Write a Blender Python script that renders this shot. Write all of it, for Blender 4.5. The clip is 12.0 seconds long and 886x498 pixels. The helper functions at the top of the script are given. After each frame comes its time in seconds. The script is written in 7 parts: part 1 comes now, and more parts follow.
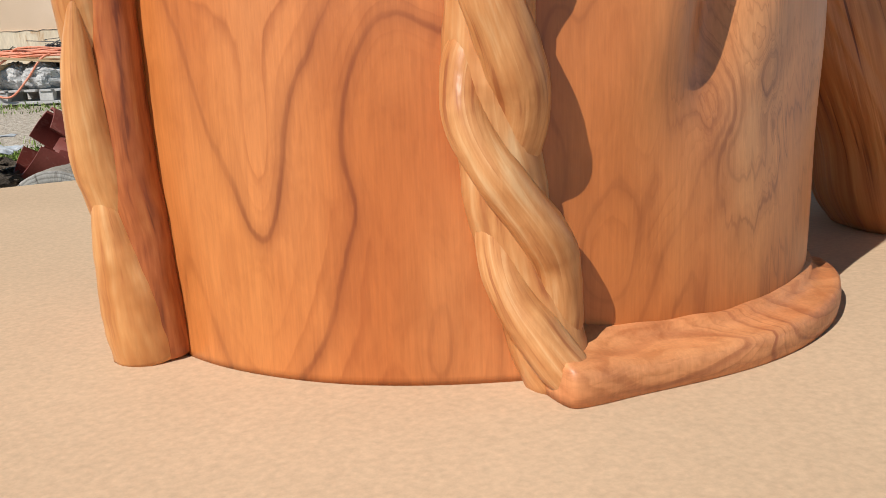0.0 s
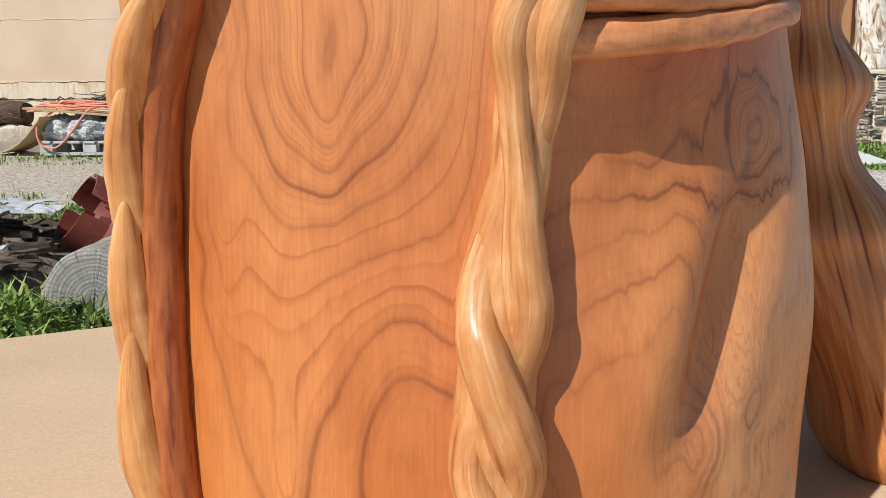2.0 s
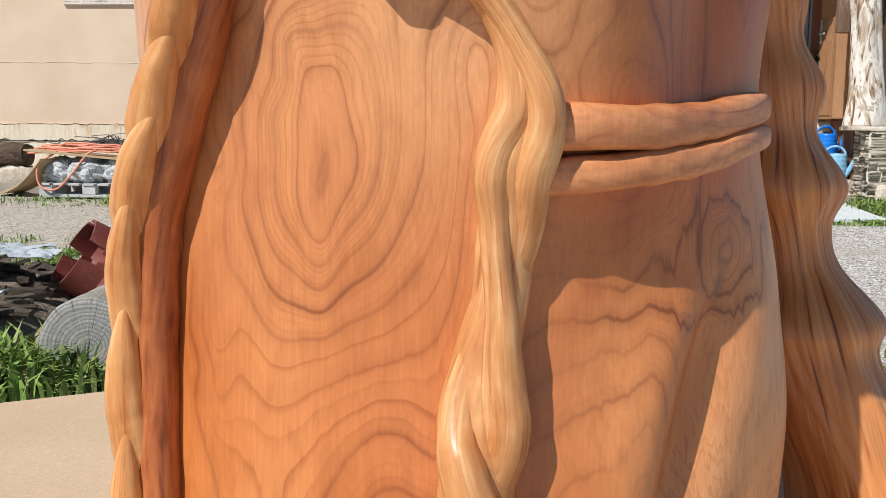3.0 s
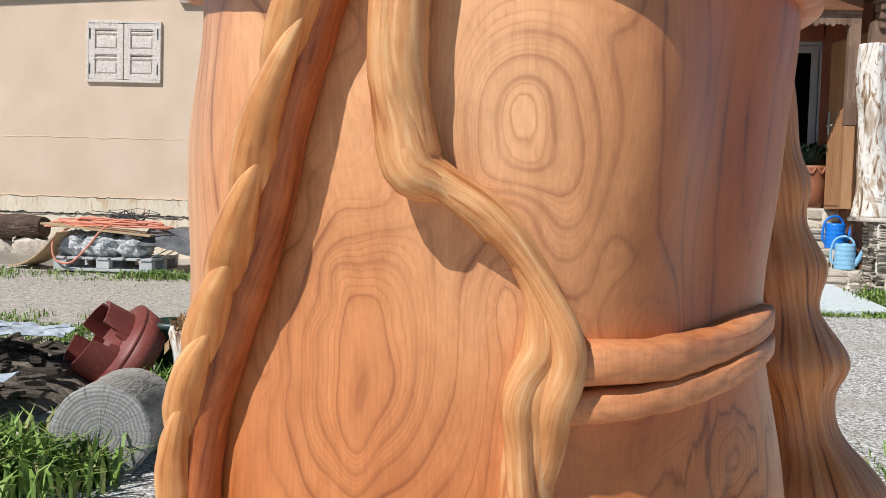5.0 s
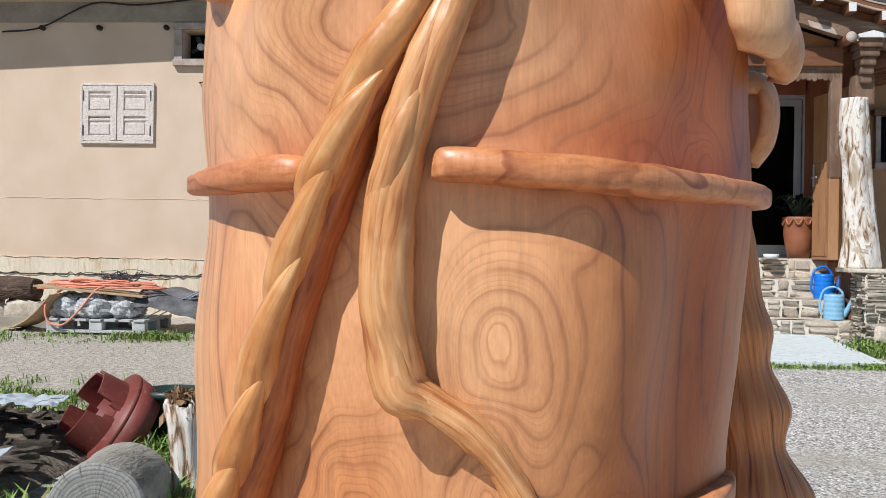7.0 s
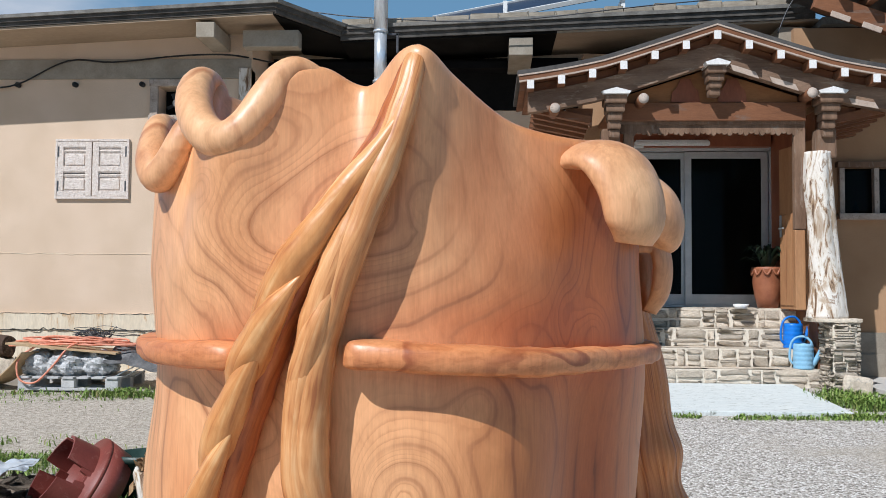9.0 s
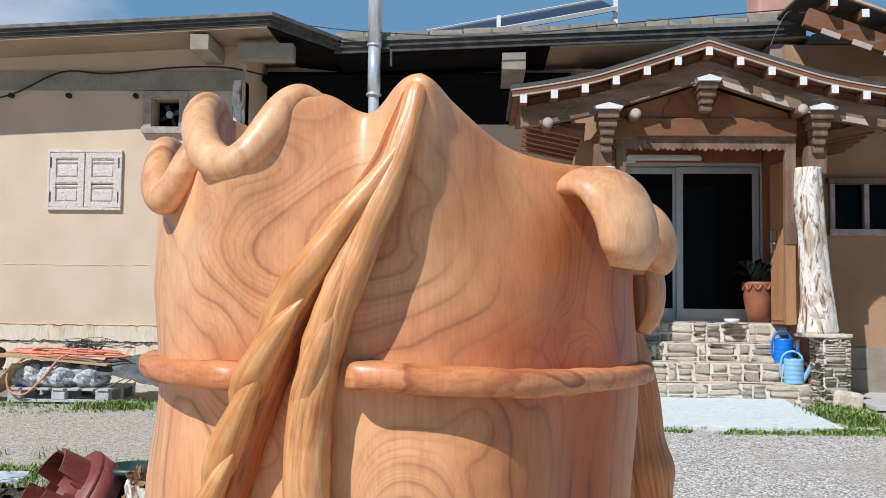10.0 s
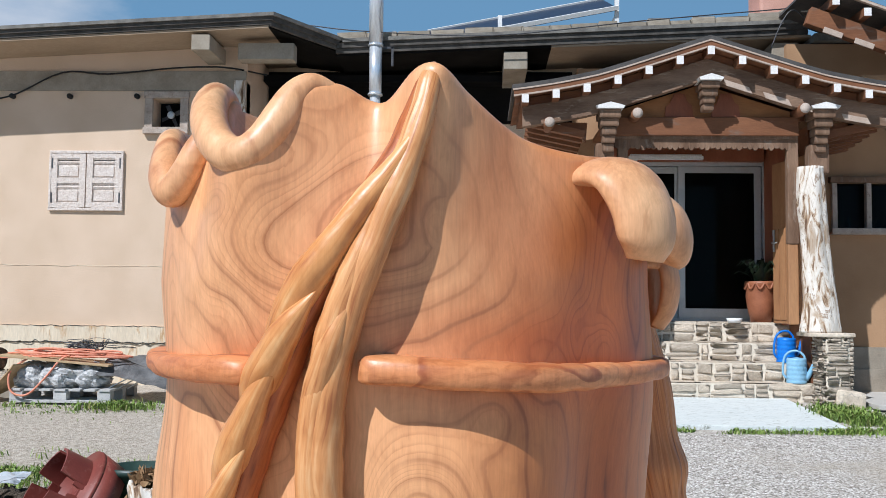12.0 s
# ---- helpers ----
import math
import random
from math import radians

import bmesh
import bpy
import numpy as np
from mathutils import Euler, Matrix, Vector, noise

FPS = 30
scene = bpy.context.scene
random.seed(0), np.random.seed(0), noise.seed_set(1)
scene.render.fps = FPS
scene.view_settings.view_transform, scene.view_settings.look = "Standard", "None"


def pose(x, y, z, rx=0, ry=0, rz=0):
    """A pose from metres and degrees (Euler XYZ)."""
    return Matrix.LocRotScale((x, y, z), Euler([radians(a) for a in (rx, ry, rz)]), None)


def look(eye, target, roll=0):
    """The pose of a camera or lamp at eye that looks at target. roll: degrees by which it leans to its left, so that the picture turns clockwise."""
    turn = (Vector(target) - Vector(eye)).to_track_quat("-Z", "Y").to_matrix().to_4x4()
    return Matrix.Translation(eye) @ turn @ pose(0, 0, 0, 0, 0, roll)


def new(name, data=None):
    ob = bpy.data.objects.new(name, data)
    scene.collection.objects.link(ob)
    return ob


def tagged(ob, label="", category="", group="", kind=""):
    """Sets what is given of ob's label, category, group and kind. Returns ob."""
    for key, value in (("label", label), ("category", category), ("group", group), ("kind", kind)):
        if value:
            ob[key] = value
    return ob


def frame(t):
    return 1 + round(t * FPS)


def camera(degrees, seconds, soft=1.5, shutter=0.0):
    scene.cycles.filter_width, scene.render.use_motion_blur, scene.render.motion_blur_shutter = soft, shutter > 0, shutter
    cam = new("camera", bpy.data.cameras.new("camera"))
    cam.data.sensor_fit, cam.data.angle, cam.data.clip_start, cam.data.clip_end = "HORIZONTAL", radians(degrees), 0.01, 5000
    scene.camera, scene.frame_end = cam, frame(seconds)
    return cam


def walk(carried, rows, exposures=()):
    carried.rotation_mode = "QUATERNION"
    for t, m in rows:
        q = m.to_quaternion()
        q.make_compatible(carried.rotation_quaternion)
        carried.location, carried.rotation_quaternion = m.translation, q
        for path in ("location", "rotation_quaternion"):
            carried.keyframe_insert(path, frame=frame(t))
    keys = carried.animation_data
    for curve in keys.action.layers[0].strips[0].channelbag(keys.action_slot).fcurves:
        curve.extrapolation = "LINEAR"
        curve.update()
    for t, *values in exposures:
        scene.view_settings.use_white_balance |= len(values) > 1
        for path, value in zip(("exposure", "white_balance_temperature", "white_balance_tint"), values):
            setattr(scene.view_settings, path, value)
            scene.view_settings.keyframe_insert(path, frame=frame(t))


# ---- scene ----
cam = camera(51.0, 12.0, 0.35)
PATH = [
    (0, (0.014, 0.011, 0.231), (-0.066, 1.956, -0.225), -2.5),
    (0.5, (0.024, 0.014, 0.276), (-0.072, 1.965, -0.155), -1.0),
    (1, (0.035, 0.014, 0.32), (-0.088, 1.969, -0.084), -0.4),
    (1.5, (0.032, -0.003, 0.385), (-0.103, 1.951, -0.02), -0.9),
    (2, (0.03, -0.015, 0.414), (-0.111, 1.948, 0.061), -0.5),
    (2.5, (0.033, -0.025, 0.438), (-0.11, 1.947, 0.132), 0.0),
    (3, (0.039, -0.035, 0.463), (-0.096, 1.944, 0.203), 0.5),
    (5, (0.026, -0.079, 0.562), (-0.131, 1.913, 0.458), 1.7),
    (5.5, (0.018, -0.082, 0.591), (-0.144, 1.91, 0.516), 1.5),
    (6, (0.022, -0.093, 0.622), (-0.134, 1.901, 0.573), 1.2),
    (6.5, (0.02, -0.112, 0.65), (-0.129, 1.883, 0.624), 1.0),
    (7, (0.034, -0.143, 0.676), (-0.109, 1.852, 0.673), 0.9),
    (7.5, (0.059, -0.171, 0.709), (-0.072, 1.825, 0.724), 0.7),
    (9.5, (0.091, -0.248, 0.784), (0.003, 1.746, 0.897), 0.5),
    (10, (0.085, -0.254, 0.785), (0.005, 1.741, 0.906), 0.7),
    (10.5, (0.082, -0.252, 0.788), (0.007, 1.742, 0.912), 0.8),
    (11, (0.082, -0.255, 0.784), (0.006, 1.739, 0.909), 0.7),
    (11.5, (0.076, -0.251, 0.78), (0.0, 1.744, 0.902), 0.6),
    (12, (0.074, -0.24, 0.779), (-0.008, 1.755, 0.901), 0.6),
]
walk(cam, [(t, look(eye, target, roll)) for t, eye, target, roll in PATH], exposures=[(0, -0.17, 6500, 10), (3, -0.02, 6150, 10), (7.5, -0.13, 5900, 10), (12, -0.05, 5750, 10)])

# ---------------------------------------------------------------- light
SUN_AZ, SUN_EL = 37.0, 47.0          # degrees left of the camera's back, and up
sun_dir = Vector((-math.sin(radians(SUN_AZ)) * math.cos(radians(SUN_EL)), -math.cos(radians(SUN_AZ)) * math.cos(radians(SUN_EL)), math.sin(radians(SUN_EL))))
world = bpy.data.worlds.new("sky")
scene.world = world
world.use_nodes = True
wn = world.node_tree.nodes
wl = world.node_tree.links
wn.clear()
sky = wn.new("ShaderNodeTexSky")
sky.sky_type = "NISHITA"
sky.sun_disc = False
sky.sun_elevation = radians(SUN_EL)
sky.sun_rotation = math.atan2(sun_dir.x, sun_dir.y)
sky.air_density, sky.dust_density, sky.ozone_density = 1.0, 0.3, 1.0
wbg = wn.new("ShaderNodeBackground")
wbg.inputs["Strength"].default_value = 0.0130
wout = wn.new("ShaderNodeOutputWorld")
wtc = wn.new("ShaderNodeTexCoord")
wsep = wn.new("ShaderNodeSeparateXYZ")
wl.new(wtc.outputs["Generated"], wsep.inputs[0])
wr = wn.new("ShaderNodeValToRGB")          # clear air brightens evenly towards the horizon
wr.color_ramp.elements[0].position, wr.color_ramp.elements[0].color = 0.42, (0.95, 0.95, 0.95, 1)
wr.color_ramp.elements[1].position, wr.color_ramp.elements[1].color = 0.75, (0, 0, 0, 1)
wl.new(wsep.outputs[2], wr.inputs["Fac"])
wmix = wn.new("ShaderNodeMix")
wmix.data_type = "RGBA"
wl.new(wr.outputs["Color"], wmix.inputs[0])
wl.new(sky.outputs[0], wmix.inputs[6])
wmix.inputs[7].default_value = (13.5, 25.5, 38.0, 1)
wno = wn.new("ShaderNodeTexNoise")
wno.inputs["Scale"].default_value, wno.inputs["Detail"].default_value, wno.inputs["Roughness"].default_value = 2.6, 7.0, 0.55
wmap = wn.new("ShaderNodeMapping")
wmap.inputs["Scale"].default_value, wmap.inputs["Location"].default_value = (1, 1, 2.6), (0.62, 0.2, 0.1)
wl.new(wtc.outputs["Generated"], wmap.inputs["Vector"])
wl.new(wmap.outputs[0], wno.inputs["Vector"])
wcl = wn.new("ShaderNodeValToRGB")
wcl.color_ramp.elements[0].position, wcl.color_ramp.elements[0].color = 0.61, (0, 0, 0, 1)
wcl.color_ramp.elements[1].position, wcl.color_ramp.elements[1].color = 0.80, (0.8, 0.8, 0.8, 1)
wdist = wn.new("ShaderNodeVectorMath")          # one white cloud bank over the left wing
wdist.operation = "DISTANCE"
wl.new(wtc.outputs["Generated"], wdist.inputs[0])
wdist.inputs[1].default_value = (-0.437, 0.849, 0.297)
wbank = wn.new("ShaderNodeMapRange")
wbank.inputs["From Min"].default_value, wbank.inputs["From Max"].default_value = 0.03, 0.20
wbank.inputs["To Min"].default_value, wbank.inputs["To Max"].default_value = 0.40, 0.0
wl.new(wdist.outputs["Value"], wbank.inputs["Value"])
wsum = wn.new("ShaderNodeMath")
wl.new(wno.outputs["Fac"], wsum.inputs[0])
wl.new(wbank.outputs[0], wsum.inputs[1])
wl.new(wsum.outputs[0], wcl.inputs["Fac"])
wcloud = wn.new("ShaderNodeMix")
wcloud.data_type = "RGBA"
wl.new(wcl.outputs["Color"], wcloud.inputs[0])
wl.new(wmix.outputs[2], wcloud.inputs[6])
wcloud.inputs[7].default_value = (50.0, 51.0, 53.0, 1)
wl.new(wcloud.outputs[2], wbg.inputs["Color"])
wl.new(wbg.outputs[0], wout.inputs["Surface"])
sun = new("sun", bpy.data.lights.new("sun", "SUN"))
sun.data.energy = 5.25
sun.data.angle = radians(0.53)
sun.data.color = (1.0, 0.955, 0.90)
sun.matrix_world = look(sun_dir * 30, (0, 0, 0))


# ---------------------------------------------------------------- materials
def nodes_of(name):
    mat = bpy.data.materials.new(name)
    mat.use_nodes = True
    nt = mat.node_tree
    bsdf = nt.nodes["Principled BSDF"]
    return mat, nt, bsdf


def mapped(nt, scale=(1, 1, 1), coord="Object"):
    tc = nt.nodes.new("ShaderNodeTexCoord")
    mp = nt.nodes.new("ShaderNodeMapping")
    mp.inputs["Scale"].default_value = scale
    nt.links.new(tc.outputs[coord], mp.inputs["Vector"])
    return mp.outputs[0]


def noise_tex(nt, vec, scale, detail=4.0, rough=0.55, dist=0.0):
    n = nt.nodes.new("ShaderNodeTexNoise")
    n.inputs["Scale"].default_value, n.inputs["Detail"].default_value = scale, detail
    n.inputs["Roughness"].default_value, n.inputs["Distortion"].default_value = rough, dist
    nt.links.new(vec, n.inputs["Vector"])
    return n.outputs["Fac"]


def ramp(nt, fac, stops):
    r = nt.nodes.new("ShaderNodeValToRGB")
    el = r.color_ramp.elements
    while len(el) < len(stops):
        el.new(0.5)
    for e, (pos, col) in zip(el, stops):
        e.position = pos
        e.color = (*col, 1) if len(col) == 3 else col
    nt.links.new(fac, r.inputs["Fac"])
    return r.outputs["Color"]


def math_node(nt, op, a, b=None, c=None):
    m = nt.nodes.new("ShaderNodeMath")
    m.operation = op
    for k, v in enumerate((a, b, c)):
        if v is None:
            continue
        if isinstance(v, (int, float)):
            m.inputs[k].default_value = v
        else:
            nt.links.new(v, m.inputs[k])
    return m.outputs[0]


def mix_col(nt, fac, a, b, mode="MIX"):
    m = nt.nodes.new("ShaderNodeMix")
    m.data_type, m.blend_type = "RGBA", mode
    for key, v in ((0, fac), (6, a), (7, b)):
        if isinstance(v, (int, float)):
            m.inputs[key].default_value = v
        elif isinstance(v, tuple):
            m.inputs[key].default_value = (*v, 1) if len(v) == 3 else v
        else:
            nt.links.new(v, m.inputs[key])
    return m.outputs[2]


def bump(nt, bsdf, height, strength=0.3, dist=0.01):
    b = nt.nodes.new("ShaderNodeBump")
    b.inputs["Strength"].default_value, b.inputs["Distance"].default_value = strength, dist
    nt.links.new(height, b.inputs["Height"])
    nt.links.new(b.outputs[0], bsdf.inputs["Normal"])


def rough_surface(name, c1, c2, scale=6.0, rough=0.85, bump_s=0.3, bump_scale=60.0, bump_d=0.01, c3=None, stretch=(1, 1, 1), metal=0.0, spec=0.4, per_object=0.0):
    """A two-scale mottled surface: large stains and fine grain."""
    mat, nt, bsdf = nodes_of(name)
    v = mapped(nt, stretch)
    big = noise_tex(nt, v, scale, 5, 0.6)
    fine = noise_tex(nt, v, bump_scale, 3, 0.6)
    col = ramp(nt, big, [(0.32, c1), (0.68, c2)])
    if c3:
        blot = noise_tex(nt, v, scale * 2.7, 6, 0.7, 0.6)
        col = mix_col(nt, ramp(nt, blot, [(0.56, (0, 0, 0)), (0.68, (1, 1, 1))]), col, c3)
    col = mix_col(nt, 0.5, col, ramp(nt, fine, [(0.25, (0.72, 0.72, 0.72)), (0.75, (1.2, 1.2, 1.2))]), "MULTIPLY")
    if per_object:
        oi = nt.nodes.new("ShaderNodeObjectInfo")
        k = math_node(nt, "MULTIPLY_ADD", oi.outputs["Random"], per_object * 2, 1 - per_object)
        cc = nt.nodes.new("ShaderNodeCombineColor")
        for i in range(3):
            nt.links.new(k, cc.inputs[i])
        col = mix_col(nt, 1.0, col, cc.outputs[0], "MULTIPLY")
    nt.links.new(col, bsdf.inputs["Base Color"])
    bsdf.inputs["Roughness"].default_value = rough
    bsdf.inputs["Metallic"].default_value = metal
    bsdf.inputs["Specular IOR Level"].default_value = spec
    if bump_s:
        bump(nt, bsdf, math_node(nt, "ADD", math_node(nt, "MULTIPLY", big, 0.6), fine), bump_s, bump_d)
    return mat


def carved_wood(name, early, late, pale, contour=9.5, low_scale=4.6, gloss=0.34, seed=0.0, stretch=0.34, pale_amount=0.5, fine_lines=0.9, sapwood=(), heartwood_and_shade=(), faint=(), ragged=(), dark_knots=(), streaks=0.45, chips=1.2, figure="", coat=0.06):
    """Oiled softwood: growth rings cut by the carved surface show as contour lines, closing into loops round knots."""
    mat, nt, bsdf = nodes_of(name)
    tc = nt.nodes.new("ShaderNodeTexCoord")
    mp = nt.nodes.new("ShaderNodeMapping")
    mp.inputs["Location"].default_value = (seed, seed * 0.7, seed * 0.3)
    mp.inputs["Scale"].default_value = (1, 1, stretch)
    nt.links.new(tc.outputs["Object"], mp.inputs["Vector"])
    v = mp.outputs[0]
    low = noise_tex(nt, v, low_scale, 0.4, 0.4, 0.35)
    mid = noise_tex(nt, v, low_scale * 3.0, 1.0, 0.5, 0.3)
    fine = noise_tex(nt, v, 60.0, 3.0, 0.6)
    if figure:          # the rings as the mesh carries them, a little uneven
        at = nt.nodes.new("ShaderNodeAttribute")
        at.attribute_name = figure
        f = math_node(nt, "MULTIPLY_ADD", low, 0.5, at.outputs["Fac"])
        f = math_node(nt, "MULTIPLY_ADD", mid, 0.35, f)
    else:
        f = math_node(nt, "MULTIPLY", low, contour * 2.0)
        f = math_node(nt, "MULTIPLY_ADD", mid, contour * 0.2, f)
    f = math_node(nt, "MULTIPLY_ADD", fine, 0.10, f)
    warp = nt.nodes.new("ShaderNodeTexNoise")
    warp.inputs["Scale"].default_value, warp.inputs["Detail"].default_value = 7.0, 0.5
    nt.links.new(tc.outputs["Object"], warp.inputs["Vector"])
    shift = nt.nodes.new("ShaderNodeVectorMath")
    shift.operation = "MULTIPLY_ADD"
    nt.links.new(warp.outputs["Color"], shift.inputs[0])
    shift.inputs[1].default_value = (0.05, 0.05, 0.09)
    nt.links.new(tc.outputs["Object"], shift.inputs[2])
    centred = nt.nodes.new("ShaderNodeVectorMath")
    centred.operation = "SUBTRACT"
    nt.links.new(shift.outputs[0], centred.inputs[0])
    centred.inputs[1].default_value = (0.025, 0.025, 0.045)

    def bell_at(place, wide, tall, amount):
        km = nt.nodes.new("ShaderNodeMapping")
        km.inputs["Location"].default_value = (-place[0] / wide, -place[1] / wide, -place[2] / tall)
        km.inputs["Scale"].default_value = (1 / wide, 1 / wide, 1 / tall)
        nt.links.new(centred.outputs[0], km.inputs["Vector"])
        ln = nt.nodes.new("ShaderNodeVectorMath")
        ln.operation = "LENGTH"
        nt.links.new(km.outputs[0], ln.inputs[0])
        return math_node(nt, "DIVIDE", amount, math_node(nt, "ADD", 1.0, math_node(nt, "POWER", ln.outputs["Value"], 2.0)))

    for place, wide, tall, amount in ragged:          # torn, wavy figure
        torn = noise_tex(nt, mapped(nt, (1, 1, 0.16)), 75.0, 2.5, 0.55, 0.8)
        f = math_node(nt, "MULTIPLY_ADD", math_node(nt, "SUBTRACT", torn, 0.5), bell_at(place, wide, tall, amount), f)
    fr = math_node(nt, "FRACT", f)

    def ring_line(part_of_ring):
        """Latewood of a steady width: how far, in metres, from the end of the ring."""
        steep = nt.nodes.new("ShaderNodeAttribute")
        steep.attribute_name = "rings_per_metre"
        off = math_node(nt, "DIVIDE", math_node(nt, "ABSOLUTE", math_node(nt, "SUBTRACT", part_of_ring, 0.5)), math_node(nt, "MAXIMUM", steep.outputs["Fac"], 18.0))
        off = math_node(nt, "MULTIPLY", off, math_node(nt, "MULTIPLY_ADD", fine, 1.2, 0.4))
        return ramp(nt, math_node(nt, "MULTIPLY", off, 100.0), [(0.0, (0.90,) * 3), (0.09, (0.80,) * 3), (0.22, (0.36,) * 3), (0.55, (0.18,) * 3), (1.2, (0.0,) * 3)])

    soft = noise_tex(nt, v, low_scale * 1.7, 2.0, 0.5)
    zone = noise_tex(nt, v, 3.1, 2.0, 0.5)
    for place, wide, tall, amount in sapwood:
        zone = math_node(nt, "ADD", zone, bell_at(place, wide, tall, amount))
    pz = math_node(nt, "MULTIPLY", ramp(nt, zone, [(0.58, (0, 0, 0)), (0.92, (1, 1, 1))]), pale_amount)
    light = mix_col(nt, pz, early, pale)
    for place, wide, tall, amount in heartwood_and_shade:
        light = mix_col(nt, ramp(nt, bell_at(place, wide, tall, amount), [(0.15, (0, 0, 0)), (0.85, (1, 1, 1))]), light, (0.47, 0.112, 0.028))
    dark = mix_col(nt, pz, late, tuple(0.36 * p + 0.64 * q for p, q in zip(pale, late)))
    lateness = ring_line(fr) if figure else ramp(nt, fr, [(0.0, (0.12,) * 3), (0.10, (0, 0, 0)), (0.50, (0.02,) * 3), (0.78, (0.20,) * 3), (0.89, (0.80,) * 3), (0.94, (0.72,) * 3), (1.0, (0.12,) * 3)])
    year = nt.nodes.new("ShaderNodeTexWhiteNoise")
    year.noise_dimensions = "1D"
    nt.links.new(math_node(nt, "FLOOR", f), year.inputs["W"])
    lateness = math_node(nt, "MULTIPLY", lateness, ramp(nt, noise_tex(nt, tc.outputs["Object"], 7.0, 2.0, 0.5, 0.5), [(0.36, (0.16,) * 3), (0.62, (1.15,) * 3)]))
    lateness = math_node(nt, "MULTIPLY", lateness, math_node(nt, "MULTIPLY_ADD", math_node(nt, "POWER", year.outputs["Value"], 1.5), 0.75, 0.50))
    for place, wide, tall, amount in faint:
        lateness = math_node(nt, "MULTIPLY", lateness, math_node(nt, "SUBTRACT", 1.0, bell_at(place, wide, tall, amount)))
    col = mix_col(nt, lateness, light, dark)
    col = mix_col(nt, 0.8, col, ramp(nt, noise_tex(nt, v, low_scale * 1.3, 2.5, 0.55, 0.9), [(0.3, (0.80, 0.64, 0.52)), (0.5, (1, 1, 1)), (0.70, (1.07, 1.18, 1.24))]), "MULTIPLY")
    fr2 = math_node(nt, "FRACT", math_node(nt, "MULTIPLY", f, 4.0))
    thin = nt.nodes.new("ShaderNodeTexWhiteNoise")
    thin.noise_dimensions = "1D"
    nt.links.new(math_node(nt, "FLOOR", math_node(nt, "MULTIPLY", f, 4.0)), thin.inputs["W"])
    fine_lines = math_node(nt, "MULTIPLY", math_node(nt, "POWER", thin.outputs["Value"], 1.2), fine_lines)
    lines = math_node(nt, "MULTIPLY", ramp(nt, soft, [(0.42, (0.0, 0.0, 0.0)), (0.60, (1, 1, 1))]), fine_lines)
    col = mix_col(nt, lines, col, ramp(nt, fr2, [(0.0, (1.05, 1.05, 1.05)), (0.6, (1, 1, 1)), (0.90, (0.70, 0.58, 0.50)), (1.0, (1.05, 1.05, 1.05))]), "MULTIPLY")
    for place, wide, tall, amount in dark_knots:
        col = mix_col(nt, math_node(nt, "POWER", bell_at(place, wide, tall, amount), 3.0), col, (0.10, 0.042, 0.022))
    streak = noise_tex(nt, v, 55.0, 3.0, 0.65, 0.6)
    col = mix_col(nt, streaks, col, ramp(nt, streak, [(0.34, (0.80, 0.72, 0.66)), (0.50, (1, 1, 1)), (0.66, (1.10, 1.13, 1.16))]), "MULTIPLY")
    vf = mapped(nt, (1, 1, 0.045))
    fibre = noise_tex(nt, vf, 420.0, 3.0, 0.7)
    col = mix_col(nt, 0.5, col, ramp(nt, fibre, [(0.3, (0.80, 0.76, 0.72)), (0.7, (1.12, 1.13, 1.14))]), "MULTIPLY")
    nt.links.new(col, bsdf.inputs["Base Color"])
    nt.links.new(ramp(nt, soft, [(0.3, (gloss,) * 3), (0.7, (gloss + 0.16,) * 3)]), bsdf.inputs["Roughness"])
    bsdf.inputs["Specular IOR Level"].default_value = 0.5
    bsdf.inputs["Coat Weight"].default_value, bsdf.inputs["Coat Roughness"].default_value = coat, 0.36
    chip = noise_tex(nt, tc.outputs["Object"], 75.0, 2.0, 0.5)
    h = math_node(nt, "MULTIPLY_ADD", fibre, 0.35, math_node(nt, "MULTIPLY", fr, -0.10))
    bump(nt, bsdf, math_node(nt, "MULTIPLY_ADD", chip, chips, h), 0.14, 0.0015)
    return mat


# pale sapwood; crown zones also hold painted sheen, negative ones some shade
SAPWOOD_AND_SHEEN = [((-0.12, 0.52, 0.87), 0.10, 0.09, 0.55), ((-0.045, 0.48, 0.89), 0.09, 0.08, 0.75), ((0.06, 0.50, 0.92), 0.14, 0.06, 0.16), ((0.20, 0.60, 0.20), 0.07, 0.14, 0.34), ((0.255, 0.74, 0.60), 0.018, 0.22, 0.34), ((-0.24, 0.68, 0.62), 0.07, 0.2, 0.38), ((-0.08, 0.49, 0.31), 0.09, 0.11, 0.05),
           ((0.02, 0.49, 0.65), 0.05, 0.06, 0.12), ((0.17, 0.55, 0.56), 0.06, 0.10, -0.34), ((0.18, 0.56, 0.80), 0.07, 0.07, -0.20)]
# redder heartwood; the right belly's patch also darkens its shaded side
HEARTWOOD_AND_SHADE = [((0.13, 0.53, 0.84), 0.10, 0.07, 0.55), ((0.205, 0.59, 0.60), 0.07, 0.13, 0.72), ((0.12, 0.52, 0.745), 0.12, 0.03, 0.7), ((-0.10, 0.50, 0.745), 0.06, 0.03, 0.5), ((0.12, 0.515, 0.42), 0.05, 0.05, 0.5)]
FAINT = [((-0.06, 0.49, 0.92), 0.10, 0.06, 0.65), ((0.08, 0.50, 0.91), 0.07, 0.05, 0.4), ((0.10, 0.51, 0.60), 0.04, 0.06, 0.25), ((-0.06, 0.49, 0.28), 0.10, 0.14, 0.35)]
RAGGED = [((0.21, 0.60, 0.22), 0.06, 0.14, 2.2), ((0.13, 0.53, 0.36), 0.05, 0.03, 0.3)]
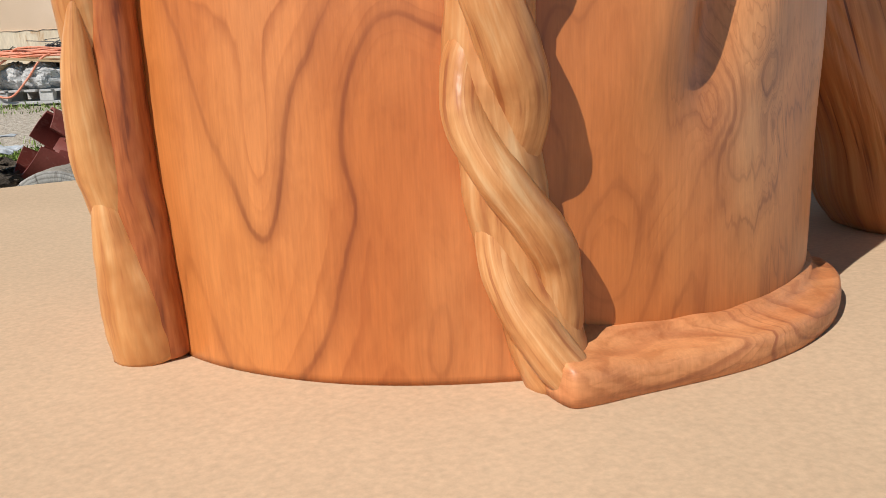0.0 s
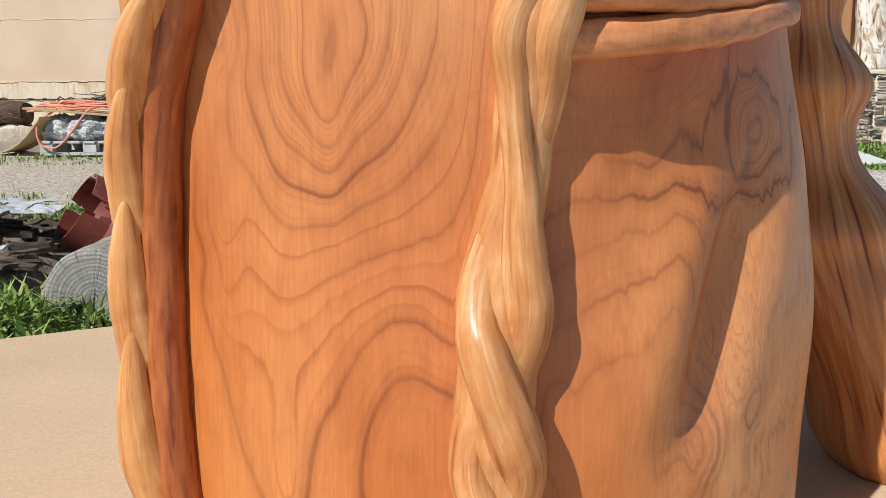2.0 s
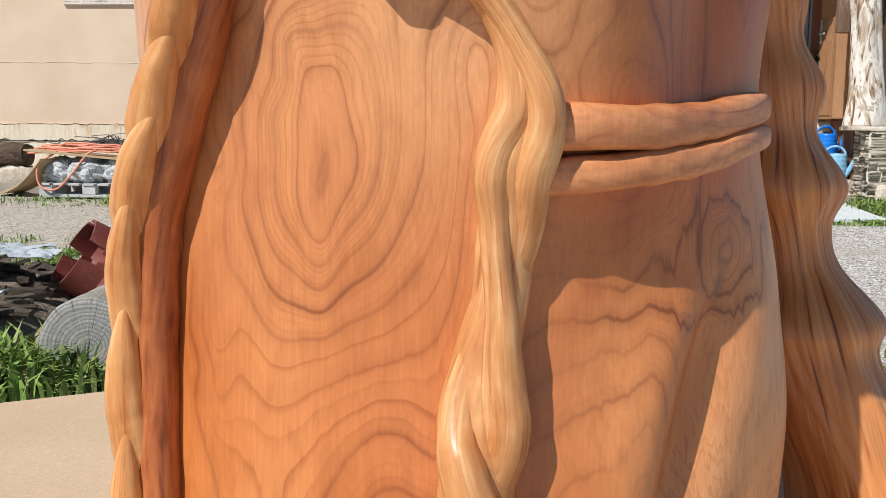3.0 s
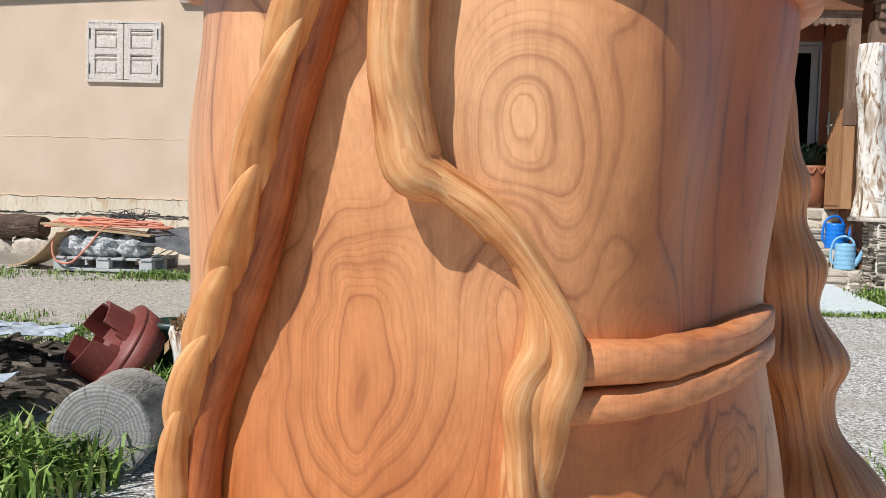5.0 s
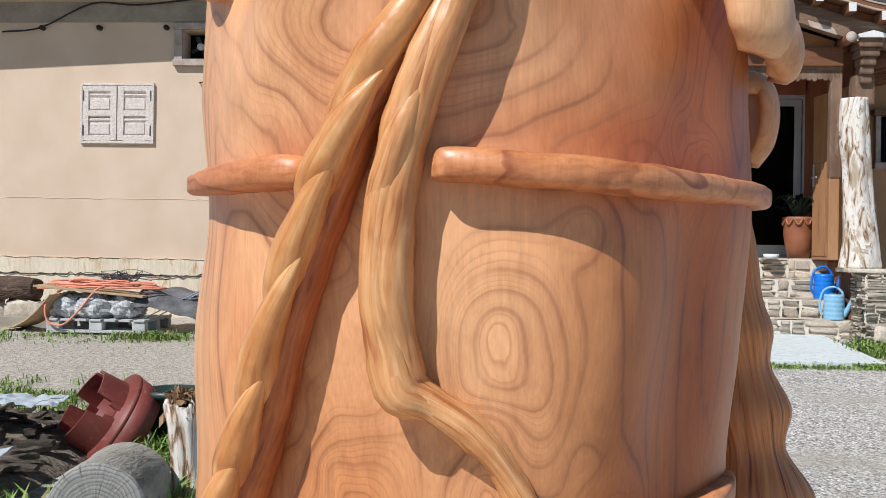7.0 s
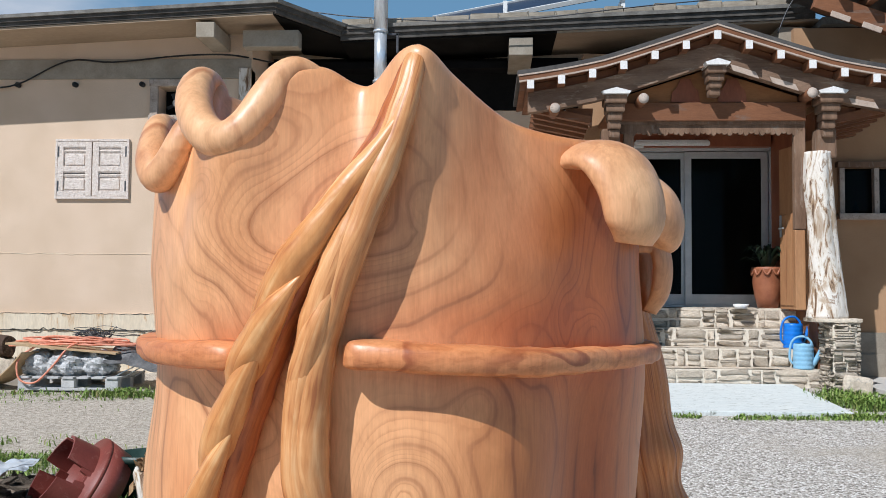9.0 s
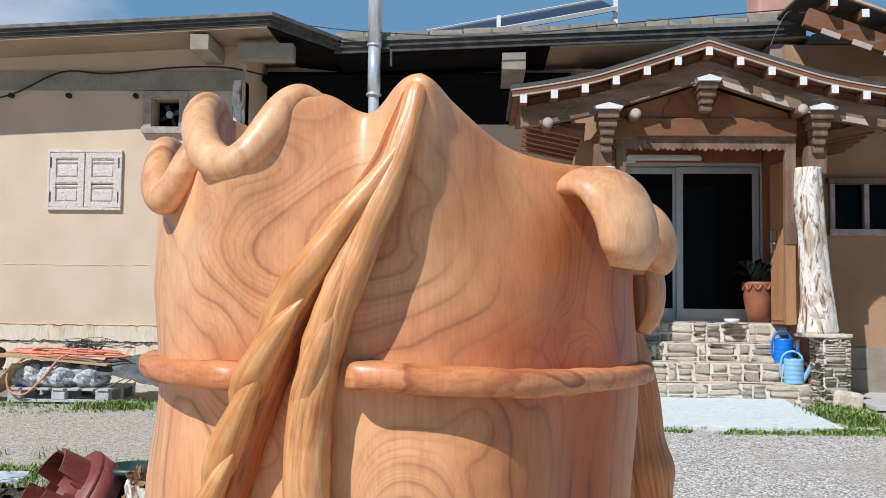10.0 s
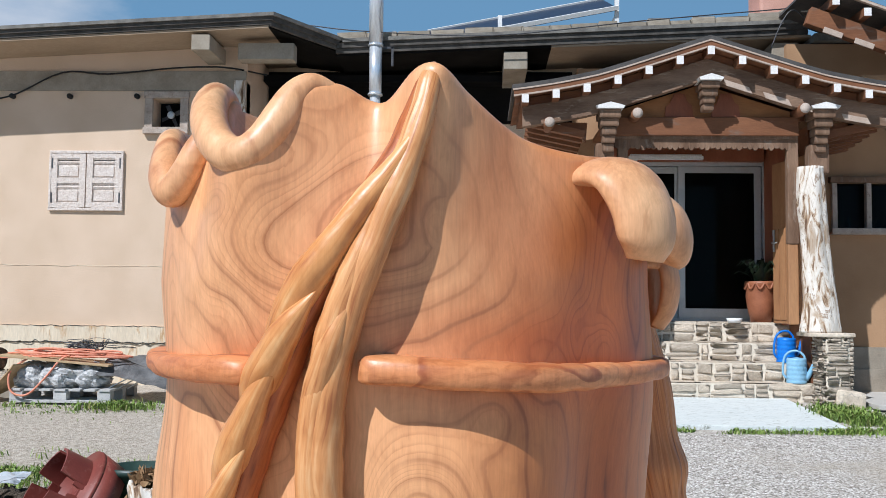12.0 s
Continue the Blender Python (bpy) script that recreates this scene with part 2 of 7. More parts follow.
BODY_WOOD = carved_wood("oiled_carved_wood", (0.57, 0.188, 0.048), (0.25, 0.061, 0.015), (0.83, 0.455, 0.225), low_scale=4.2, gloss=0.31, stretch=0.42, pale_amount=0.78, sapwood=SAPWOOD_AND_SHEEN, heartwood_and_shade=HEARTWOOD_AND_SHADE, faint=FAINT, ragged=RAGGED, figure="growth", coat=0.18, fine_lines=0.9, dark_knots=[((0.192, 0.602, 0.362), 0.012, 0.028, 0.95), ((0.135, 0.512, 0.69), 0.014, 0.014, 0.6)])
PETAL_WOOD = carved_wood("pale_rim_wood", (0.73, 0.40, 0.200), (0.46, 0.185, 0.080), (0.83, 0.58, 0.37), 4.0, 6.0, 0.36, 4.4, 0.5, 1.0, streaks=0.8, chips=4.0)
BAND_WOOD = carved_wood("orange_band_wood", (0.65, 0.265, 0.105), (0.36, 0.105, 0.040), (0.74, 0.42, 0.22), 5.0, 5.0, 0.34, 7.7, 3.0, 0.8, streaks=0.8, chips=4.0)


def strand_wood(name, dark, mid, light, pale, lines=26.0, gloss=0.34):
    """Sapwood whose grain follows each strand: u runs round it, v along it in metres."""
    mat, nt, bsdf = nodes_of(name)
    uv = mapped(nt, (1, 0.9, 1), "UV")
    wander = noise_tex(nt, mapped(nt, (1, 5.0, 1), "UV"), 1.6, 1.5, 0.5)
    bend = nt.nodes.new("ShaderNodeVectorMath")
    bend.operation = "ADD"
    nt.links.new(uv, bend.inputs[0])
    push = nt.nodes.new("ShaderNodeCombineXYZ")
    nt.links.new(math_node(nt, "MULTIPLY", wander, 0.22), push.inputs[0])
    nt.links.new(push.outputs[0], bend.inputs[1])
    grain = noise_tex(nt, bend.outputs[0], lines, 3.0, 0.62, 0.15)
    patch = noise_tex(nt, mapped(nt), 16.0, 3.0, 0.6, 0.5)
    fibre = noise_tex(nt, mapped(nt, (1, 1, 0.06)), 420.0, 3.0, 0.7)
    col = ramp(nt, grain, [(0.33, dark), (0.42, mid), (0.54, light), (0.70, pale)])
    col = mix_col(nt, 0.8, col, ramp(nt, patch, [(0.34, (0.82, 0.72, 0.62)), (0.52, (1, 1, 1)), (0.70, (1.08, 1.16, 1.24))]), "MULTIPLY")
    col = mix_col(nt, 0.4, col, ramp(nt, fibre, [(0.3, (0.84, 0.80, 0.76)), (0.7, (1.1, 1.1, 1.1))]), "MULTIPLY")
    nt.links.new(col, bsdf.inputs["Base Color"])
    nt.links.new(ramp(nt, patch, [(0.3, (gloss,) * 3), (0.7, (gloss + 0.14,) * 3)]), bsdf.inputs["Roughness"])
    bsdf.inputs["Coat Weight"].default_value, bsdf.inputs["Coat Roughness"].default_value = 0.10, 0.32
    chip = noise_tex(nt, mapped(nt), 70.0, 2.0, 0.5)
    bump(nt, bsdf, math_node(nt, "MULTIPLY_ADD", chip, 2.5, grain), 0.20, 0.0018)
    return mat


FLANK_WOOD = strand_wood("reddish_vine_flank", (0.20, 0.048, 0.015), (0.36, 0.096, 0.026), (0.45, 0.132, 0.036), (0.54, 0.19, 0.058), 18.0)
ROPE_WOOD = strand_wood("golden_strand_wood", (0.47, 0.170, 0.053), (0.61, 0.265, 0.085), (0.67, 0.320, 0.112), (0.76, 0.44, 0.195), 12.0)
VINE_WOOD = strand_wood("sapwood_vine", (0.42, 0.150, 0.050), (0.58, 0.255, 0.090), (0.66, 0.320, 0.122), (0.76, 0.465, 0.230), 14.0)


def grooved_wood():
    """Orange limb with fine grooves that follow its length (u runs round it, v along)."""
    mat, nt, bsdf = nodes_of("ridged_limb_wood")
    uv = mapped(nt, (1, 0.07, 1), "UV")
    a = noise_tex(nt, uv, 85.0, 3.0, 0.6, 0.35)
    b = noise_tex(nt, uv, 9.0, 2.0, 0.5, 0.5)
    col = ramp(nt, a, [(0.32, (0.17, 0.050, 0.016)), (0.40, (0.50, 0.180, 0.056)), (0.58, (0.64, 0.265, 0.088)), (0.75, (0.73, 0.36, 0.135))])
    col = mix_col(nt, 0.8, col, ramp(nt, b, [(0.35, (0.78, 0.70, 0.66)), (0.65, (1.05, 1.05, 1.05))]), "MULTIPLY")
    nt.links.new(col, bsdf.inputs["Base Color"])
    bsdf.inputs["Roughness"].default_value = 0.38
    bump(nt, bsdf, a, 0.5, 0.003)
    return mat


LIMB_WOOD = grooved_wood()
BOARD = rough_surface("pale_board", (0.56, 0.405, 0.262), (0.62, 0.45, 0.295), 3.0, 0.75, 0.12, 220.0, 0.001)
PLASTER = rough_surface("ochre_plaster", (0.63, 0.475, 0.335), (0.72, 0.555, 0.41), 1.6, 0.9, 0.25, 70.0, 0.004)
# oranger plaster, also darkened with the shade of porch and side gable
SHADED_OCHRE = rough_surface("shaded_ochre_plaster", (0.36, 0.21, 0.112), (0.44, 0.27, 0.15), 1.6, 0.9, 0.25, 70.0, 0.004)
PLINTH = rough_surface("stained_plinth", (0.66, 0.55, 0.40), (0.78, 0.68, 0.52), 3.0, 0.9, 0.5, 40.0, 0.008, (0.50, 0.29, 0.13), (1, 1, 0.22))
GREY_CONCRETE = rough_surface("grey_concrete", (0.27, 0.23, 0.175), (0.39, 0.34, 0.27), 3.0, 0.9, 0.35, 60.0, 0.006)
EAVE_WOOD = rough_surface("old_eave_boards", (0.34, 0.255, 0.175), (0.44, 0.34, 0.24), 2.0, 0.85, 0.3, 50.0, 0.005, None, (0.3, 1, 1))
SLATE = rough_surface("grey_roof_slab", (0.12, 0.112, 0.10), (0.24, 0.23, 0.205), 6.0, 0.9, 0.4, 45.0, 0.008)
# near-black: the deep shade under the central eaves is put into this colour
EAVE_SHADE = rough_surface("shaded_soffit", (0.008, 0.0075, 0.007), (0.016, 0.0145, 0.013), 2.0, 0.95, 0.2, 40.0, spec=0.05)


def gravel_ground():
    """Pale gravel and dirt: pebbles by cells, patches of dust and damp earth."""
    mat, nt, bsdf = nodes_of("gravel_ground")
    v = mapped(nt)
    vo = nt.nodes.new("ShaderNodeTexVoronoi")
    vo.inputs["Scale"].default_value = 62.0
    nt.links.new(v, vo.inputs["Vector"])
    sep = nt.nodes.new("ShaderNodeSeparateColor")
    nt.links.new(vo.outputs["Color"], sep.inputs[0])
    peb = ramp(nt, sep.outputs[0], [(0.0, (0.17, 0.15, 0.125)), (0.25, (0.46, 0.42, 0.375)), (0.7, (0.70, 0.66, 0.61)), (1.0, (0.92, 0.90, 0.87))])
    # cell edges darkened: shade in the gaps between pebbles, put into the colour
    peb = mix_col(nt, 0.8, peb, ramp(nt, vo.outputs["Distance"], [(0.0, (1.05, 1.05, 1.05)), (0.38, (1, 1, 1)), (0.62, (0.55, 0.53, 0.50))]), "MULTIPLY")
    dirt = ramp(nt, noise_tex(nt, v, 26.0, 7, 0.8), [(0.34, (0.17, 0.14, 0.105)), (0.5, (0.43, 0.38, 0.315)), (0.66, (0.68, 0.62, 0.54))])
    sx = nt.nodes.new("ShaderNodeSeparateXYZ")
    nt.links.new(v, sx.inputs[0])
    trodden = nt.nodes.new("ShaderNodeMapRange")          # the gravel thins out into trodden earth
    trodden.inputs["From Min"].default_value, trodden.inputs["From Max"].default_value = 0.0, -3.0
    trodden.inputs["To Min"].default_value, trodden.inputs["To Max"].default_value = -0.06, 0.20
    nt.links.new(sx.outputs[0], trodden.inputs["Value"])
    patch = ramp(nt, math_node(nt, "ADD", noise_tex(nt, v, 0.55, 5, 0.6), trodden.outputs[0]), [(0.44, (0, 0, 0)), (0.60, (1, 1, 1))])
    col = mix_col(nt, patch, peb, dirt)
    nt.links.new(col, bsdf.inputs["Base Color"])
    bsdf.inputs["Roughness"].default_value = 0.95
    bump(nt, bsdf, math_node(nt, "MULTIPLY", vo.outputs["Distance"], -1.0), 0.7, 0.012)
    return mat


GROUND = gravel_ground()
STONE = rough_surface("step_stone", (0.44, 0.36, 0.27), (0.70, 0.61, 0.49), 7.0, 0.9, 0.7, 45.0, 0.012, (0.34, 0.30, 0.26), (1, 1, 1), 0, 0.4, 0.22)


# ---------------------------------------------------------------- building helpers
def link_mesh(name, verts, faces, mat, parent=None, smooth=True, label=""):
    me = bpy.data.meshes.new(name)
    me.from_pydata([tuple(v) for v in verts], [], faces)
    if smooth:
        me.shade_smooth()
    if mat:
        me.materials.append(mat)
    ob = new(name, me)
    ob.parent = parent
    if label:
        tagged(ob, label)
    return ob


def part(name, bm, material, parent=None, label="", smooth=False):
    """Links a bmesh as one mesh object under a thing or a part."""
    me = bpy.data.meshes.new(name)
    bmesh.ops.recalc_face_normals(bm, faces=bm.faces)
    bm.to_mesh(me)
    bm.free()
    if smooth:
        me.shade_smooth()
    me.materials.append(material)
    ob = new(name, me)
    ob.parent = parent
    if label:
        tagged(ob, label)
    return ob


def thing(name, place, label, category, group="", kind="", turn=0.0):
    e = new(name)
    e.empty_display_size = 0.1
    e.location = place
    e.rotation_euler = (0, 0, radians(turn))
    return tagged(e, label, category, group, kind)


def box(bm, centre, size, m=None, bevel=0.0):
    """A box of full size, bevelled, added to bm."""
    t = bmesh.new()
    bmesh.ops.create_cube(t, size=1.0, matrix=Matrix.Diagonal((*size, 1)))
    if bevel:
        bmesh.ops.bevel(t, geom=list(t.edges), offset=bevel, segments=2, profile=0.6, affect="EDGES")
    t.transform(Matrix.Translation(centre) @ (m or Matrix()))
    tmp = bpy.data.meshes.new("t")
    t.to_mesh(tmp)
    t.free()
    bm.from_mesh(tmp)
    bpy.data.meshes.remove(tmp)
    return bm


def boxed(centre, size, m=None, bevel=0.0):
    return box(bmesh.new(), centre, size, m, bevel)


def loft(rings, closed=True, caps=True):
    """Faces over equal rings of points."""
    verts = [v for r in rings for v in r]
    n = len(rings[0])
    faces = []
    for i in range(len(rings) - 1):
        for j in range(n if closed else n - 1):
            k = (j + 1) % n
            faces.append((i * n + j, i * n + k, (i + 1) * n + k, (i + 1) * n + j))
    if caps:
        faces.append(tuple(range(n))[::-1])
        faces.append(tuple((len(rings) - 1) * n + j for j in range(n)))
    return verts, faces


def lathe(profile, n=32, centre=(0, 0, 0)):
    rings = [[(centre[0] + r * math.cos(2 * math.pi * k / n), centre[1] + r * math.sin(2 * math.pi * k / n), centre[2] + z) for k in range(n)] for r, z in profile]
    return loft(rings)


def catmull(points, steps):
    """A smooth line of tuples through the control points."""
    p = [np.array(q, float) for q in points]
    p = [2 * p[0] - p[1]] + p + [2 * p[-1] - p[-2]]
    out = []
    for i in range(1, len(p) - 2):
        for s in range(steps):
            t = s / steps
            out.append(0.5 * (2 * p[i] + (p[i + 1] - p[i - 1]) * t + (2 * p[i - 1] - 5 * p[i] + 4 * p[i + 1] - p[i + 2]) * t * t + (3 * p[i] - p[i - 1] - 3 * p[i + 1] + p[i + 2]) * t ** 3))
    out.append(p[-2])
    return [tuple(float(c) for c in q) for q in out]


def tube(points, radius, n=10, steps=6):
    """A round tube along control points; radius is a number or a function of 0..1."""
    line = [Vector(q) for q in catmull(points, steps)]
    rings = []
    side = Vector((0, 0, 1))
    for i, q in enumerate(line):
        d = (line[min(i + 1, len(line) - 1)] - line[max(i - 1, 0)]).normalized()
        side = (side - d * side.dot(d))
        if side.length < 1e-4:
            side = d.orthogonal()
        side.normalize()
        up = d.cross(side)
        r = radius(i / (len(line) - 1)) if callable(radius) else radius
        rings.append([q + r * (math.cos(a) * side + math.sin(a) * up) for a in (2 * math.pi * k / n for k in range(n))])
    return loft(rings)


# ---------------------------------------------------------------- the carved sculpture
CX, CY, BOARD_Z = 0.01, 0.72, 0.035
SHAPE_A = [-180, -90, -55, -30, 0, 22, 55, 90]          # degrees round the trunk, 0 towards the camera's side
SHAPE_Z = [0.03, 0.14, 0.24, 0.34, 0.48, 0.60, 0.70, 0.80]
SHAPE_R = [
    (0.250, 0.262, 0.240, 0.226, 0.212, 0.214, 0.232, 0.243),
    (0.250, 0.264, 0.245, 0.222, 0.212, 0.216, 0.226, 0.252),
    (0.250, 0.264, 0.246, 0.217, 0.212, 0.216, 0.221, 0.258),
    (0.245, 0.262, 0.246, 0.214, 0.204, 0.207, 0.218, 0.243),
    (0.240, 0.260, 0.246, 0.216, 0.215, 0.221, 0.213, 0.221),
    (0.240, 0.260, 0.250, 0.236, 0.235, 0.243, 0.224, 0.231),
    (0.240, 0.250, 0.246, 0.244, 0.245, 0.246, 0.234, 0.238),
    (0.240, 0.256, 0.254, 0.266, 0.249, 0.238, 0.233, 0.230),
]


def cubic(x, xs, ys, period=None):
    """Catmull-Rom through uneven knots."""
    n = len(xs)
    if period:
        x = (x - xs[0]) % period + xs[0]
        xs, ys = [xs[-1] - period, *xs, xs[0] + period, xs[1] + period], [ys[-1], *ys, ys[0], ys[1]]
        n += 3
    else:
        x = min(max(x, xs[0]), xs[-1])
    i = max(k for k in range(n - 1) if xs[k] <= x + 1e-9)
    h = xs[i + 1] - xs[i]
    t = (x - xs[i]) / h
    m0 = (ys[i + 1] - ys[i - 1]) / (xs[i + 1] - xs[i - 1]) if i > 0 else (ys[i + 1] - ys[i]) / h
    m1 = (ys[i + 2] - ys[i]) / (xs[i + 2] - xs[i]) if i + 2 < n else (ys[i + 1] - ys[i]) / h
    return (2 * t ** 3 - 3 * t * t + 1) * ys[i] + (t ** 3 - 2 * t * t + t) * h * m0 + (3 * t * t - 2 * t ** 3) * ys[i + 1] + (t ** 3 - t * t) * h * m1


def trunk_r(a, z):
    """The trunk's radius at an angle (degrees) and a height."""
    r = cubic(z, SHAPE_Z, [cubic(a, SHAPE_A, row, 360) for row in SHAPE_R])
    if 0.1 < z < 0.45 and 0 < a < 90:          # a swelling and the hollow beyond it, running down aslant
        mid, fade = 39 + 95 * (z - 0.20), math.exp(-((z - 0.275) / 0.085) ** 4)
        r += fade * (0.007 * math.exp(-((a - mid + 13) / 8) ** 2) - 0.015 * math.exp(-((a - mid - 1) / 6.5) ** 2) + 0.004 * math.exp(-((a - mid - 15) / 7) ** 2))
    if z > 0.42 and -20 < a < 100:          # the belly swells, then turns away into a broad hollow
        r += math.exp(-((z - 0.60) / 0.13) ** 4) * (0.008 * math.exp(-((a - 12) / 13) ** 2) - 0.017 * math.exp(-((a - 43) / 13) ** 2))
        r -= 0.010 * math.exp(-((z - 0.82) / 0.07) ** 4) * math.exp(-((a - 46) / 13) ** 2)
    return r + 0.003 * noise.noise((math.sin(radians(a)) * 2.2, math.cos(radians(a)) * 2.2, z * 7))


def polar(a, r, z):
    return Vector((CX + r * math.sin(radians(a)), CY - r * math.cos(radians(a)), z))


# the ruffled rim: angle, radius, height
RIM = [(-150, 0.24, 0.93), (-110, 0.25, 0.92), (-80, 0.243, 0.925), (-68, 0.250, 0.915), (-60, 0.254, 0.905), (-53, 0.256, 0.898), (-47, 0.248, 0.930), (-43, 0.238, 0.948), (-38, 0.258, 0.932), (-32, 0.277, 0.899), (-27, 0.288, 0.888), (-23, 0.286, 0.890), (-20.5, 0.278, 0.906), (-17.5, 0.264, 0.936), (-13, 0.246, 0.947),
       (-7, 0.229, 0.936), (-3, 0.232, 0.935), (3, 0.252, 0.957), (7, 0.260, 0.958), (13, 0.238, 0.942), (22, 0.220, 0.922), (30, 0.215, 0.910), (42, 0.226, 0.902), (60, 0.232, 0.905), (85, 0.232, 0.905), (110, 0.24, 0.91), (150, 0.24, 0.93)]


def rim_at(a):
    xs = [q[0] for q in RIM]
    return cubic(a, xs, [q[1] for q in RIM], 360), cubic(a, xs, [q[2] for q in RIM], 360)


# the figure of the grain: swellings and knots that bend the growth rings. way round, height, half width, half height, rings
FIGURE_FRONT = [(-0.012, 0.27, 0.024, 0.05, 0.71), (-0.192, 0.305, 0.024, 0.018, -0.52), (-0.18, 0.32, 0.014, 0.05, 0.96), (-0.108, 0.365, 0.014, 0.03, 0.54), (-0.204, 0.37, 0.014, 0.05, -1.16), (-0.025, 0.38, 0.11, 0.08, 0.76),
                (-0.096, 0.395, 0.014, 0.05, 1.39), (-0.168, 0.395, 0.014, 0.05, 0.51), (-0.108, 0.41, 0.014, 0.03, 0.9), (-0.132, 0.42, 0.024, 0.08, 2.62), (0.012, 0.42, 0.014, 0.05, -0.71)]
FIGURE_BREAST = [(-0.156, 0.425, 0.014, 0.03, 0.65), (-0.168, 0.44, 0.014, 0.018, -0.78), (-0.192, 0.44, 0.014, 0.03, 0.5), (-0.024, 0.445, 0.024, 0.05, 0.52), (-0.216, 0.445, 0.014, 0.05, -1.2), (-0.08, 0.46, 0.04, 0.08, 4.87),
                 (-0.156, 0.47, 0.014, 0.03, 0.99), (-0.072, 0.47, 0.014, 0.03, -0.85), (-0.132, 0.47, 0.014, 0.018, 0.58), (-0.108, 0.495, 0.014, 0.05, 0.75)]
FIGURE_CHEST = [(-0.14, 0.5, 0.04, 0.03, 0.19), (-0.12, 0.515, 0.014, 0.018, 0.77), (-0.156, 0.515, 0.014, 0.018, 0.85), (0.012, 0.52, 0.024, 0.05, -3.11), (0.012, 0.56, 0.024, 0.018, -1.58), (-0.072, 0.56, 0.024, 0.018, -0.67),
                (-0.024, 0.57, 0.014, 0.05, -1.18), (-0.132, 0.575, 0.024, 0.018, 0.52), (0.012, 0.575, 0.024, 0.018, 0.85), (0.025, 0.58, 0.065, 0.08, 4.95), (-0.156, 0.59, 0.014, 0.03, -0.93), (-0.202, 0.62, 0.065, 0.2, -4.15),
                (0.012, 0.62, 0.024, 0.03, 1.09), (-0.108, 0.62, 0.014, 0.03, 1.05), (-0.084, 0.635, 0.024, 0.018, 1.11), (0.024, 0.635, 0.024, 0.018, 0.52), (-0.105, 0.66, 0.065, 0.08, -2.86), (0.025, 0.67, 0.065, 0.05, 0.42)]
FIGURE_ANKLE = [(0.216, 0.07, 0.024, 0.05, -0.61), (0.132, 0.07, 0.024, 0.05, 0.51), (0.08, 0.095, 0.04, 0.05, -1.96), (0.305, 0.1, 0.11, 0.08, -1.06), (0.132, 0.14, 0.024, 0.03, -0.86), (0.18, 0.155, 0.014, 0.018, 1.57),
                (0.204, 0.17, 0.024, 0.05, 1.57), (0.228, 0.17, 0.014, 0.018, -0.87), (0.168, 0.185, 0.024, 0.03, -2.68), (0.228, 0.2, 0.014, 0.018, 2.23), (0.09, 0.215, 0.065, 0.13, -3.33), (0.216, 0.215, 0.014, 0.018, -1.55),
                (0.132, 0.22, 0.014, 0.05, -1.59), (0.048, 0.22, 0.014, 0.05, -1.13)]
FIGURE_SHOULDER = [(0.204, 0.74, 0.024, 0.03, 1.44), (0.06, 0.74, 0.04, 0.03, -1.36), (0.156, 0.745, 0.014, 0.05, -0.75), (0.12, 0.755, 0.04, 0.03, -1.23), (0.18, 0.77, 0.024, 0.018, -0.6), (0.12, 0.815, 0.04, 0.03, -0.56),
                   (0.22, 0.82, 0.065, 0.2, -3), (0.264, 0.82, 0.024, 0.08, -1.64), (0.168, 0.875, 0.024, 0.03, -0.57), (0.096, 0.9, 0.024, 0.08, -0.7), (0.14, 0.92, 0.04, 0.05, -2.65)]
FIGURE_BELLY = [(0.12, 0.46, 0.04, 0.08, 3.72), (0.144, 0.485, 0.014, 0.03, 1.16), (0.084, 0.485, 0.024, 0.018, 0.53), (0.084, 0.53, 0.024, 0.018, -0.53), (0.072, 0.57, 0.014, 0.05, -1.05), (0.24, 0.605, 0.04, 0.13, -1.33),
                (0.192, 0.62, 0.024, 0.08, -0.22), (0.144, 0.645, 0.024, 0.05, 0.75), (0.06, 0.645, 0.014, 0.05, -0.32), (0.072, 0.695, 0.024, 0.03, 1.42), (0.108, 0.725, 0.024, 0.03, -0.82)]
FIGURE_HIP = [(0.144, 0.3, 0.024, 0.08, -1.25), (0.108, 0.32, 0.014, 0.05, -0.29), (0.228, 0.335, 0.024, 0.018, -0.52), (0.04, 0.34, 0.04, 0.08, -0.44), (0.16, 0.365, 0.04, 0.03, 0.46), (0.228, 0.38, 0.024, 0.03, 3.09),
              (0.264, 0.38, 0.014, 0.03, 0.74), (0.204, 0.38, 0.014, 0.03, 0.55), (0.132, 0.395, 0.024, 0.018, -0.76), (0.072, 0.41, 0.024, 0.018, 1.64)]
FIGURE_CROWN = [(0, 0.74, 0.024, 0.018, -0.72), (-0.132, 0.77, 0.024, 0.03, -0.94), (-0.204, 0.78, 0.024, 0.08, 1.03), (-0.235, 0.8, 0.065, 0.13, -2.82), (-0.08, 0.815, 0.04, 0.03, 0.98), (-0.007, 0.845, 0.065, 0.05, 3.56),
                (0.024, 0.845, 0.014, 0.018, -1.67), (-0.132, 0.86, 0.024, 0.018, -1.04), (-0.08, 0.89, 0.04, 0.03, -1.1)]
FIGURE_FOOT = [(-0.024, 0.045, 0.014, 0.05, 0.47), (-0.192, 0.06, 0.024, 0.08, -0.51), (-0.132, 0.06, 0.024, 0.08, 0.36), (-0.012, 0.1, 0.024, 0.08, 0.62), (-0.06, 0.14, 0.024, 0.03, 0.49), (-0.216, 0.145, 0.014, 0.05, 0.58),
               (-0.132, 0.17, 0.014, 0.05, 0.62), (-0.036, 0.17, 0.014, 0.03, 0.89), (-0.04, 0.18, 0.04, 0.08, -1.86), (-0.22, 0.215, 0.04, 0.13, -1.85)]
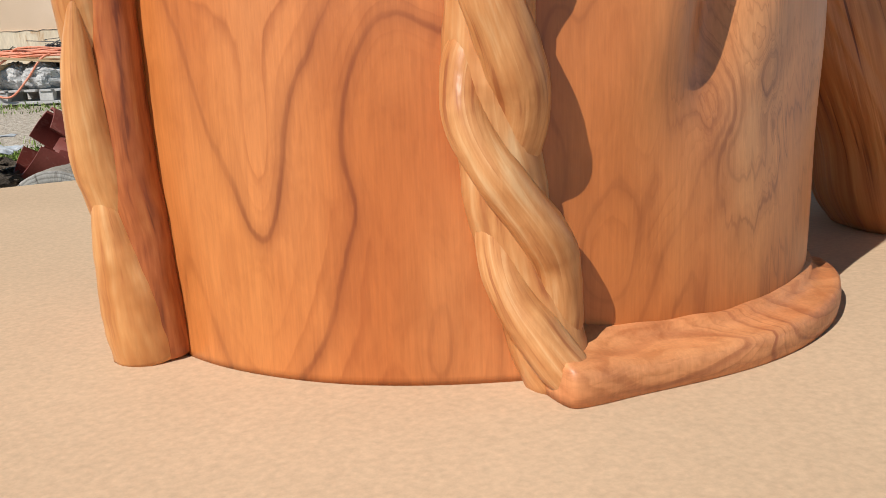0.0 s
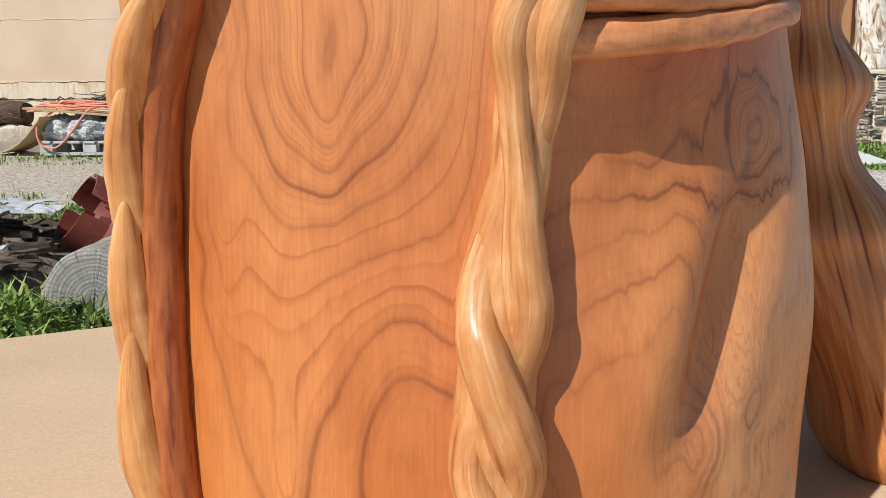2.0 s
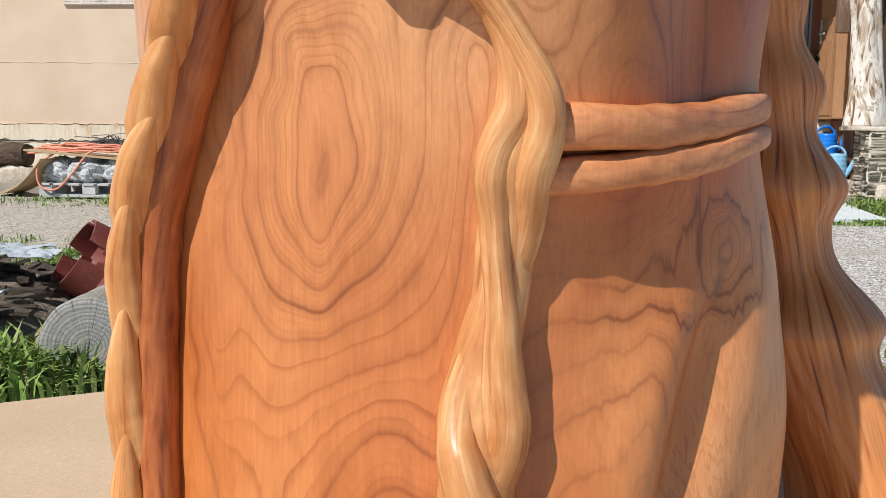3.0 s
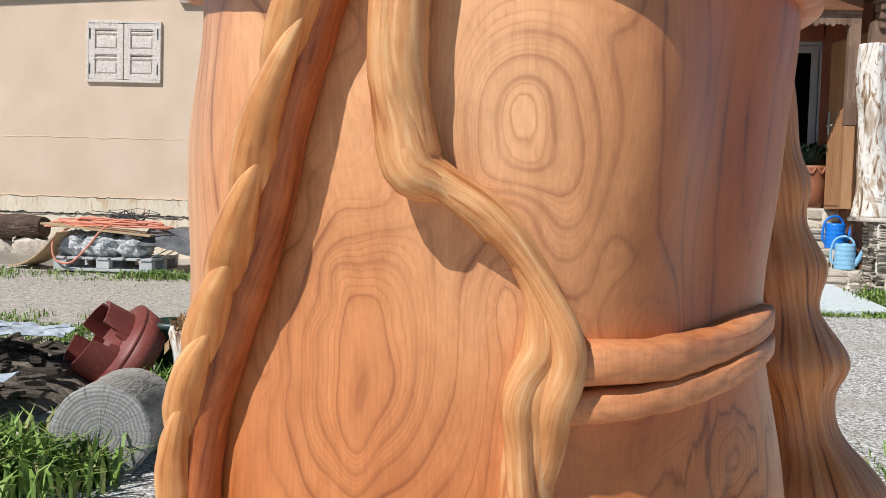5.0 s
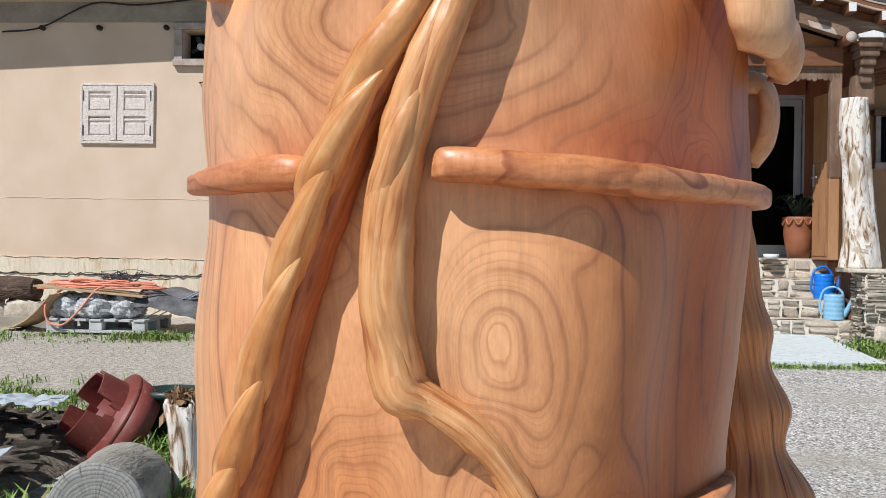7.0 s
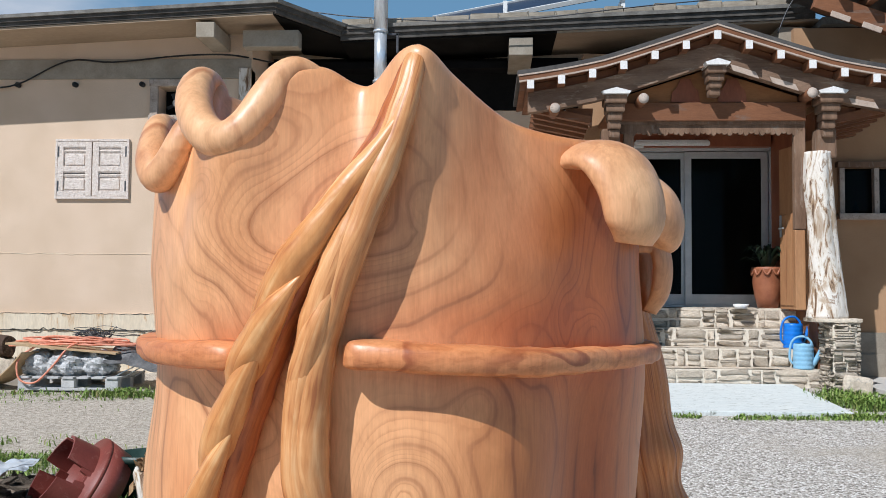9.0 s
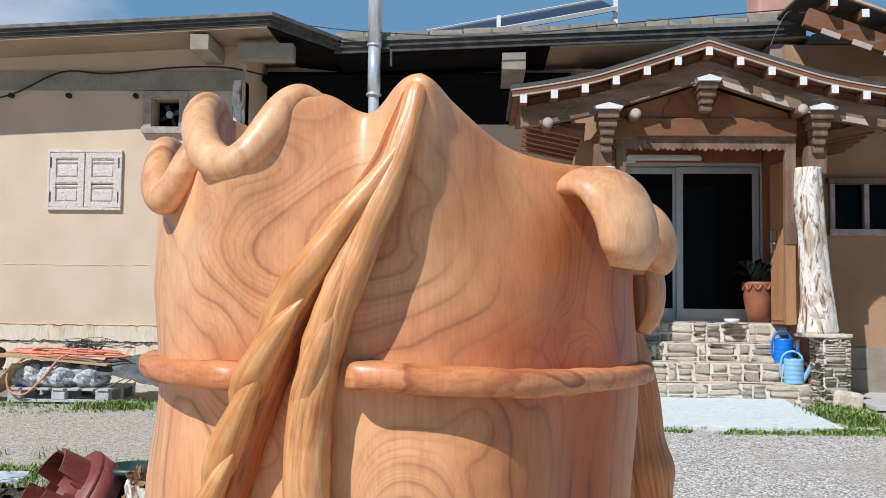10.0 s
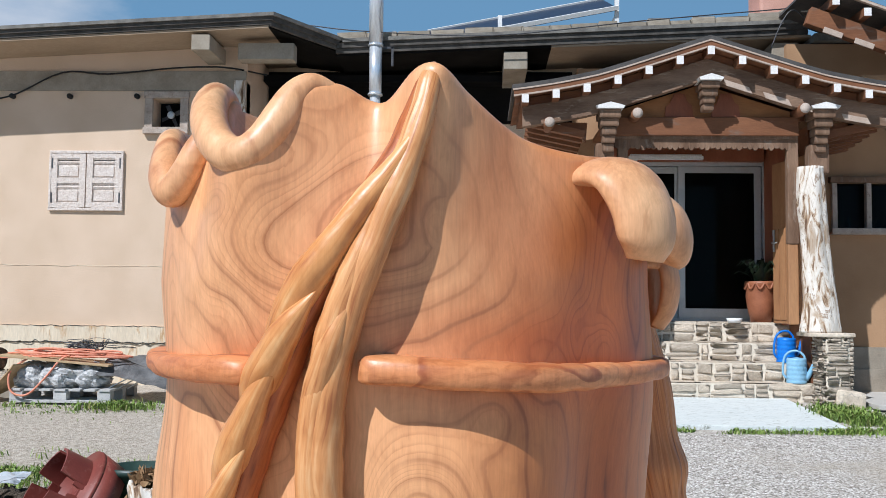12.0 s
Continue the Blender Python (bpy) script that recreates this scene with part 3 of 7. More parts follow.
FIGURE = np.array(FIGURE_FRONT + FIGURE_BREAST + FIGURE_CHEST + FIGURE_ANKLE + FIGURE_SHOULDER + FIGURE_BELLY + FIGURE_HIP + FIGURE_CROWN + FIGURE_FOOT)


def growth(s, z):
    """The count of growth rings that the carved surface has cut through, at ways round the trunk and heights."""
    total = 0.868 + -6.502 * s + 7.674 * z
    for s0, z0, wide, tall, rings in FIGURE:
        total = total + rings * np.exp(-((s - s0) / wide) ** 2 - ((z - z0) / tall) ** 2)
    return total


def sculpture_body(parent):
    n, rows = 420, 150
    angles = [360 * k / n - 180 for k in range(n)]
    rings = [[polar(a, trunk_r(a, z), z) for a in angles] for z in (BOARD_Z + (0.80 - BOARD_Z) * k / (rows - 1) for k in range(rows))]
    for u in (k / 21 for k in range(1, 22)):
        ring = []
        for a in angles:
            r0, (r2, z2) = trunk_r(a, 0.80), rim_at(a)
            slope = (r0 - trunk_r(a, 0.77)) / 0.03
            z1 = 0.80 + 0.80 * (z2 - 0.80)
            r1 = 0.3 * (r0 + slope * (z1 - 0.80)) + 0.7 * r2
            ring.append(polar(a, (1 - u) ** 2 * r0 + 2 * u * (1 - u) * r1 + u * u * r2, (1 - u) ** 2 * 0.80 + 2 * u * (1 - u) * z1 + u * u * z2))
        rings.append(ring)
    # rounded lip, then the hollow
    for k in range(1, 7):
        b = math.pi * k / 6
        rings.append([polar(a, rim_at(a)[0] - 0.011 * (1 - math.cos(b)), rim_at(a)[1] + 0.009 * math.sin(b)) for a in angles])
    for u in (0.2, 0.45, 0.7, 0.9, 1.0):
        rings.append([polar(a, (1 - u) * (rim_at(a)[0] - 0.022) + u * 0.05, (1 - u * u) * rim_at(a)[1] + u * u * 0.80) for a in angles])
    ob = link_mesh("body", *loft(rings), BODY_WOOD, parent)
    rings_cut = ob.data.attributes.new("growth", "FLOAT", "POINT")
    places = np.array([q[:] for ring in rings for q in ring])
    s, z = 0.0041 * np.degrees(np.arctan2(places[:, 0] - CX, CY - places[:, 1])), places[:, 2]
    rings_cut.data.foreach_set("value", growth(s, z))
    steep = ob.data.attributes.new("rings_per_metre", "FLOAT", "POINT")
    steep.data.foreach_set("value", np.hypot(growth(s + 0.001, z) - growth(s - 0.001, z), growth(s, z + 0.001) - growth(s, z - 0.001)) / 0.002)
    return ob


def rolled_lip(parent, path):
    """A thick rolled edge of the ruffles. path: angle, radius, height, half thickness."""
    line = catmull(path, 9)
    pts = [polar(a, r, z) for a, r, z, _ in line]
    return link_mesh("rolled_lip", *tube(pts, lambda u: line[min(int(round(u * (len(line) - 1))), len(line) - 1)][3], 20, 1), PETAL_WOOD, parent)


def petal(parent, angle, path, bend=0.012):
    """A tongue of the rim that folds outward and hangs. path: radius, height, half width, half thickness."""
    line = catmull(path, 8)
    rings = []
    for i, (r, z, half, thick) in enumerate(line):
        p, q = line[max(i - 1, 0)], line[min(i + 1, len(line) - 1)]
        dr, dz = q[0] - p[0], q[1] - p[1]
        long = math.hypot(dr, dz)
        nr, nz = dz / long * -1, dr / long
        ring = []
        for k in range(24):
            f = 2 * math.pi * k / 24
            side, up = math.cos(f), math.sin(f)
            lift = thick * math.copysign(abs(up) ** 0.8, up) - bend * side * side
            ring.append(polar(angle + math.degrees(half * side / 0.26), r + nr * lift, z + nz * lift))
        rings.append(ring)
    return link_mesh("petal", *loft(rings), PETAL_WOOD, parent)


class Vine:
    """A line over the trunk with its frames. path: angle, height, lift above the trunk, half width."""

    def __init__(self, path, steps=16):
        self.rows, self.run = [], []
        line = catmull(path, steps)
        pts = [polar(a, trunk_r(a, min(z, 0.80)) + lift, z) for a, z, lift, _ in line]
        run = 0.0
        for i, q in enumerate(pts):
            run += (q - pts[i - 1]).length if i else 0.0
            d = (pts[min(i + 1, len(pts) - 1)] - pts[max(i - 1, 0)]).normalized()
            out = Vector((q.x - CX, q.y - CY, 0)).normalized()
            out = (out - d * out.dot(d)).normalized()
            side = out.cross(d) * -1
            if side.dot(Vector((-out.y, out.x, 0))) < 0:
                side = -side
            self.rows.append((q, d, out, side, line[i][3]))
            self.run.append(run)
        self.length = run

    def at(self, s):
        s = min(max(s, 0.0), self.length)
        i = min(int(np.searchsorted(self.run, s)), len(self.run) - 1)
        j = max(i - 1, 0)
        t = 0.0 if i == j else (s - self.run[j]) / max(self.run[i] - self.run[j], 1e-9)
        A, B = self.rows[j], self.rows[i]
        return [A[k] * (1 - t) + B[k] * t for k in range(5)]

    def swept(self, s0, s1, place, radius, rows=40, n=20, squash=1.0):
        """A tube between two runs; place(u, half) gives the shift to the side and outward, radius(u, half) its radius."""
        mids = []
        for k in range(rows + 1):
            u = k / rows
            q, d, out, side, half = self.at(s0 + (s1 - s0) * u)
            dx, dy = place(u, half)
            mids.append((q + side * dx + out * dy, out, radius(u, half)))
        rings = []
        for k, (m, out, r) in enumerate(mids):
            d = (mids[min(k + 1, rows)][0] - mids[max(k - 1, 0)][0]).normalized()
            o = (out - d * out.dot(d)).normalized()
            w = o.cross(d)
            ring = []
            for f in (2 * math.pi * j / n for j in range(n)):
                d2 = math.cos(f) * o * squash + math.sin(f) * w
                ring.append(m + r * (1 + 0.10 * noise.noise((m + r * d2) * 34) + 0.05 * noise.noise((m + r * d2) * 80)) * d2)
            rings.append(ring)
        return loft(rings)


def strand(name, swept, n, mat, parent, label=""):
    """A swept tube of n-point rings that carries its own way round and its run along."""
    verts, faces = swept
    ob = link_mesh(name, verts, faces, mat, parent, label=label)
    mids = [sum((Vector(v) for v in verts[i:i + n]), Vector()) / n for i in range(0, len(verts), n)]
    run = [0.0]
    for a, b in zip(mids, mids[1:]):
        run.append(run[-1] + (b - a).length)
    shift = 3.7 * mids[0].z + 1.3 * len(mids)
    layer = ob.data.uv_layers.new(name="grain")
    for face in ob.data.polygons:
        js = [ob.data.loops[li].vertex_index % n for li in face.loop_indices]
        wrap = len(js) == 4 and max(js) - min(js) > 1
        for li, k in zip(face.loop_indices, js):
            layer.data[li].uv = ((k + n if wrap and k == 0 else k) / n + shift, run[ob.data.loops[li].vertex_index // n])
    return ob


sculpture = thing("carved_sculpture", (CX, CY, BOARD_Z), "orange oiled wood trunk carved with twisting vines and ruffled rim", "sculpture")


def under(ob):
    """Hang a mesh made in world places under the sculpture."""
    ob.matrix_parent_inverse = Matrix.Translation((-CX, -CY, -BOARD_Z))
    return ob


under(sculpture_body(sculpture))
under(rolled_lip(sculpture, [(-51, 0.205, 0.925, 0.010), (-47.5, 0.222, 0.952, 0.013), (-43.5, 0.240, 0.956, 0.0138), (-40, 0.256, 0.944, 0.0150), (-36.5, 0.268, 0.927, 0.0152), (-32.5, 0.276, 0.908, 0.0152), (-28.5, 0.279, 0.896, 0.0150), (-25, 0.279, 0.895, 0.0148), (-22.4, 0.274, 0.906, 0.0142), (-20.6, 0.264, 0.924, 0.0150), (-19.2, 0.254, 0.942, 0.0135), (-17.0, 0.246, 0.952, 0.0110), (-14, 0.238, 0.950, 0.007), (-11, 0.228, 0.942, 0.004)]))
under(rolled_lip(sculpture, [(-84, 0.225, 0.920, 0.008), (-74, 0.238, 0.933, 0.011), (-65, 0.250, 0.930, 0.0125), (-59.5, 0.258, 0.912, 0.0135), (-55, 0.264, 0.890, 0.0150), (-51, 0.264, 0.876, 0.0145), (-48, 0.259, 0.888, 0.0135), (-46, 0.250, 0.912, 0.0125), (-45, 0.238, 0.930, 0.011), (-44, 0.225, 0.935, 0.009)]))
under(petal(sculpture, 49, [(0.19, 0.886, 0.046, 0.010), (0.228, 0.896, 0.046, 0.013), (0.256, 0.888, 0.046, 0.0145), (0.272, 0.862, 0.040, 0.0145), (0.276, 0.836, 0.035, 0.013), (0.273, 0.818, 0.022, 0.008)], 0.008))
under(petal(sculpture, 73, [(0.19, 0.870, 0.045, 0.012), (0.228, 0.880, 0.050, 0.014), (0.252, 0.868, 0.050, 0.014), (0.262, 0.848, 0.046, 0.013), (0.262, 0.828, 0.032, 0.011), (0.258, 0.817, 0.016, 0.005)]))
under(petal(sculpture, 97, [(0.22, 0.835, 0.045, 0.012), (0.252, 0.832, 0.045, 0.012), (0.262, 0.810, 0.045, 0.012), (0.261, 0.78, 0.035, 0.011), (0.254, 0.757, 0.014, 0.005)]))


def twisted_vine():
    """The rope-like vine: a core overlaid with carved spindles, each rising from the near edge across to a point."""
    v = Vine([(-55.5, 0.038, 0.021, 0.0235), (-55, 0.07, 0.022, 0.0235), (-55, 0.12, 0.022, 0.0220), (-55, 0.20, 0.022, 0.0210), (-55, 0.30, 0.022, 0.0205), (-52, 0.40, 0.023, 0.0205), (-45.5, 0.48, 0.023, 0.0205), (-37.5, 0.56, 0.022, 0.0205), (-31, 0.63, 0.022, 0.020), (-24, 0.70, 0.021, 0.0195), (-17, 0.765, 0.018, 0.019), (-10, 0.82, 0.016, 0.0175), (-4, 0.865, 0.012, 0.0172), (0.5, 0.90, 0.011, 0.0165), (3.5, 0.932, 0.012, 0.0150), (5.2, 0.956, 0.008, 0.0125), (6, 0.970, -0.008, 0.006)])
    core = under(strand("twisted_vine", v.swept(0, v.length, lambda u, w: (0.12 * w, -0.55 * w), lambda u, w: 0.80 * w, 110, 28), 28, FLANK_WOOD, sculpture, label="vine carved like a rope, reddish flank, golden strands"))
    tips = [0.930, 0.791, 0.745, 0.677, 0.590, 0.530, 0.479, 0.424, 0.349, 0.259, 0.159]
    runs = [next(run for run, row in zip(v.run, v.rows) if row[0].z >= z) for z in tips] + [-0.02]
    for i, (top, low) in enumerate(zip(runs, runs[1:])):
        foot = i == len(tips) - 1
        low = 0.0 if foot else max(low - 0.05, 0.0)
        lean = 0.05 * math.sin(i * 2.3)
        if foot:
            place = lambda u, w: ((-0.06 + 0.12 * u) * w, (-0.18 + 0.55 * u) * w)
            radius = lambda u, w: w * (0.03 + 0.98 * (1 - u ** 2.0) ** 0.8)
        else:
            place = lambda u, w: ((-0.36 + 0.82 * u ** 1.1 + lean * u) * w, (-0.60 + 1.12 * math.sin(math.pi * (0.05 + 0.52 * u ** 0.85))) * w)
            radius = lambda u, w, i=i: w * (0.03 + (0.84 + 0.03 * math.sin(i * 1.7)) * (1 - u ** 2.0) ** 0.8 * (0.70 + 0.30 * math.sin(math.pi * min(0.5, 0.12 + u))))
        strand("strand", v.swept(low, top, place, radius, 44, 24, 1.0), 24, ROPE_WOOD, core, label="pointed golden sapwood strand")


def climbing_vine():
    """The front vine: two stems wound round each other, merging higher up."""
    v = Vine([(12.5, 0.036, 0.018, 0.022), (11, 0.055, 0.015, 0.025), (9, 0.085, 0.011, 0.0255), (6.5, 0.12, 0.011, 0.0260), (4.5, 0.16, 0.013, 0.0270), (3, 0.21, 0.014, 0.0275), (4, 0.26, 0.013, 0.0265), (4.5, 0.31, 0.011, 0.025), (7, 0.36, 0.011, 0.021), (8, 0.41, 0.011, 0.0195), (8, 0.44, 0.014, 0.0215), (10, 0.475, 0.015, 0.020), (7, 0.515, 0.010, 0.0125), (1, 0.550, 0.010, 0.0135), (-6, 0.571, 0.012, 0.0130), (-10.5, 0.582, 0.015, 0.0190), (-12.2, 0.61, 0.014, 0.0175), (-13, 0.65, 0.016, 0.0180), (-12, 0.70, 0.017, 0.0172), (-9, 0.757, 0.018, 0.0160), (-5.5, 0.806, 0.018, 0.0150), (-2, 0.85, 0.017, 0.0140), (1.5, 0.89, 0.015, 0.0125), (4, 0.925, 0.013, 0.0110), (5.5, 0.955, 0.006, 0.009), (6, 0.968, -0.008, 0.004)])
    core = under(strand("climbing_vine", v.swept(0, v.length, lambda u, w: (0, -0.38 * w), lambda u, w: 0.86 * w, 160, 24), 24, VINE_WOOD, sculpture, label="pale sapwood vine winding up the trunk"))
    ln = v.length
    for k in (0, 1):
        turn = lambda u, k=k: math.pi * (k + float(np.interp(v.at(u * ln)[0].z, (0.03, 0.105, 0.195, 0.285, 0.43, 0.58, 0.96), (-0.7, 0.0, 1.0, 2.0, 3.0, 3.7, 4.3))))
        apart = lambda u: 1.0 - 0.62 * min(1, max(0, (u - 0.42) / 0.14))
        place = lambda u, w, t=turn: (0.54 * w * apart(u) * math.cos(t(u)), (0.10 + 0.36 * apart(u) * math.sin(t(u))) * w)
        radius = lambda u, w, t=turn: w * (0.52 + 0.30 * (1 - apart(u)) / 0.62 + 0.07 * math.sin(u * 31 + k * 2))
        strand("stem", v.swept(0, ln, place, radius, 190, 20), 20, VINE_WOOD, core)
    for low, top in ((0.545, 0.640), (0.69, 0.805)):
        s0, s1 = (next(run for run, row in zip(v.run, v.rows) if row[0].z >= z) for z in (low, top))
        place = lambda u, w: ((-0.45 + 0.75 * u) * w, (-0.2 + 0.75 * math.sin(math.pi * (0.05 + 0.7 * u))) * w)
        radius = lambda u, w: w * (0.03 + 0.72 * (1 - u ** 2.4) ** 0.8 * (0.6 + 0.4 * math.sin(math.pi * min(1.0, 0.1 + u))))
        strand("lobe", v.swept(s0, s1, place, radius, 34, 20), 20, VINE_WOOD, core)


twisted_vine()
climbing_vine()


def band(name, path, high, deep, parent, mat, label=""):
    """A carved ledge along the trunk, its section a rounded bar. path: angle, height, scale."""
    line = catmull(path, 10)
    rings = []
    for a, z, s in line:
        r = trunk_r(a, z)
        ring = []
        for k in range(16):
            f = 2 * math.pi * k / 16
            c, sn = math.cos(f), math.sin(f)
            c, sn = math.copysign(abs(c) ** 0.5, c), math.copysign(abs(sn) ** 0.5, sn)
            ring.append(polar(a, r + deep * s * c + (deep * s * 0.15), z + high * math.sqrt(s) * sn + 0.0015 * noise.noise((a * 0.2, z * 9, k * 0.2))))
        rings.append(ring)
    return under(link_mesh(name, *loft(rings), mat, parent, label=label))


band("rim_band", [(-6, 0.729, 0.6), (-3, 0.730, 0.95), (10, 0.727, 1), (25, 0.724, 0.95), (40, 0.722, 0.85), (52, 0.722, 0.72), (65, 0.722, 0.6), (100, 0.722, 0.5)], 0.0115, 0.0255, sculpture, BAND_WOOD)
band("rim_band", [(-24, 0.726, 0.5), (-26, 0.726, 0.85), (-32, 0.727, 0.9), (-45, 0.725, 0.75), (-60, 0.725, 0.55), (-85, 0.728, 0.45)], 0.0120, 0.032, sculpture, BAND_WOOD)
band("low_band", [(9, 0.463, 1), (20, 0.464, 1), (32, 0.464, 0.95), (45, 0.468, 0.85), (58, 0.475, 0.75), (72, 0.48, 0.5), (82, 0.48, 0.1)], 0.0140, 0.019, sculpture, BAND_WOOD)
band("low_band", [(8, 0.434, 1), (20, 0.437, 1), (32, 0.441, 0.95), (45, 0.446, 0.85), (58, 0.455, 0.75), (72, 0.459, 0.5), (82, 0.46, 0.1)], 0.0115, 0.019, sculpture, BAND_WOOD)


def root_ledge(path):
    """The carved foot: a toe under the vine and a tapering ledge, hollowed towards the trunk. path: angle, reach, lip height."""
    rings = []
    for a, reach, lip in catmull(path, 10):
        r = trunk_r(a, 0.05)
        lip = lip * 0.84 + 0.0015 * noise.noise((a * 0.13, 3.1, 0))
        section = [(-0.02, 0.0), (-0.02, lip * 1.45), (0.004, lip * 1.4), (0.20 * reach, lip * 1.14), (0.45 * reach, lip * 1.0), (0.70 * reach, lip * 0.98), (0.88 * reach, lip * 0.98), (0.97 * reach, lip * 0.84), (reach, lip * 0.6), (0.99 * reach, lip * 0.3), (0.95 * reach, 0.0)]
        rings.append([polar(a, r + d, BOARD_Z + 0.0005 + z) for d, z in section])
    return under(link_mesh("root_ledge", *loft(rings), BAND_WOOD, sculpture))


root_ledge([(7.5, 0.002, 0.012), (9, 0.022, 0.022), (10.2, 0.040, 0.028), (11.5, 0.0480, 0.029), (14.5, 0.0465, 0.027), (21, 0.040, 0.024), (30, 0.0365, 0.022), (42, 0.034, 0.0215), (55, 0.030, 0.0215), (68, 0.026, 0.022), (78, 0.022, 0.023), (86, 0.014, 0.022), (91, 0.003, 0.012)])


def back_limb():
    """The stout knotty limb that stands behind the trunk."""
    path = [(0.435, 0.90, 0.036, 0.075), (0.43, 0.90, 0.07, 0.092), (0.39, 0.90, 0.15, 0.074), (0.337, 0.905, 0.24, 0.074), (0.325, 0.91, 0.28, 0.084), (0.312, 0.92, 0.33, 0.058), (0.306, 0.92, 0.37, 0.056), (0.302, 0.92, 0.41, 0.074), (0.29, 0.92, 0.46, 0.053), (0.285, 0.92, 0.505, 0.061), (0.275, 0.92, 0.55, 0.05), (0.27, 0.92, 0.59, 0.056), (0.262, 0.92, 0.63, 0.05), (0.255, 0.92, 0.70, 0.05), (0.24, 0.91, 0.78, 0.04)]
    rings = []
    for x, y, z, r in catmull(path, 7):
        ring = []
        for k in range(96):
            f = 2 * math.pi * k / 96
            q = 1 + 0.10 * noise.noise((math.cos(f) * 1.5, math.sin(f) * 1.5, z * 14)) + 0.05 * noise.noise((math.cos(f) * 9, math.sin(f) * 9, z * 2.5))
            ring.append((x + r * q * math.cos(f), y + r * q * math.sin(f), z))
        rings.append(ring)
    ob = under(link_mesh("limb", *loft(rings), LIMB_WOOD, sculpture, label="knotty ridged limb, darker orange"))
    layer = ob.data.uv_layers.new(name="grain")
    for face in ob.data.polygons:
        us = []
        for li in face.loop_indices:
            co = ob.data.vertices[ob.data.loops[li].vertex_index].co
            mid = (0.43 - 0.30 * (co.z - 0.05)) if co.z < 0.33 else 0.345 - 0.17 * (co.z - 0.33)
            us.append((math.atan2(co.y - 0.925, co.x - mid) / (2 * math.pi), co.z))
        if max(u for u, _ in us) - min(u for u, _ in us) > 0.5:
            us = [(u + 1 if u < 0 else u, w) for u, w in us]
        for li, q in zip(face.loop_indices, us):
            layer.data[li].uv = q
    return ob


back_limb()

# ---------------------------------------------------------------- the ground, the table
def ground_z(y):
    return -0.60 + 0.28 * min(max((y - 6.0) / 5.0, 0), 1)


gv, gf = [], []
gy = [-60, -20, -6, 0, 3, 6, 7, 8, 9, 10, 11, 12, 20, 60, 400]
gx = [-400, -60, -20, -8, -4, 0, 4, 8, 20, 60, 400]
for y in gy:
    for x in gx:
        gv.append((x, y, ground_z(y)))
for i in range(len(gy) - 1):
    for j in range(len(gx) - 1):
        a = i * len(gx) + j
        gf.append((a, a + 1, a + len(gx) + 1, a + len(gx)))
tagged(link_mesh("ground", gv, gf, GROUND, smooth=False), "pale gravel yard rising gently to the house", "ground", kind="structure")

table = thing("work_table", (-0.127, 0.796, -0.6), "low work table topped with a pale flat board", "table", turn=30)
part("tabletop", boxed((0, 0, BOARD_Z + 0.6 - 0.0125), (2.1, 1.5, 0.025), None, 0.004), BOARD, table)
for sx in (-0.95, 0.95):
    for sy in (-0.62, 0.62):
        part("leg", boxed((sx, sy, 0.305), (0.08, 0.08, 0.61), None, 0.004), EAVE_WOOD, table)

# ---------------------------------------------------------------- the house
TIMBER = rough_surface("weathered_timber", (0.14, 0.054, 0.022), (0.25, 0.104, 0.045), 3.0, 0.75, 0.35, 60.0, 0.006, (0.18, 0.11, 0.075), (0.25, 1, 1))
EDGE_DARK = rough_surface("dark_eave_edge", (0.045, 0.040, 0.034), (0.11, 0.10, 0.088), 6.0, 0.85, 0.4, 50.0, 0.008)
VENT_WOOD = rough_surface("weathered_vent_timber", (0.36, 0.29, 0.235), (0.52, 0.44, 0.37), 9.0, 0.85, 0.5, 60.0, 0.008, (0.20, 0.15, 0.12))
BARGE_TIMBER = rough_surface("grey_brown_beam", (0.125, 0.072, 0.044), (0.27, 0.175, 0.115), 6.0, 0.85, 0.6, 60.0, 0.01, (0.33, 0.25, 0.18), (0.2, 1, 1))
GREY_TIMBER = rough_surface("grey_timber", (0.12, 0.066, 0.038), (0.25, 0.155, 0.098), 5.0, 0.85, 0.5, 60.0, 0.01, (0.24, 0.18, 0.135), (1, 1, 0.25))


def peeled_trunk():
    """Bleached wood with brown worm tracks and strips of old bark, running up the post."""
    mat, nt, bsdf = nodes_of("peeled_trunk_wood")
    v = mapped(nt, (1, 1, 0.30))
    a = noise_tex(nt, v, 9.0, 6.0, 0.62, 1.2)
    b = noise_tex(nt, mapped(nt, (1, 1, 0.5)), 3.6, 4.0, 0.65, 0.8)
    col = ramp(nt, a, [(0.38, (0.13, 0.07, 0.038)), (0.43, (0.40, 0.28, 0.18)), (0.48, (0.66, 0.59, 0.50)), (0.57, (0.76, 0.71, 0.64)), (0.605, (0.62, 0.55, 0.47)), (0.63, (0.30, 0.20, 0.13)), (0.68, (0.66, 0.60, 0.52))])
    col = mix_col(nt, ramp(nt, b, [(0.52, (0, 0, 0)), (0.60, (0.7, 0.7, 0.7))]), col, (0.36, 0.24, 0.14))
    nt.links.new(col, bsdf.inputs["Base Color"])
    bsdf.inputs["Roughness"].default_value = 0.85
    bump(nt, bsdf, a, 0.7, 0.03)
    return mat


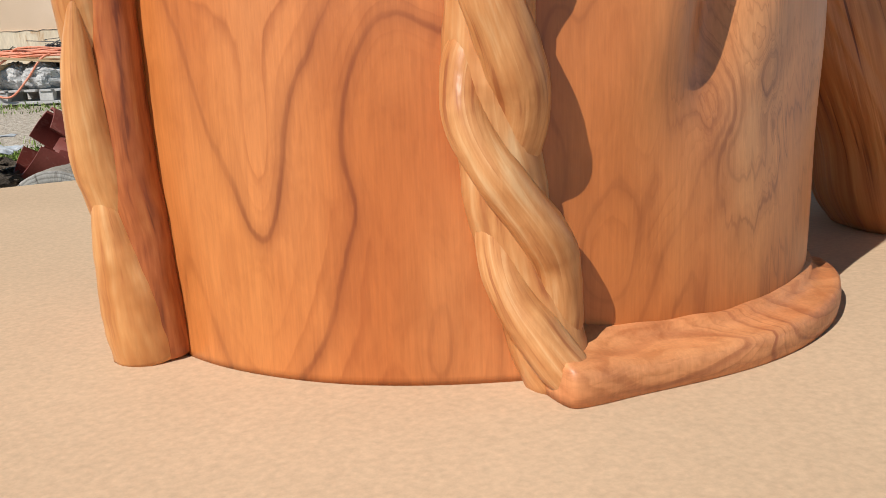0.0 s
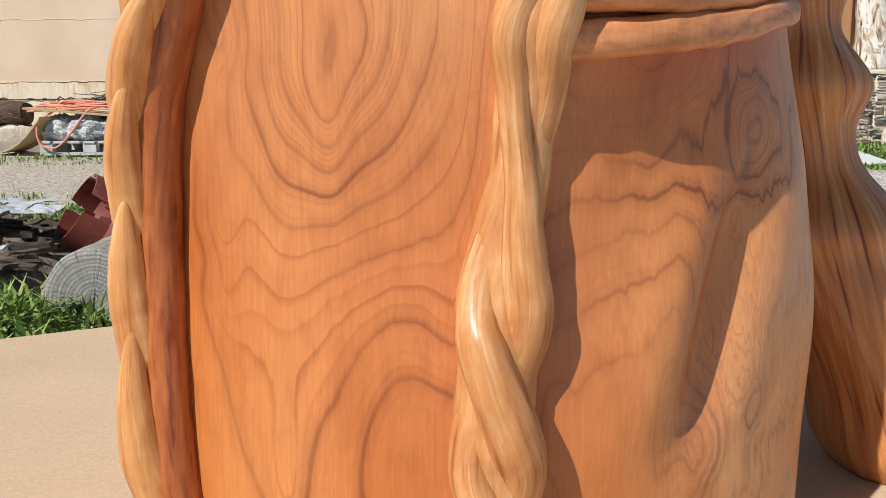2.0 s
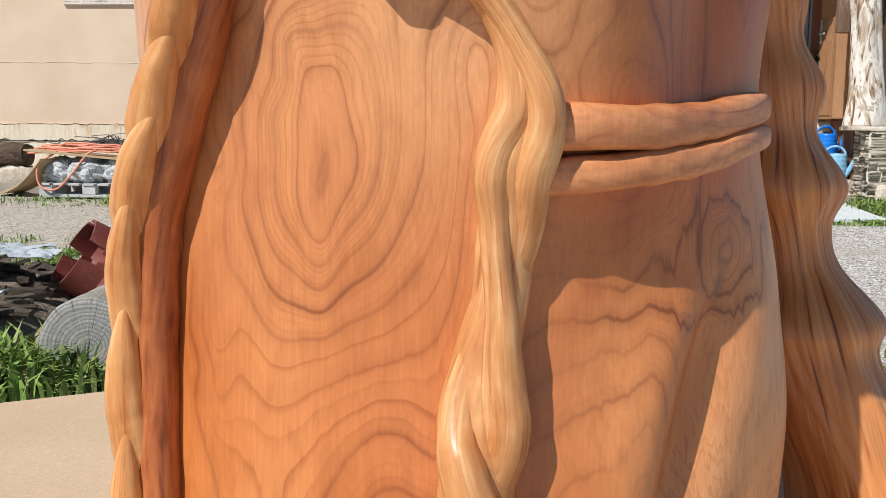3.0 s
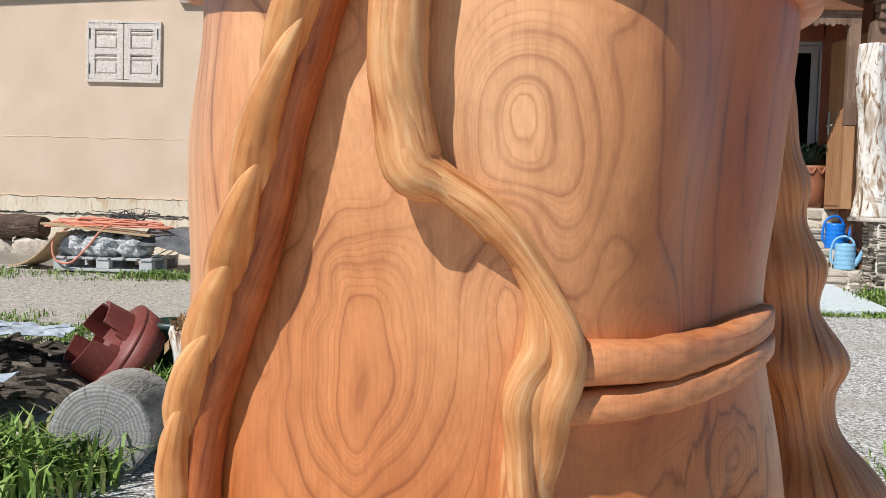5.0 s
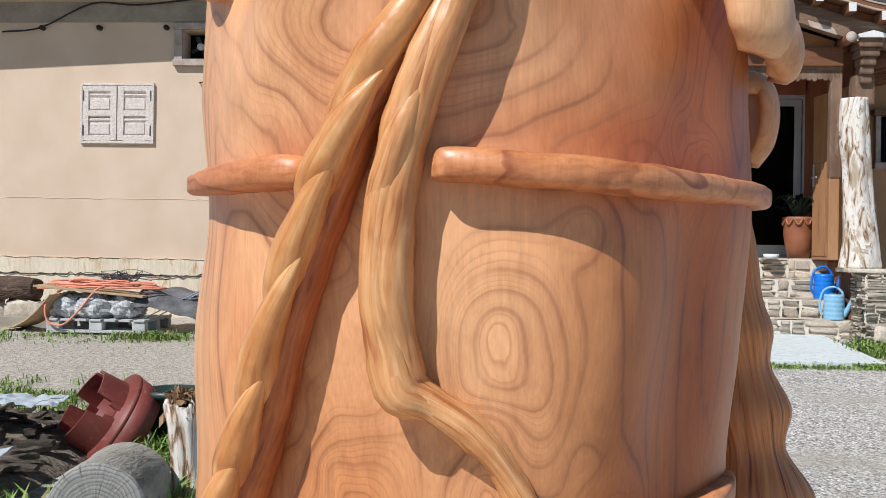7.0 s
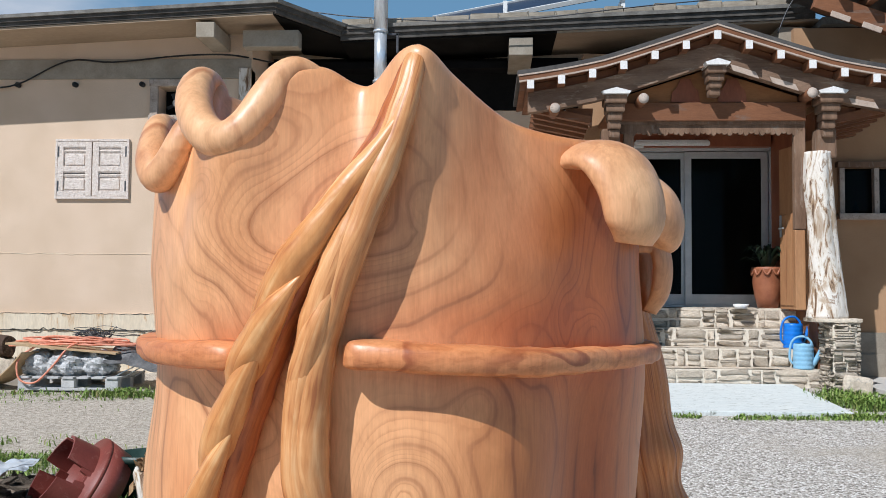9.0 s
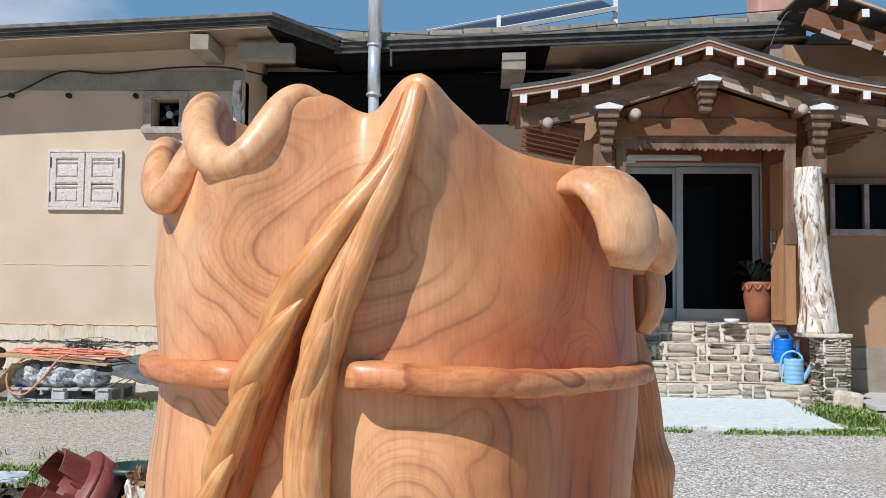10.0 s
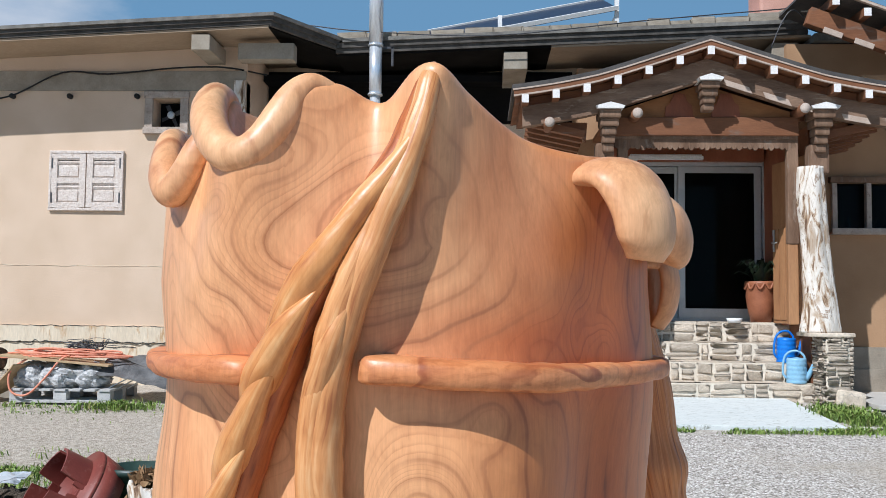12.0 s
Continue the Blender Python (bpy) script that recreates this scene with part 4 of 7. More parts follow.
BARK_WHITE = peeled_trunk()
WHITE_WOOD = rough_surface("bleached_carved_wood", (0.64, 0.54, 0.46), (0.84, 0.76, 0.69), 26.0, 0.85, 0.9, 70.0, 0.012, (0.36, 0.25, 0.19))
WHITE_PAINT = rough_surface("white_paint", (0.74, 0.72, 0.68), (0.82, 0.80, 0.77), 6.0, 0.6, 0.1, 60.0)
DARK_ROOF = rough_surface("dark_porch_roof", (0.055, 0.05, 0.047), (0.095, 0.088, 0.08), 5.0, 0.7, 0.3, 40.0)
COPPER_TRIM = rough_surface("pale_eave_trim", (0.42, 0.32, 0.25), (0.52, 0.42, 0.34), 6.0, 0.6, 0.15, 60.0)
RED_TIMBER = rough_surface("red_brown_timber", (0.22, 0.068, 0.030), (0.31, 0.105, 0.048), 4.0, 0.6, 0.3, 70.0, 0.004, None, (1, 1, 0.3))
DOOR_WOOD = rough_surface("door_wood", (0.30, 0.14, 0.062), (0.42, 0.22, 0.10), 6.0, 0.6, 0.3, 80.0, 0.004, None, (1, 1, 0.15))
ALU = rough_surface("aluminium_frame", (0.44, 0.45, 0.44), (0.52, 0.53, 0.52), 8.0, 0.42, 0.05, 90.0, 0.002, None, (1, 1, 1), 0.25)
STEEL = rough_surface("stainless_pipe", (0.78, 0.83, 0.88), (0.84, 0.88, 0.92), 3.0, 0.28, 0.0, 60.0, 0.001, None, (1, 1, 0.2), 0.6)
DARK_METAL = rough_surface("dark_metal", (0.06, 0.06, 0.065), (0.11, 0.11, 0.115), 12.0, 0.5, 0.2, 80.0, 0.003, None, (1, 1, 1), 0.6)
BLACK = rough_surface("black_rubber", (0.012, 0.012, 0.012), (0.022, 0.022, 0.022), 12.0, 0.6, 0.1, 80.0)
TERRACOTTA = rough_surface("terracotta", (0.25, 0.085, 0.040), (0.33, 0.125, 0.06), 7.0, 0.5, 0.2, 60.0, 0.004)
PINK_TANK = rough_surface("pink_tank", (0.52, 0.27, 0.20), (0.62, 0.35, 0.27), 3.0, 0.6, 0.15, 60.0)
PLANT = rough_surface("dark_leaves", (0.02, 0.035, 0.022), (0.035, 0.06, 0.03), 20.0, 0.35, 0.1, 60.0)
PALE_SLAB = rough_surface("pale_painted_slab", (0.60, 0.64, 0.63), (0.70, 0.73, 0.71), 3.5, 0.8, 0.3, 40.0, 0.004, (0.22, 0.23, 0.19), (1.4, 4.5, 1))
BLUE = rough_surface("blue_plastic", (0.015, 0.16, 0.60), (0.02, 0.20, 0.68), 9.0, 0.35, 0.05, 60.0)
PALE_BLUE = rough_surface("pale_blue_plastic", (0.22, 0.44, 0.62), (0.28, 0.50, 0.68), 9.0, 0.4, 0.05, 60.0)
WHITE_PLASTIC = rough_surface("white_plastic", (0.70, 0.70, 0.68), (0.78, 0.78, 0.76), 9.0, 0.4, 0.05, 60.0)


def glass(name, tint):
    """A tinted pane: clear through, with a faint mirror."""
    mat, nt, bsdf = nodes_of(name)
    clear = nt.nodes.new("ShaderNodeBsdfTransparent")
    clear.inputs["Color"].default_value = (*tint, 1)
    shine = nt.nodes.new("ShaderNodeBsdfGlossy")
    shine.inputs["Roughness"].default_value = 0.03
    both = nt.nodes.new("ShaderNodeMixShader")
    both.inputs[0].default_value = 0.007
    nt.links.new(clear.outputs[0], both.inputs[1])
    nt.links.new(shine.outputs[0], both.inputs[2])
    nt.links.new(both.outputs[0], nt.nodes["Material Output"].inputs["Surface"])
    return mat


PANE = glass("window_glass", (0.36, 0.4, 0.4))
# the unlit rooms' darkness is painted into this near-black
ROOM_SHADE = rough_surface("interior_shade", (0.007, 0.007, 0.0075), (0.012, 0.012, 0.0125), 3.0, 0.9, 0.1, 40.0, spec=0.05)

house = thing("house", (0, 12.1, -0.36), "ochre plastered house with slab roof, in worn state", "house")
HZ = -0.36


def h(x, y, z):
    """A place in the world as a place in the house."""
    return (x, y - 12.1, z - HZ)


def hbox(name, x0, x1, y0, y1, z0, z1, mat, parent=None, bevel=0.0, label=""):
    return part(name, boxed(h((x0 + x1) / 2, (y0 + y1) / 2, (z0 + z1) / 2), (x1 - x0, y1 - y0, z1 - z0), None, bevel), mat, parent or house, label)


def prism(name, pts, y0, y1, mat, parent, label="", smooth=False):
    """A flat outline in x and z, given thickness in y."""
    n = len(pts)
    verts = [h(x, y0, z) for x, z in pts] + [h(x, y1, z) for x, z in pts]
    bm = bmesh.new()
    vs = [bm.verts.new(v) for v in verts]
    bm.faces.new(vs[:n])
    bm.faces.new(vs[n:][::-1])
    for k in range(n):
        bm.faces.new((vs[k], vs[(k + 1) % n], vs[n + (k + 1) % n], vs[n + k]))
    return part(name, bm, mat, parent, label, smooth)


def slab_edge(x, side):
    """Heights of the sagging roof edges."""
    return 4.315 + 0.05 * (x + 6.0) if side == "left" else 4.37 + 0.041 * (x + 1.9)


def wall_with_hole(name, x0, x1, z0, z1, hx0, hx1, hz0, hz1, y0, y1, mat):
    """A wall, pierced by one opening."""
    bm = bmesh.new()
    grid = {}
    for j, y in enumerate((y0, y1)):
        for k, z in enumerate((z0, hz0, hz1, z1)):
            for i, x in enumerate((x0, hx0, hx1, x1)):
                grid[i, j, k] = bm.verts.new(h(x, y, z))
    for i in range(3):
        for k in range(3):
            if (i, k) != (1, 1):
                bm.faces.new([grid[q] for q in ((i, 0, k), (i + 1, 0, k), (i + 1, 0, k + 1), (i, 0, k + 1))])
                bm.faces.new([grid[q] for q in ((i, 1, k), (i, 1, k + 1), (i + 1, 1, k + 1), (i + 1, 1, k))])
    for a, b in (((1, 1), (2, 1)), ((2, 1), (2, 2)), ((2, 2), (1, 2)), ((1, 2), (1, 1))):
        bm.faces.new([grid[q] for q in ((a[0], 0, a[1]), (b[0], 0, b[1]), (b[0], 1, b[1]), (a[0], 1, a[1]))])
    edge = [(i, 0) for i in range(3)] + [(3, k) for k in range(3)] + [(i, 3) for i in range(3, 0, -1)] + [(0, k) for k in range(3, 0, -1)]
    for a, b in zip(edge, edge[1:] + edge[:1]):
        bm.faces.new([grid[q] for q in ((a[0], 0, a[1]), (b[0], 0, b[1]), (b[0], 1, b[1]), (a[0], 1, a[1]))])
    return part(name, bm, mat, house)


# left wing: the small window's opening goes through
wall_with_hole("wall", -9.5, -3.12, 0.46, 4.35, -4.40, -4.02, 3.16, 3.55, 12.1, 12.4, PLASTER)
hbox("plinth", -9.5, -3.10, 12.07, 12.4, -0.40, 0.235, PLINTH, label="stained pale plinth, paint peeling")
hbox("plinth", -9.5, -3.10, 12.055, 12.4, 0.245, 0.46, PLINTH, label="stained pale plinth, paint peeling")
hbox("wall_beam", -9.5, -3.13, 12.075, 12.1, 3.66, 3.93, GREY_CONCRETE)
hbox("corner_post", -3.29, -3.12, 12.04, 12.30, 0.46, 3.80, BARK_WHITE, bevel=0.02, label="grey weathered timber corner post")
hbox("wall", -3.40, -3.12, 12.4, 14.0, -0.4, 4.3, PLASTER)
# cracks where the plinth's plaster has parted
rng = random.Random(31)
for z, r in ((0.242, 0.011), (0.462, 0.006)):
    pts = [h(-9.4 + 0.07 * k, 12.052, z + rng.gauss(0, 0.012 if r > 0.01 else 0.005)) for k in range(90)]
    link_mesh("crack", *tube(pts, lambda u, r=r: r * (0.35 + 0.9 * abs(noise.noise((u * 60, r * 900, 0)))), 6, 1), EDGE_DARK, house)
pts = [h(-9.3 + 0.11 * k, 12.098, 1.27 + rng.gauss(0, 0.004)) for k in range(56)]
link_mesh("hairline_crack", *tube(pts, 0.0035, 5, 1), PLINTH, house)
link_mesh("wall_hook", *tube([h(-4.15, 12.10, 2.84), h(-4.15, 12.06, 2.84), h(-4.02, 12.05, 2.85), h(-4.00, 12.05, 2.79), h(-4.06, 12.05, 2.75)], 0.008, 6, 5), EDGE_DARK, house)
# centre and right walls
hbox("wall", -3.12, 1.55, 13.3, 13.6, -0.4, 4.30, PLASTER)
hbox("wall", 1.56, 2.0, 12.6, 12.9, 0.55, 4.10, SHADED_OCHRE)
hbox("wall", 4.11, 4.45, 12.1, 12.9, -0.4, 4.30, SHADED_OCHRE)
hbox("wall", 1.40, 1.56, 12.6, 13.6, -0.4, 4.10, SHADED_OCHRE)
wall_with_hole("wall", 4.45, 9.5, 0.05, 4.3, 4.74, 7.4, 1.84, 2.44, 12.1, 12.4, SHADED_OCHRE)
hbox("plinth", 4.40, 9.5, 12.06, 12.4, -0.4, 0.30, GREY_CONCRETE)
hbox("plinth", 4.40, 9.5, 12.03, 12.4, -0.4, 0.02, GREY_CONCRETE)
hbox("wall", -9.5, 9.5, 17.0, 17.3, -0.4, 4.4, PLASTER)
hbox("wall", -9.6, -9.45, 12.1, 17.2, -0.4, 4.35, PLASTER)
hbox("wall", 9.45, 9.6, 12.1, 17.2, -0.4, 4.4, PLASTER)
for x in (-6.35, -5.55, -4.62, -3.55):
    v, f = lathe([(0.0, 0.0), (0.035, 0.0), (0.035, 0.06), (0.0, 0.06)], 14)
    m = Matrix.Translation(h(x, 12.1, 3.58)) @ Matrix.Rotation(radians(90), 4, "X")
    link_mesh("pipe_stub", [m @ Vector(q) for q in v], f, BLACK, house)

# roofs: slab, edge boards, soffit
def roof_strip(name, x0, x1, y0, y1, z_of, below, thick, mat, label=""):
    bm = bmesh.new()
    xs = (x0, x1)
    quad = [(xs[0], y0, z_of(x0)), (xs[1], y0, z_of(x1)), (xs[1], y1, z_of(x1)), (xs[0], y1, z_of(x0))]
    top = [bm.verts.new(h(x, y, z - below)) for x, y, z in quad]
    low = [bm.verts.new(h(x, y, z - below - thick)) for x, y, z in quad]
    bm.faces.new(top)
    bm.faces.new(low[::-1])
    for k in range(4):
        bm.faces.new((top[k], top[(k + 1) % 4], low[(k + 1) % 4], low[k]))
    return part(name, bm, mat, house, label)


left_z = lambda x: slab_edge(x, "left")
mid_z = lambda x: slab_edge(x, "mid")


def roof_plan(name, plan, z_of, below, thick, mat, label=""):
    """A slab over an outline seen from above."""
    bm = bmesh.new()
    top = [bm.verts.new(h(x, y, z_of(x) - below)) for x, y in plan]
    low = [bm.verts.new(h(x, y, z_of(x) - below - thick)) for x, y in plan]
    bm.faces.new(top)
    bm.faces.new(low[::-1])
    for k in range(len(plan)):
        j = (k + 1) % len(plan)
        bm.faces.new((top[k], top[j], low[j], low[k]))
    return part(name, bm, mat, house, label)


lz = lambda x: slab_edge(min(x, -2.6), "left") - 0.12 * max(0.0, x + 2.6)
roof_plan("roof", [(-9.8, 11.24), (-2.58, 11.24), (-1.82, 12.08), (-1.82, 17.2), (-9.8, 17.2)], lz, 0.0, 0.045, SLATE, "grey flat slab roof")
roof_plan("edge_board", [(-2.60, 11.27), (-1.86, 12.10), (-1.92, 12.14), (-2.66, 11.31)], lz, 0.045, 0.06, EDGE_DARK)
roof_plan("edge_board", [(-2.62, 11.30), (-1.88, 12.13), (-1.94, 12.17), (-2.68, 11.34)], lz, 0.105, 0.06, EDGE_DARK)
roof_plan("soffit", [(-2.66, 11.32), (-1.92, 12.16), (-1.92, 13.5), (-2.66, 13.5)], lz, 0.155, 0.03, EAVE_SHADE, "near-black soffit, eave shade put into its colour")
roof_strip("edge_board", -9.78, -2.60, 11.27, 11.34, left_z, 0.045, 0.05, EDGE_DARK)
roof_strip("edge_board", -9.78, -2.62, 11.30, 11.37, left_z, 0.095, 0.05, EDGE_DARK)
roof_strip("soffit", -9.75, -2.66, 11.32, 14.0, left_z, 0.15, 0.03, EAVE_WOOD)
roof_strip("roof", -1.82, 4.45, 12.05, 17.2, mid_z, 0.0, 0.05, SLATE, "grey flat slab roof")
roof_strip("edge_board", -1.90, 4.40, 12.08, 12.16, mid_z, 0.05, 0.07, EDGE_DARK)
roof_strip("edge_board", -1.92, 4.40, 12.11, 12.19, mid_z, 0.12, 0.07, EDGE_DARK)
roof_strip("soffit", -1.92, 1.0, 12.14, 13.5, mid_z, 0.19, 0.03, EAVE_SHADE, "near-black soffit, eave shade put into its colour")
roof_strip("soffit", 1.0, 4.45, 12.14, 13.5, mid_z, 0.19, 0.03, EAVE_WOOD)
# thin sheet over the plaster, coloured as the shade below the eaves
hbox("shade_sheet", -3.10, 1.39, 13.27, 13.30, 3.45, 4.22, EAVE_SHADE, label="dark sheet standing in for eave shade on the upper wall")
roof_strip("roof", 4.45, 9.8, 12.0, 17.2, lambda x: 4.42, 0.0, 0.1, SLATE, "grey flat slab roof")
# slabs laid along the central roof's edge
rng = random.Random(4)
slab_meshes = []
for k in range(5):
    bm = boxed((0, 0, 0), (1, 1, 1), None, 0.06)
    for v in bm.verts:
        v.co += Vector((rng.uniform(-0.03, 0.03), rng.uniform(-0.03, 0.03), rng.uniform(-0.10, 0.10)))
    me = bpy.data.meshes.new("roof_slab")
    bm.to_mesh(me)
    bm.free()
    me.materials.append(GREY_CONCRETE)
    slab_meshes.append(me)
x = -1.9
while x < 4.2:
    w = rng.uniform(0.22, 0.5)
    ob = new("roof_slab", slab_meshes[rng.randrange(5)])
    ob.parent = house
    hh = rng.uniform(0.08, 0.12) + (0.06 if x > 3.4 else 0)
    ob.location = h(x + w / 2, 12.24, mid_z(x) + hh / 2 - 0.005)
    ob.scale = (w * 0.97, 0.26, hh)
    ob.rotation_euler = (0, radians(-2.3), radians(rng.uniform(-2, 2)))
    x += w
# concrete beams under the eaves
hbox("eave_beam", -3.66, -3.42, 11.34, 12.1, 4.02, 4.22, GREY_CONCRETE, bevel=0.01)
hbox("eave_beam", -3.14, -2.40, 11.66, 11.88, 3.98, 4.20, GREY_CONCRETE, bevel=0.01)
hbox("eave_beam", 0.36, 0.68, 12.16, 13.3, 3.98, 4.22, GREY_CONCRETE, bevel=0.01)
hbox("eave_beam", 3.95, 4.30, 12.2, 12.9, 3.90, 4.35, GREY_CONCRETE, bevel=0.01)

# small vent window with a fan
vent = part("vent_window", boxed(h(-4.21, 12.08, 3.60), (0.62, 0.07, 0.09), None, 0.008), VENT_WOOD, house, "grey timber window with an extractor fan")
part("sill", boxed(h(-4.21, 12.075, 3.11), (0.62, 0.09, 0.09), None, 0.008), VENT_WOOD, vent)
part("jamb", boxed(h(-4.455, 12.085, 3.355), (0.11, 0.05, 0.40), None, 0.006), VENT_WOOD, vent)
part("jamb", boxed(h(-3.965, 12.085, 3.355), (0.11, 0.05, 0.40), None, 0.006), VENT_WOOD, vent)
fan_v, fan_f = lathe([(0.0, 0.0), (0.05, 0.0), (0.05, 0.03), (0.0, 0.03)], 18)
fm = Matrix.Translation(h(-4.19, 12.22, 3.35)) @ Matrix.Rotation(radians(90), 4, "X")
link_mesh("fan_hub", [fm @ Vector(q) for q in fan_v], fan_f, WHITE_PLASTIC, vent)
for k in range(4):
    a = radians(90 * k + 25)
    part("fan_blade", boxed((0, 0, 0), (0.11, 0.008, 0.06)), DARK_METAL, vent).matrix_local = Matrix.Translation(h(-4.19 + 0.1 * math.cos(a), 12.25, 3.35 + 0.1 * math.sin(a))) @ Matrix.Rotation(-a, 4, "Y") @ Matrix.Rotation(0.5, 4, "X")
# black sheet that stands in for the dark behind the fan
hbox("vent_back", -4.45, -3.98, 12.40, 12.45, 3.1, 3.6, ROOM_SHADE, vent)

# louvred carved shutters
shutter = part("shutter_window", boxed(h(-5.29, 12.085, 2.815), (1.02, 0.05, 0.035), None, 0.004), WHITE_WOOD, house, "closed pair of bleached carved shutters")
part("sill", boxed(h(-5.29, 12.085, 2.032), (1.02, 0.05, 0.035), None, 0.004), WHITE_WOOD, shutter)
for x in (-5.785, -4.795):
    part("frame", boxed(h(x, 12.085, 2.424), (0.03, 0.05, 0.75), None, 0.004), WHITE_WOOD, shutter)
for sx in (-5.535, -5.045):
    leaf = part("shutter", boxed(h(sx, 12.094, 2.424), (0.45, 0.012, 0.735)), WHITE_WOOD, shutter)
    for dx in (-0.195, 0.195):
        part("stile", boxed(h(sx + dx, 12.080, 2.424), (0.085, 0.03, 0.735), None, 0.005), WHITE_WOOD, leaf)
    for z in (2.088, 2.424, 2.762):
        part("rail", boxed(h(sx, 12.080, z), (0.32, 0.028, 0.075), None, 0.005), WHITE_WOOD, leaf)
    for z0 in (2.13, 2.465):
        for k in range(2):
            part("louvre", boxed(h(sx, 12.083, z0 + 0.20 + 0.055 * k), (0.30, 0.02, 0.03), Matrix.Rotation(radians(25), 4, "X"), 0.003), WHITE_WOOD, leaf)
        # solid strip on the leaf; its dark colour stands in for a shaded gap
        part("slot", boxed(h(sx, 12.0895, z0 + 0.245), (0.30, 0.003, 0.03)), DARK_METAL, leaf)
        bm = boxed(h(sx, 12.083, z0 + 0.085), (0.27, 0.016, 0.14), None, 0.006)
        part("carved_panel", bm, WHITE_WOOD, leaf)
for sx in (-5.757, -4.823):
    for z in (2.19, 2.66):
        part("hinge", boxed(h(sx, 12.064, z), (0.018, 0.006, 0.14)), DARK_METAL, shutter)

# cable along the left wing and wires over the yard
def wire(name, pts, r, parent=None, mat=BLACK):
    return link_mesh(name, *tube(pts, r, 6, 5), mat, parent)


wire("wall_cable", [h(*q) for q in ((-6.9, 12.04, 3.52), (-6.35, 12.04, 3.58), (-5.65, 12.04, 3.90), (-5.0, 12.04, 3.88), (-4.1, 12.03, 3.96), (-3.4, 12.0, 3.96), (-2.9, 12.3, 3.93))], 0.012, house)
wire("roof_cable", [h(*q) for q in ((-2.3, 12.0, 4.54), (-1.5, 11.95, 4.44), (0.2, 11.95, 4.38), (2.2, 11.9, 4.56), (4.1, 11.9, 4.72))], 0.008, house, DARK_METAL)
wire("roof_cable", [h(*q) for q in ((3.75, 11.6, 4.1), (3.9, 11.6, 4.45), (4.05, 11.6, 4.6), (4.3, 11.6, 4.4), (4.6, 11.6, 4.42), (4.7, 11.6, 4.6), (4.45, 11.6, 4.66))], 0.009, house, DARK_METAL)
wire("roof_cable", [h(*q) for q in ((4.1, 11.5, 4.55), (4.7, 11.3, 4.5), (5.4, 11.2, 4.47))], 0.009, house, GREY_CONCRETE)
wire("roof_cable", [h(*q) for q in ((4.2, 11.5, 4.62), (4.9, 11.3, 4.68), (5.6, 11.2, 4.73))], 0.009, house, GREY_CONCRETE)

# metal flue
flue = thing("metal_flue", (-1.36, 12.0, -0.36), "shiny stainless steel flue pipe on the wall", "chimney pipe")
for name, z0, z1, r in (("lower_pipe", 0.0, 3.95, 0.072), ("upper_pipe", 3.95, 4.62, 0.085), ("top_pipe", 4.62, 6.2, 0.095)):
    link_mesh(name, *lathe([(r, z0), (r, z1)], 28), STEEL, flue)
for z in (3.95, 4.62, 3.0):
    link_mesh("collar", *lathe([(0.07, z - 0.012), (0.101, z - 0.012), (0.101, z + 0.012), (0.07, z + 0.012)], 28), STEEL, flue)
part("bracket", boxed((0.16, 0.05, 4.60), (0.14, 0.03, 0.03)), DARK_METAL, flue)
part("bracket", boxed((0.22, 0.05, 4.48), (0.03, 0.03, 0.26)), DARK_METAL, flue)
part("bracket", boxed((0.03, 0.12, 4.36), (0.03, 0.28, 0.03)), DARK_METAL, flue)

# solar collector on the roof
solar = thing("solar_panel", (0.62, 13.4, 4.46), "dark solar collector on a white metal frame", "solar panel")
sm = Matrix.Translation((0.0, 0, 0.56)) @ Matrix.Rotation(radians(-10.5), 4, "Y") @ Matrix.Rotation(radians(25), 4, "X")
part("panel", boxed((0, 0, 0), (2.7, 1.0, 0.05), sm), rough_surface("solar_cells", (0.02, 0.03, 0.06), (0.03, 0.045, 0.08), 5, 0.3, 0.05, 40), solar)
for yy in (-0.53, 0.53):
    part("rail", boxed((0, 0, 0), (2.75, 0.05, 0.06), sm @ Matrix.Translation((0, yy, 0.02))), WHITE_PLASTIC, solar)
part("frame_leg", boxed((1.38, -0.4, 0.42), (0.06, 0.06, 0.98)), WHITE_PLASTIC, solar)
part("frame_leg", boxed((-0.3, -0.4, 0.22), (0.06, 0.06, 0.60)), WHITE_PLASTIC, solar)
part("brace", boxed((1.28, -0.4, 0.36), (0.03, 0.03, 0.42), Matrix.Rotation(radians(28), 4, "Y")), WHITE_PLASTIC, solar)
tank = thing("roof_tank", (4.28, 13.2, 4.45), "faded pink plastic water tank standing on the roof", "water tank")
part("body", boxed((0.0, 0, 0.5), (0.55, 0.6, 1.1), None, 0.05), PINK_TANK, tank)
link_mesh("lid", *lathe([(0.0, 0.3), (0.27, 0.3), (0.28, 0.45), (0.24, 0.5), (0.0, 0.52)], 20, (-0.52, 0, 0.0)), PINK_TANK, tank)

# second porch roof, upper right
SLOPE = math.atan(0.365)
upper = part("side_gable", boxed(h(5.9, 11.5, 4.00), (4.0, 1.3, 0.05), Matrix.Rotation(SLOPE, 4, "Y")), DARK_ROOF, house, "dark side gable roof with white-ended rafters")
part("trim", boxed(h(5.9, 10.83, 3.985), (4.0, 0.05, 0.03), Matrix.Rotation(SLOPE, 4, "Y")), COPPER_TRIM, upper)
part("gable_beam", boxed(h(5.9, 11.05, 3.66), (4.0, 0.12, 0.22), Matrix.Rotation(SLOPE, 4, "Y"), 0.01), TIMBER, upper)
part("gable_wall", boxed(h(6.4, 11.4, 3.5), (3.2, 0.06, 0.4)), SHADED_OCHRE, upper)
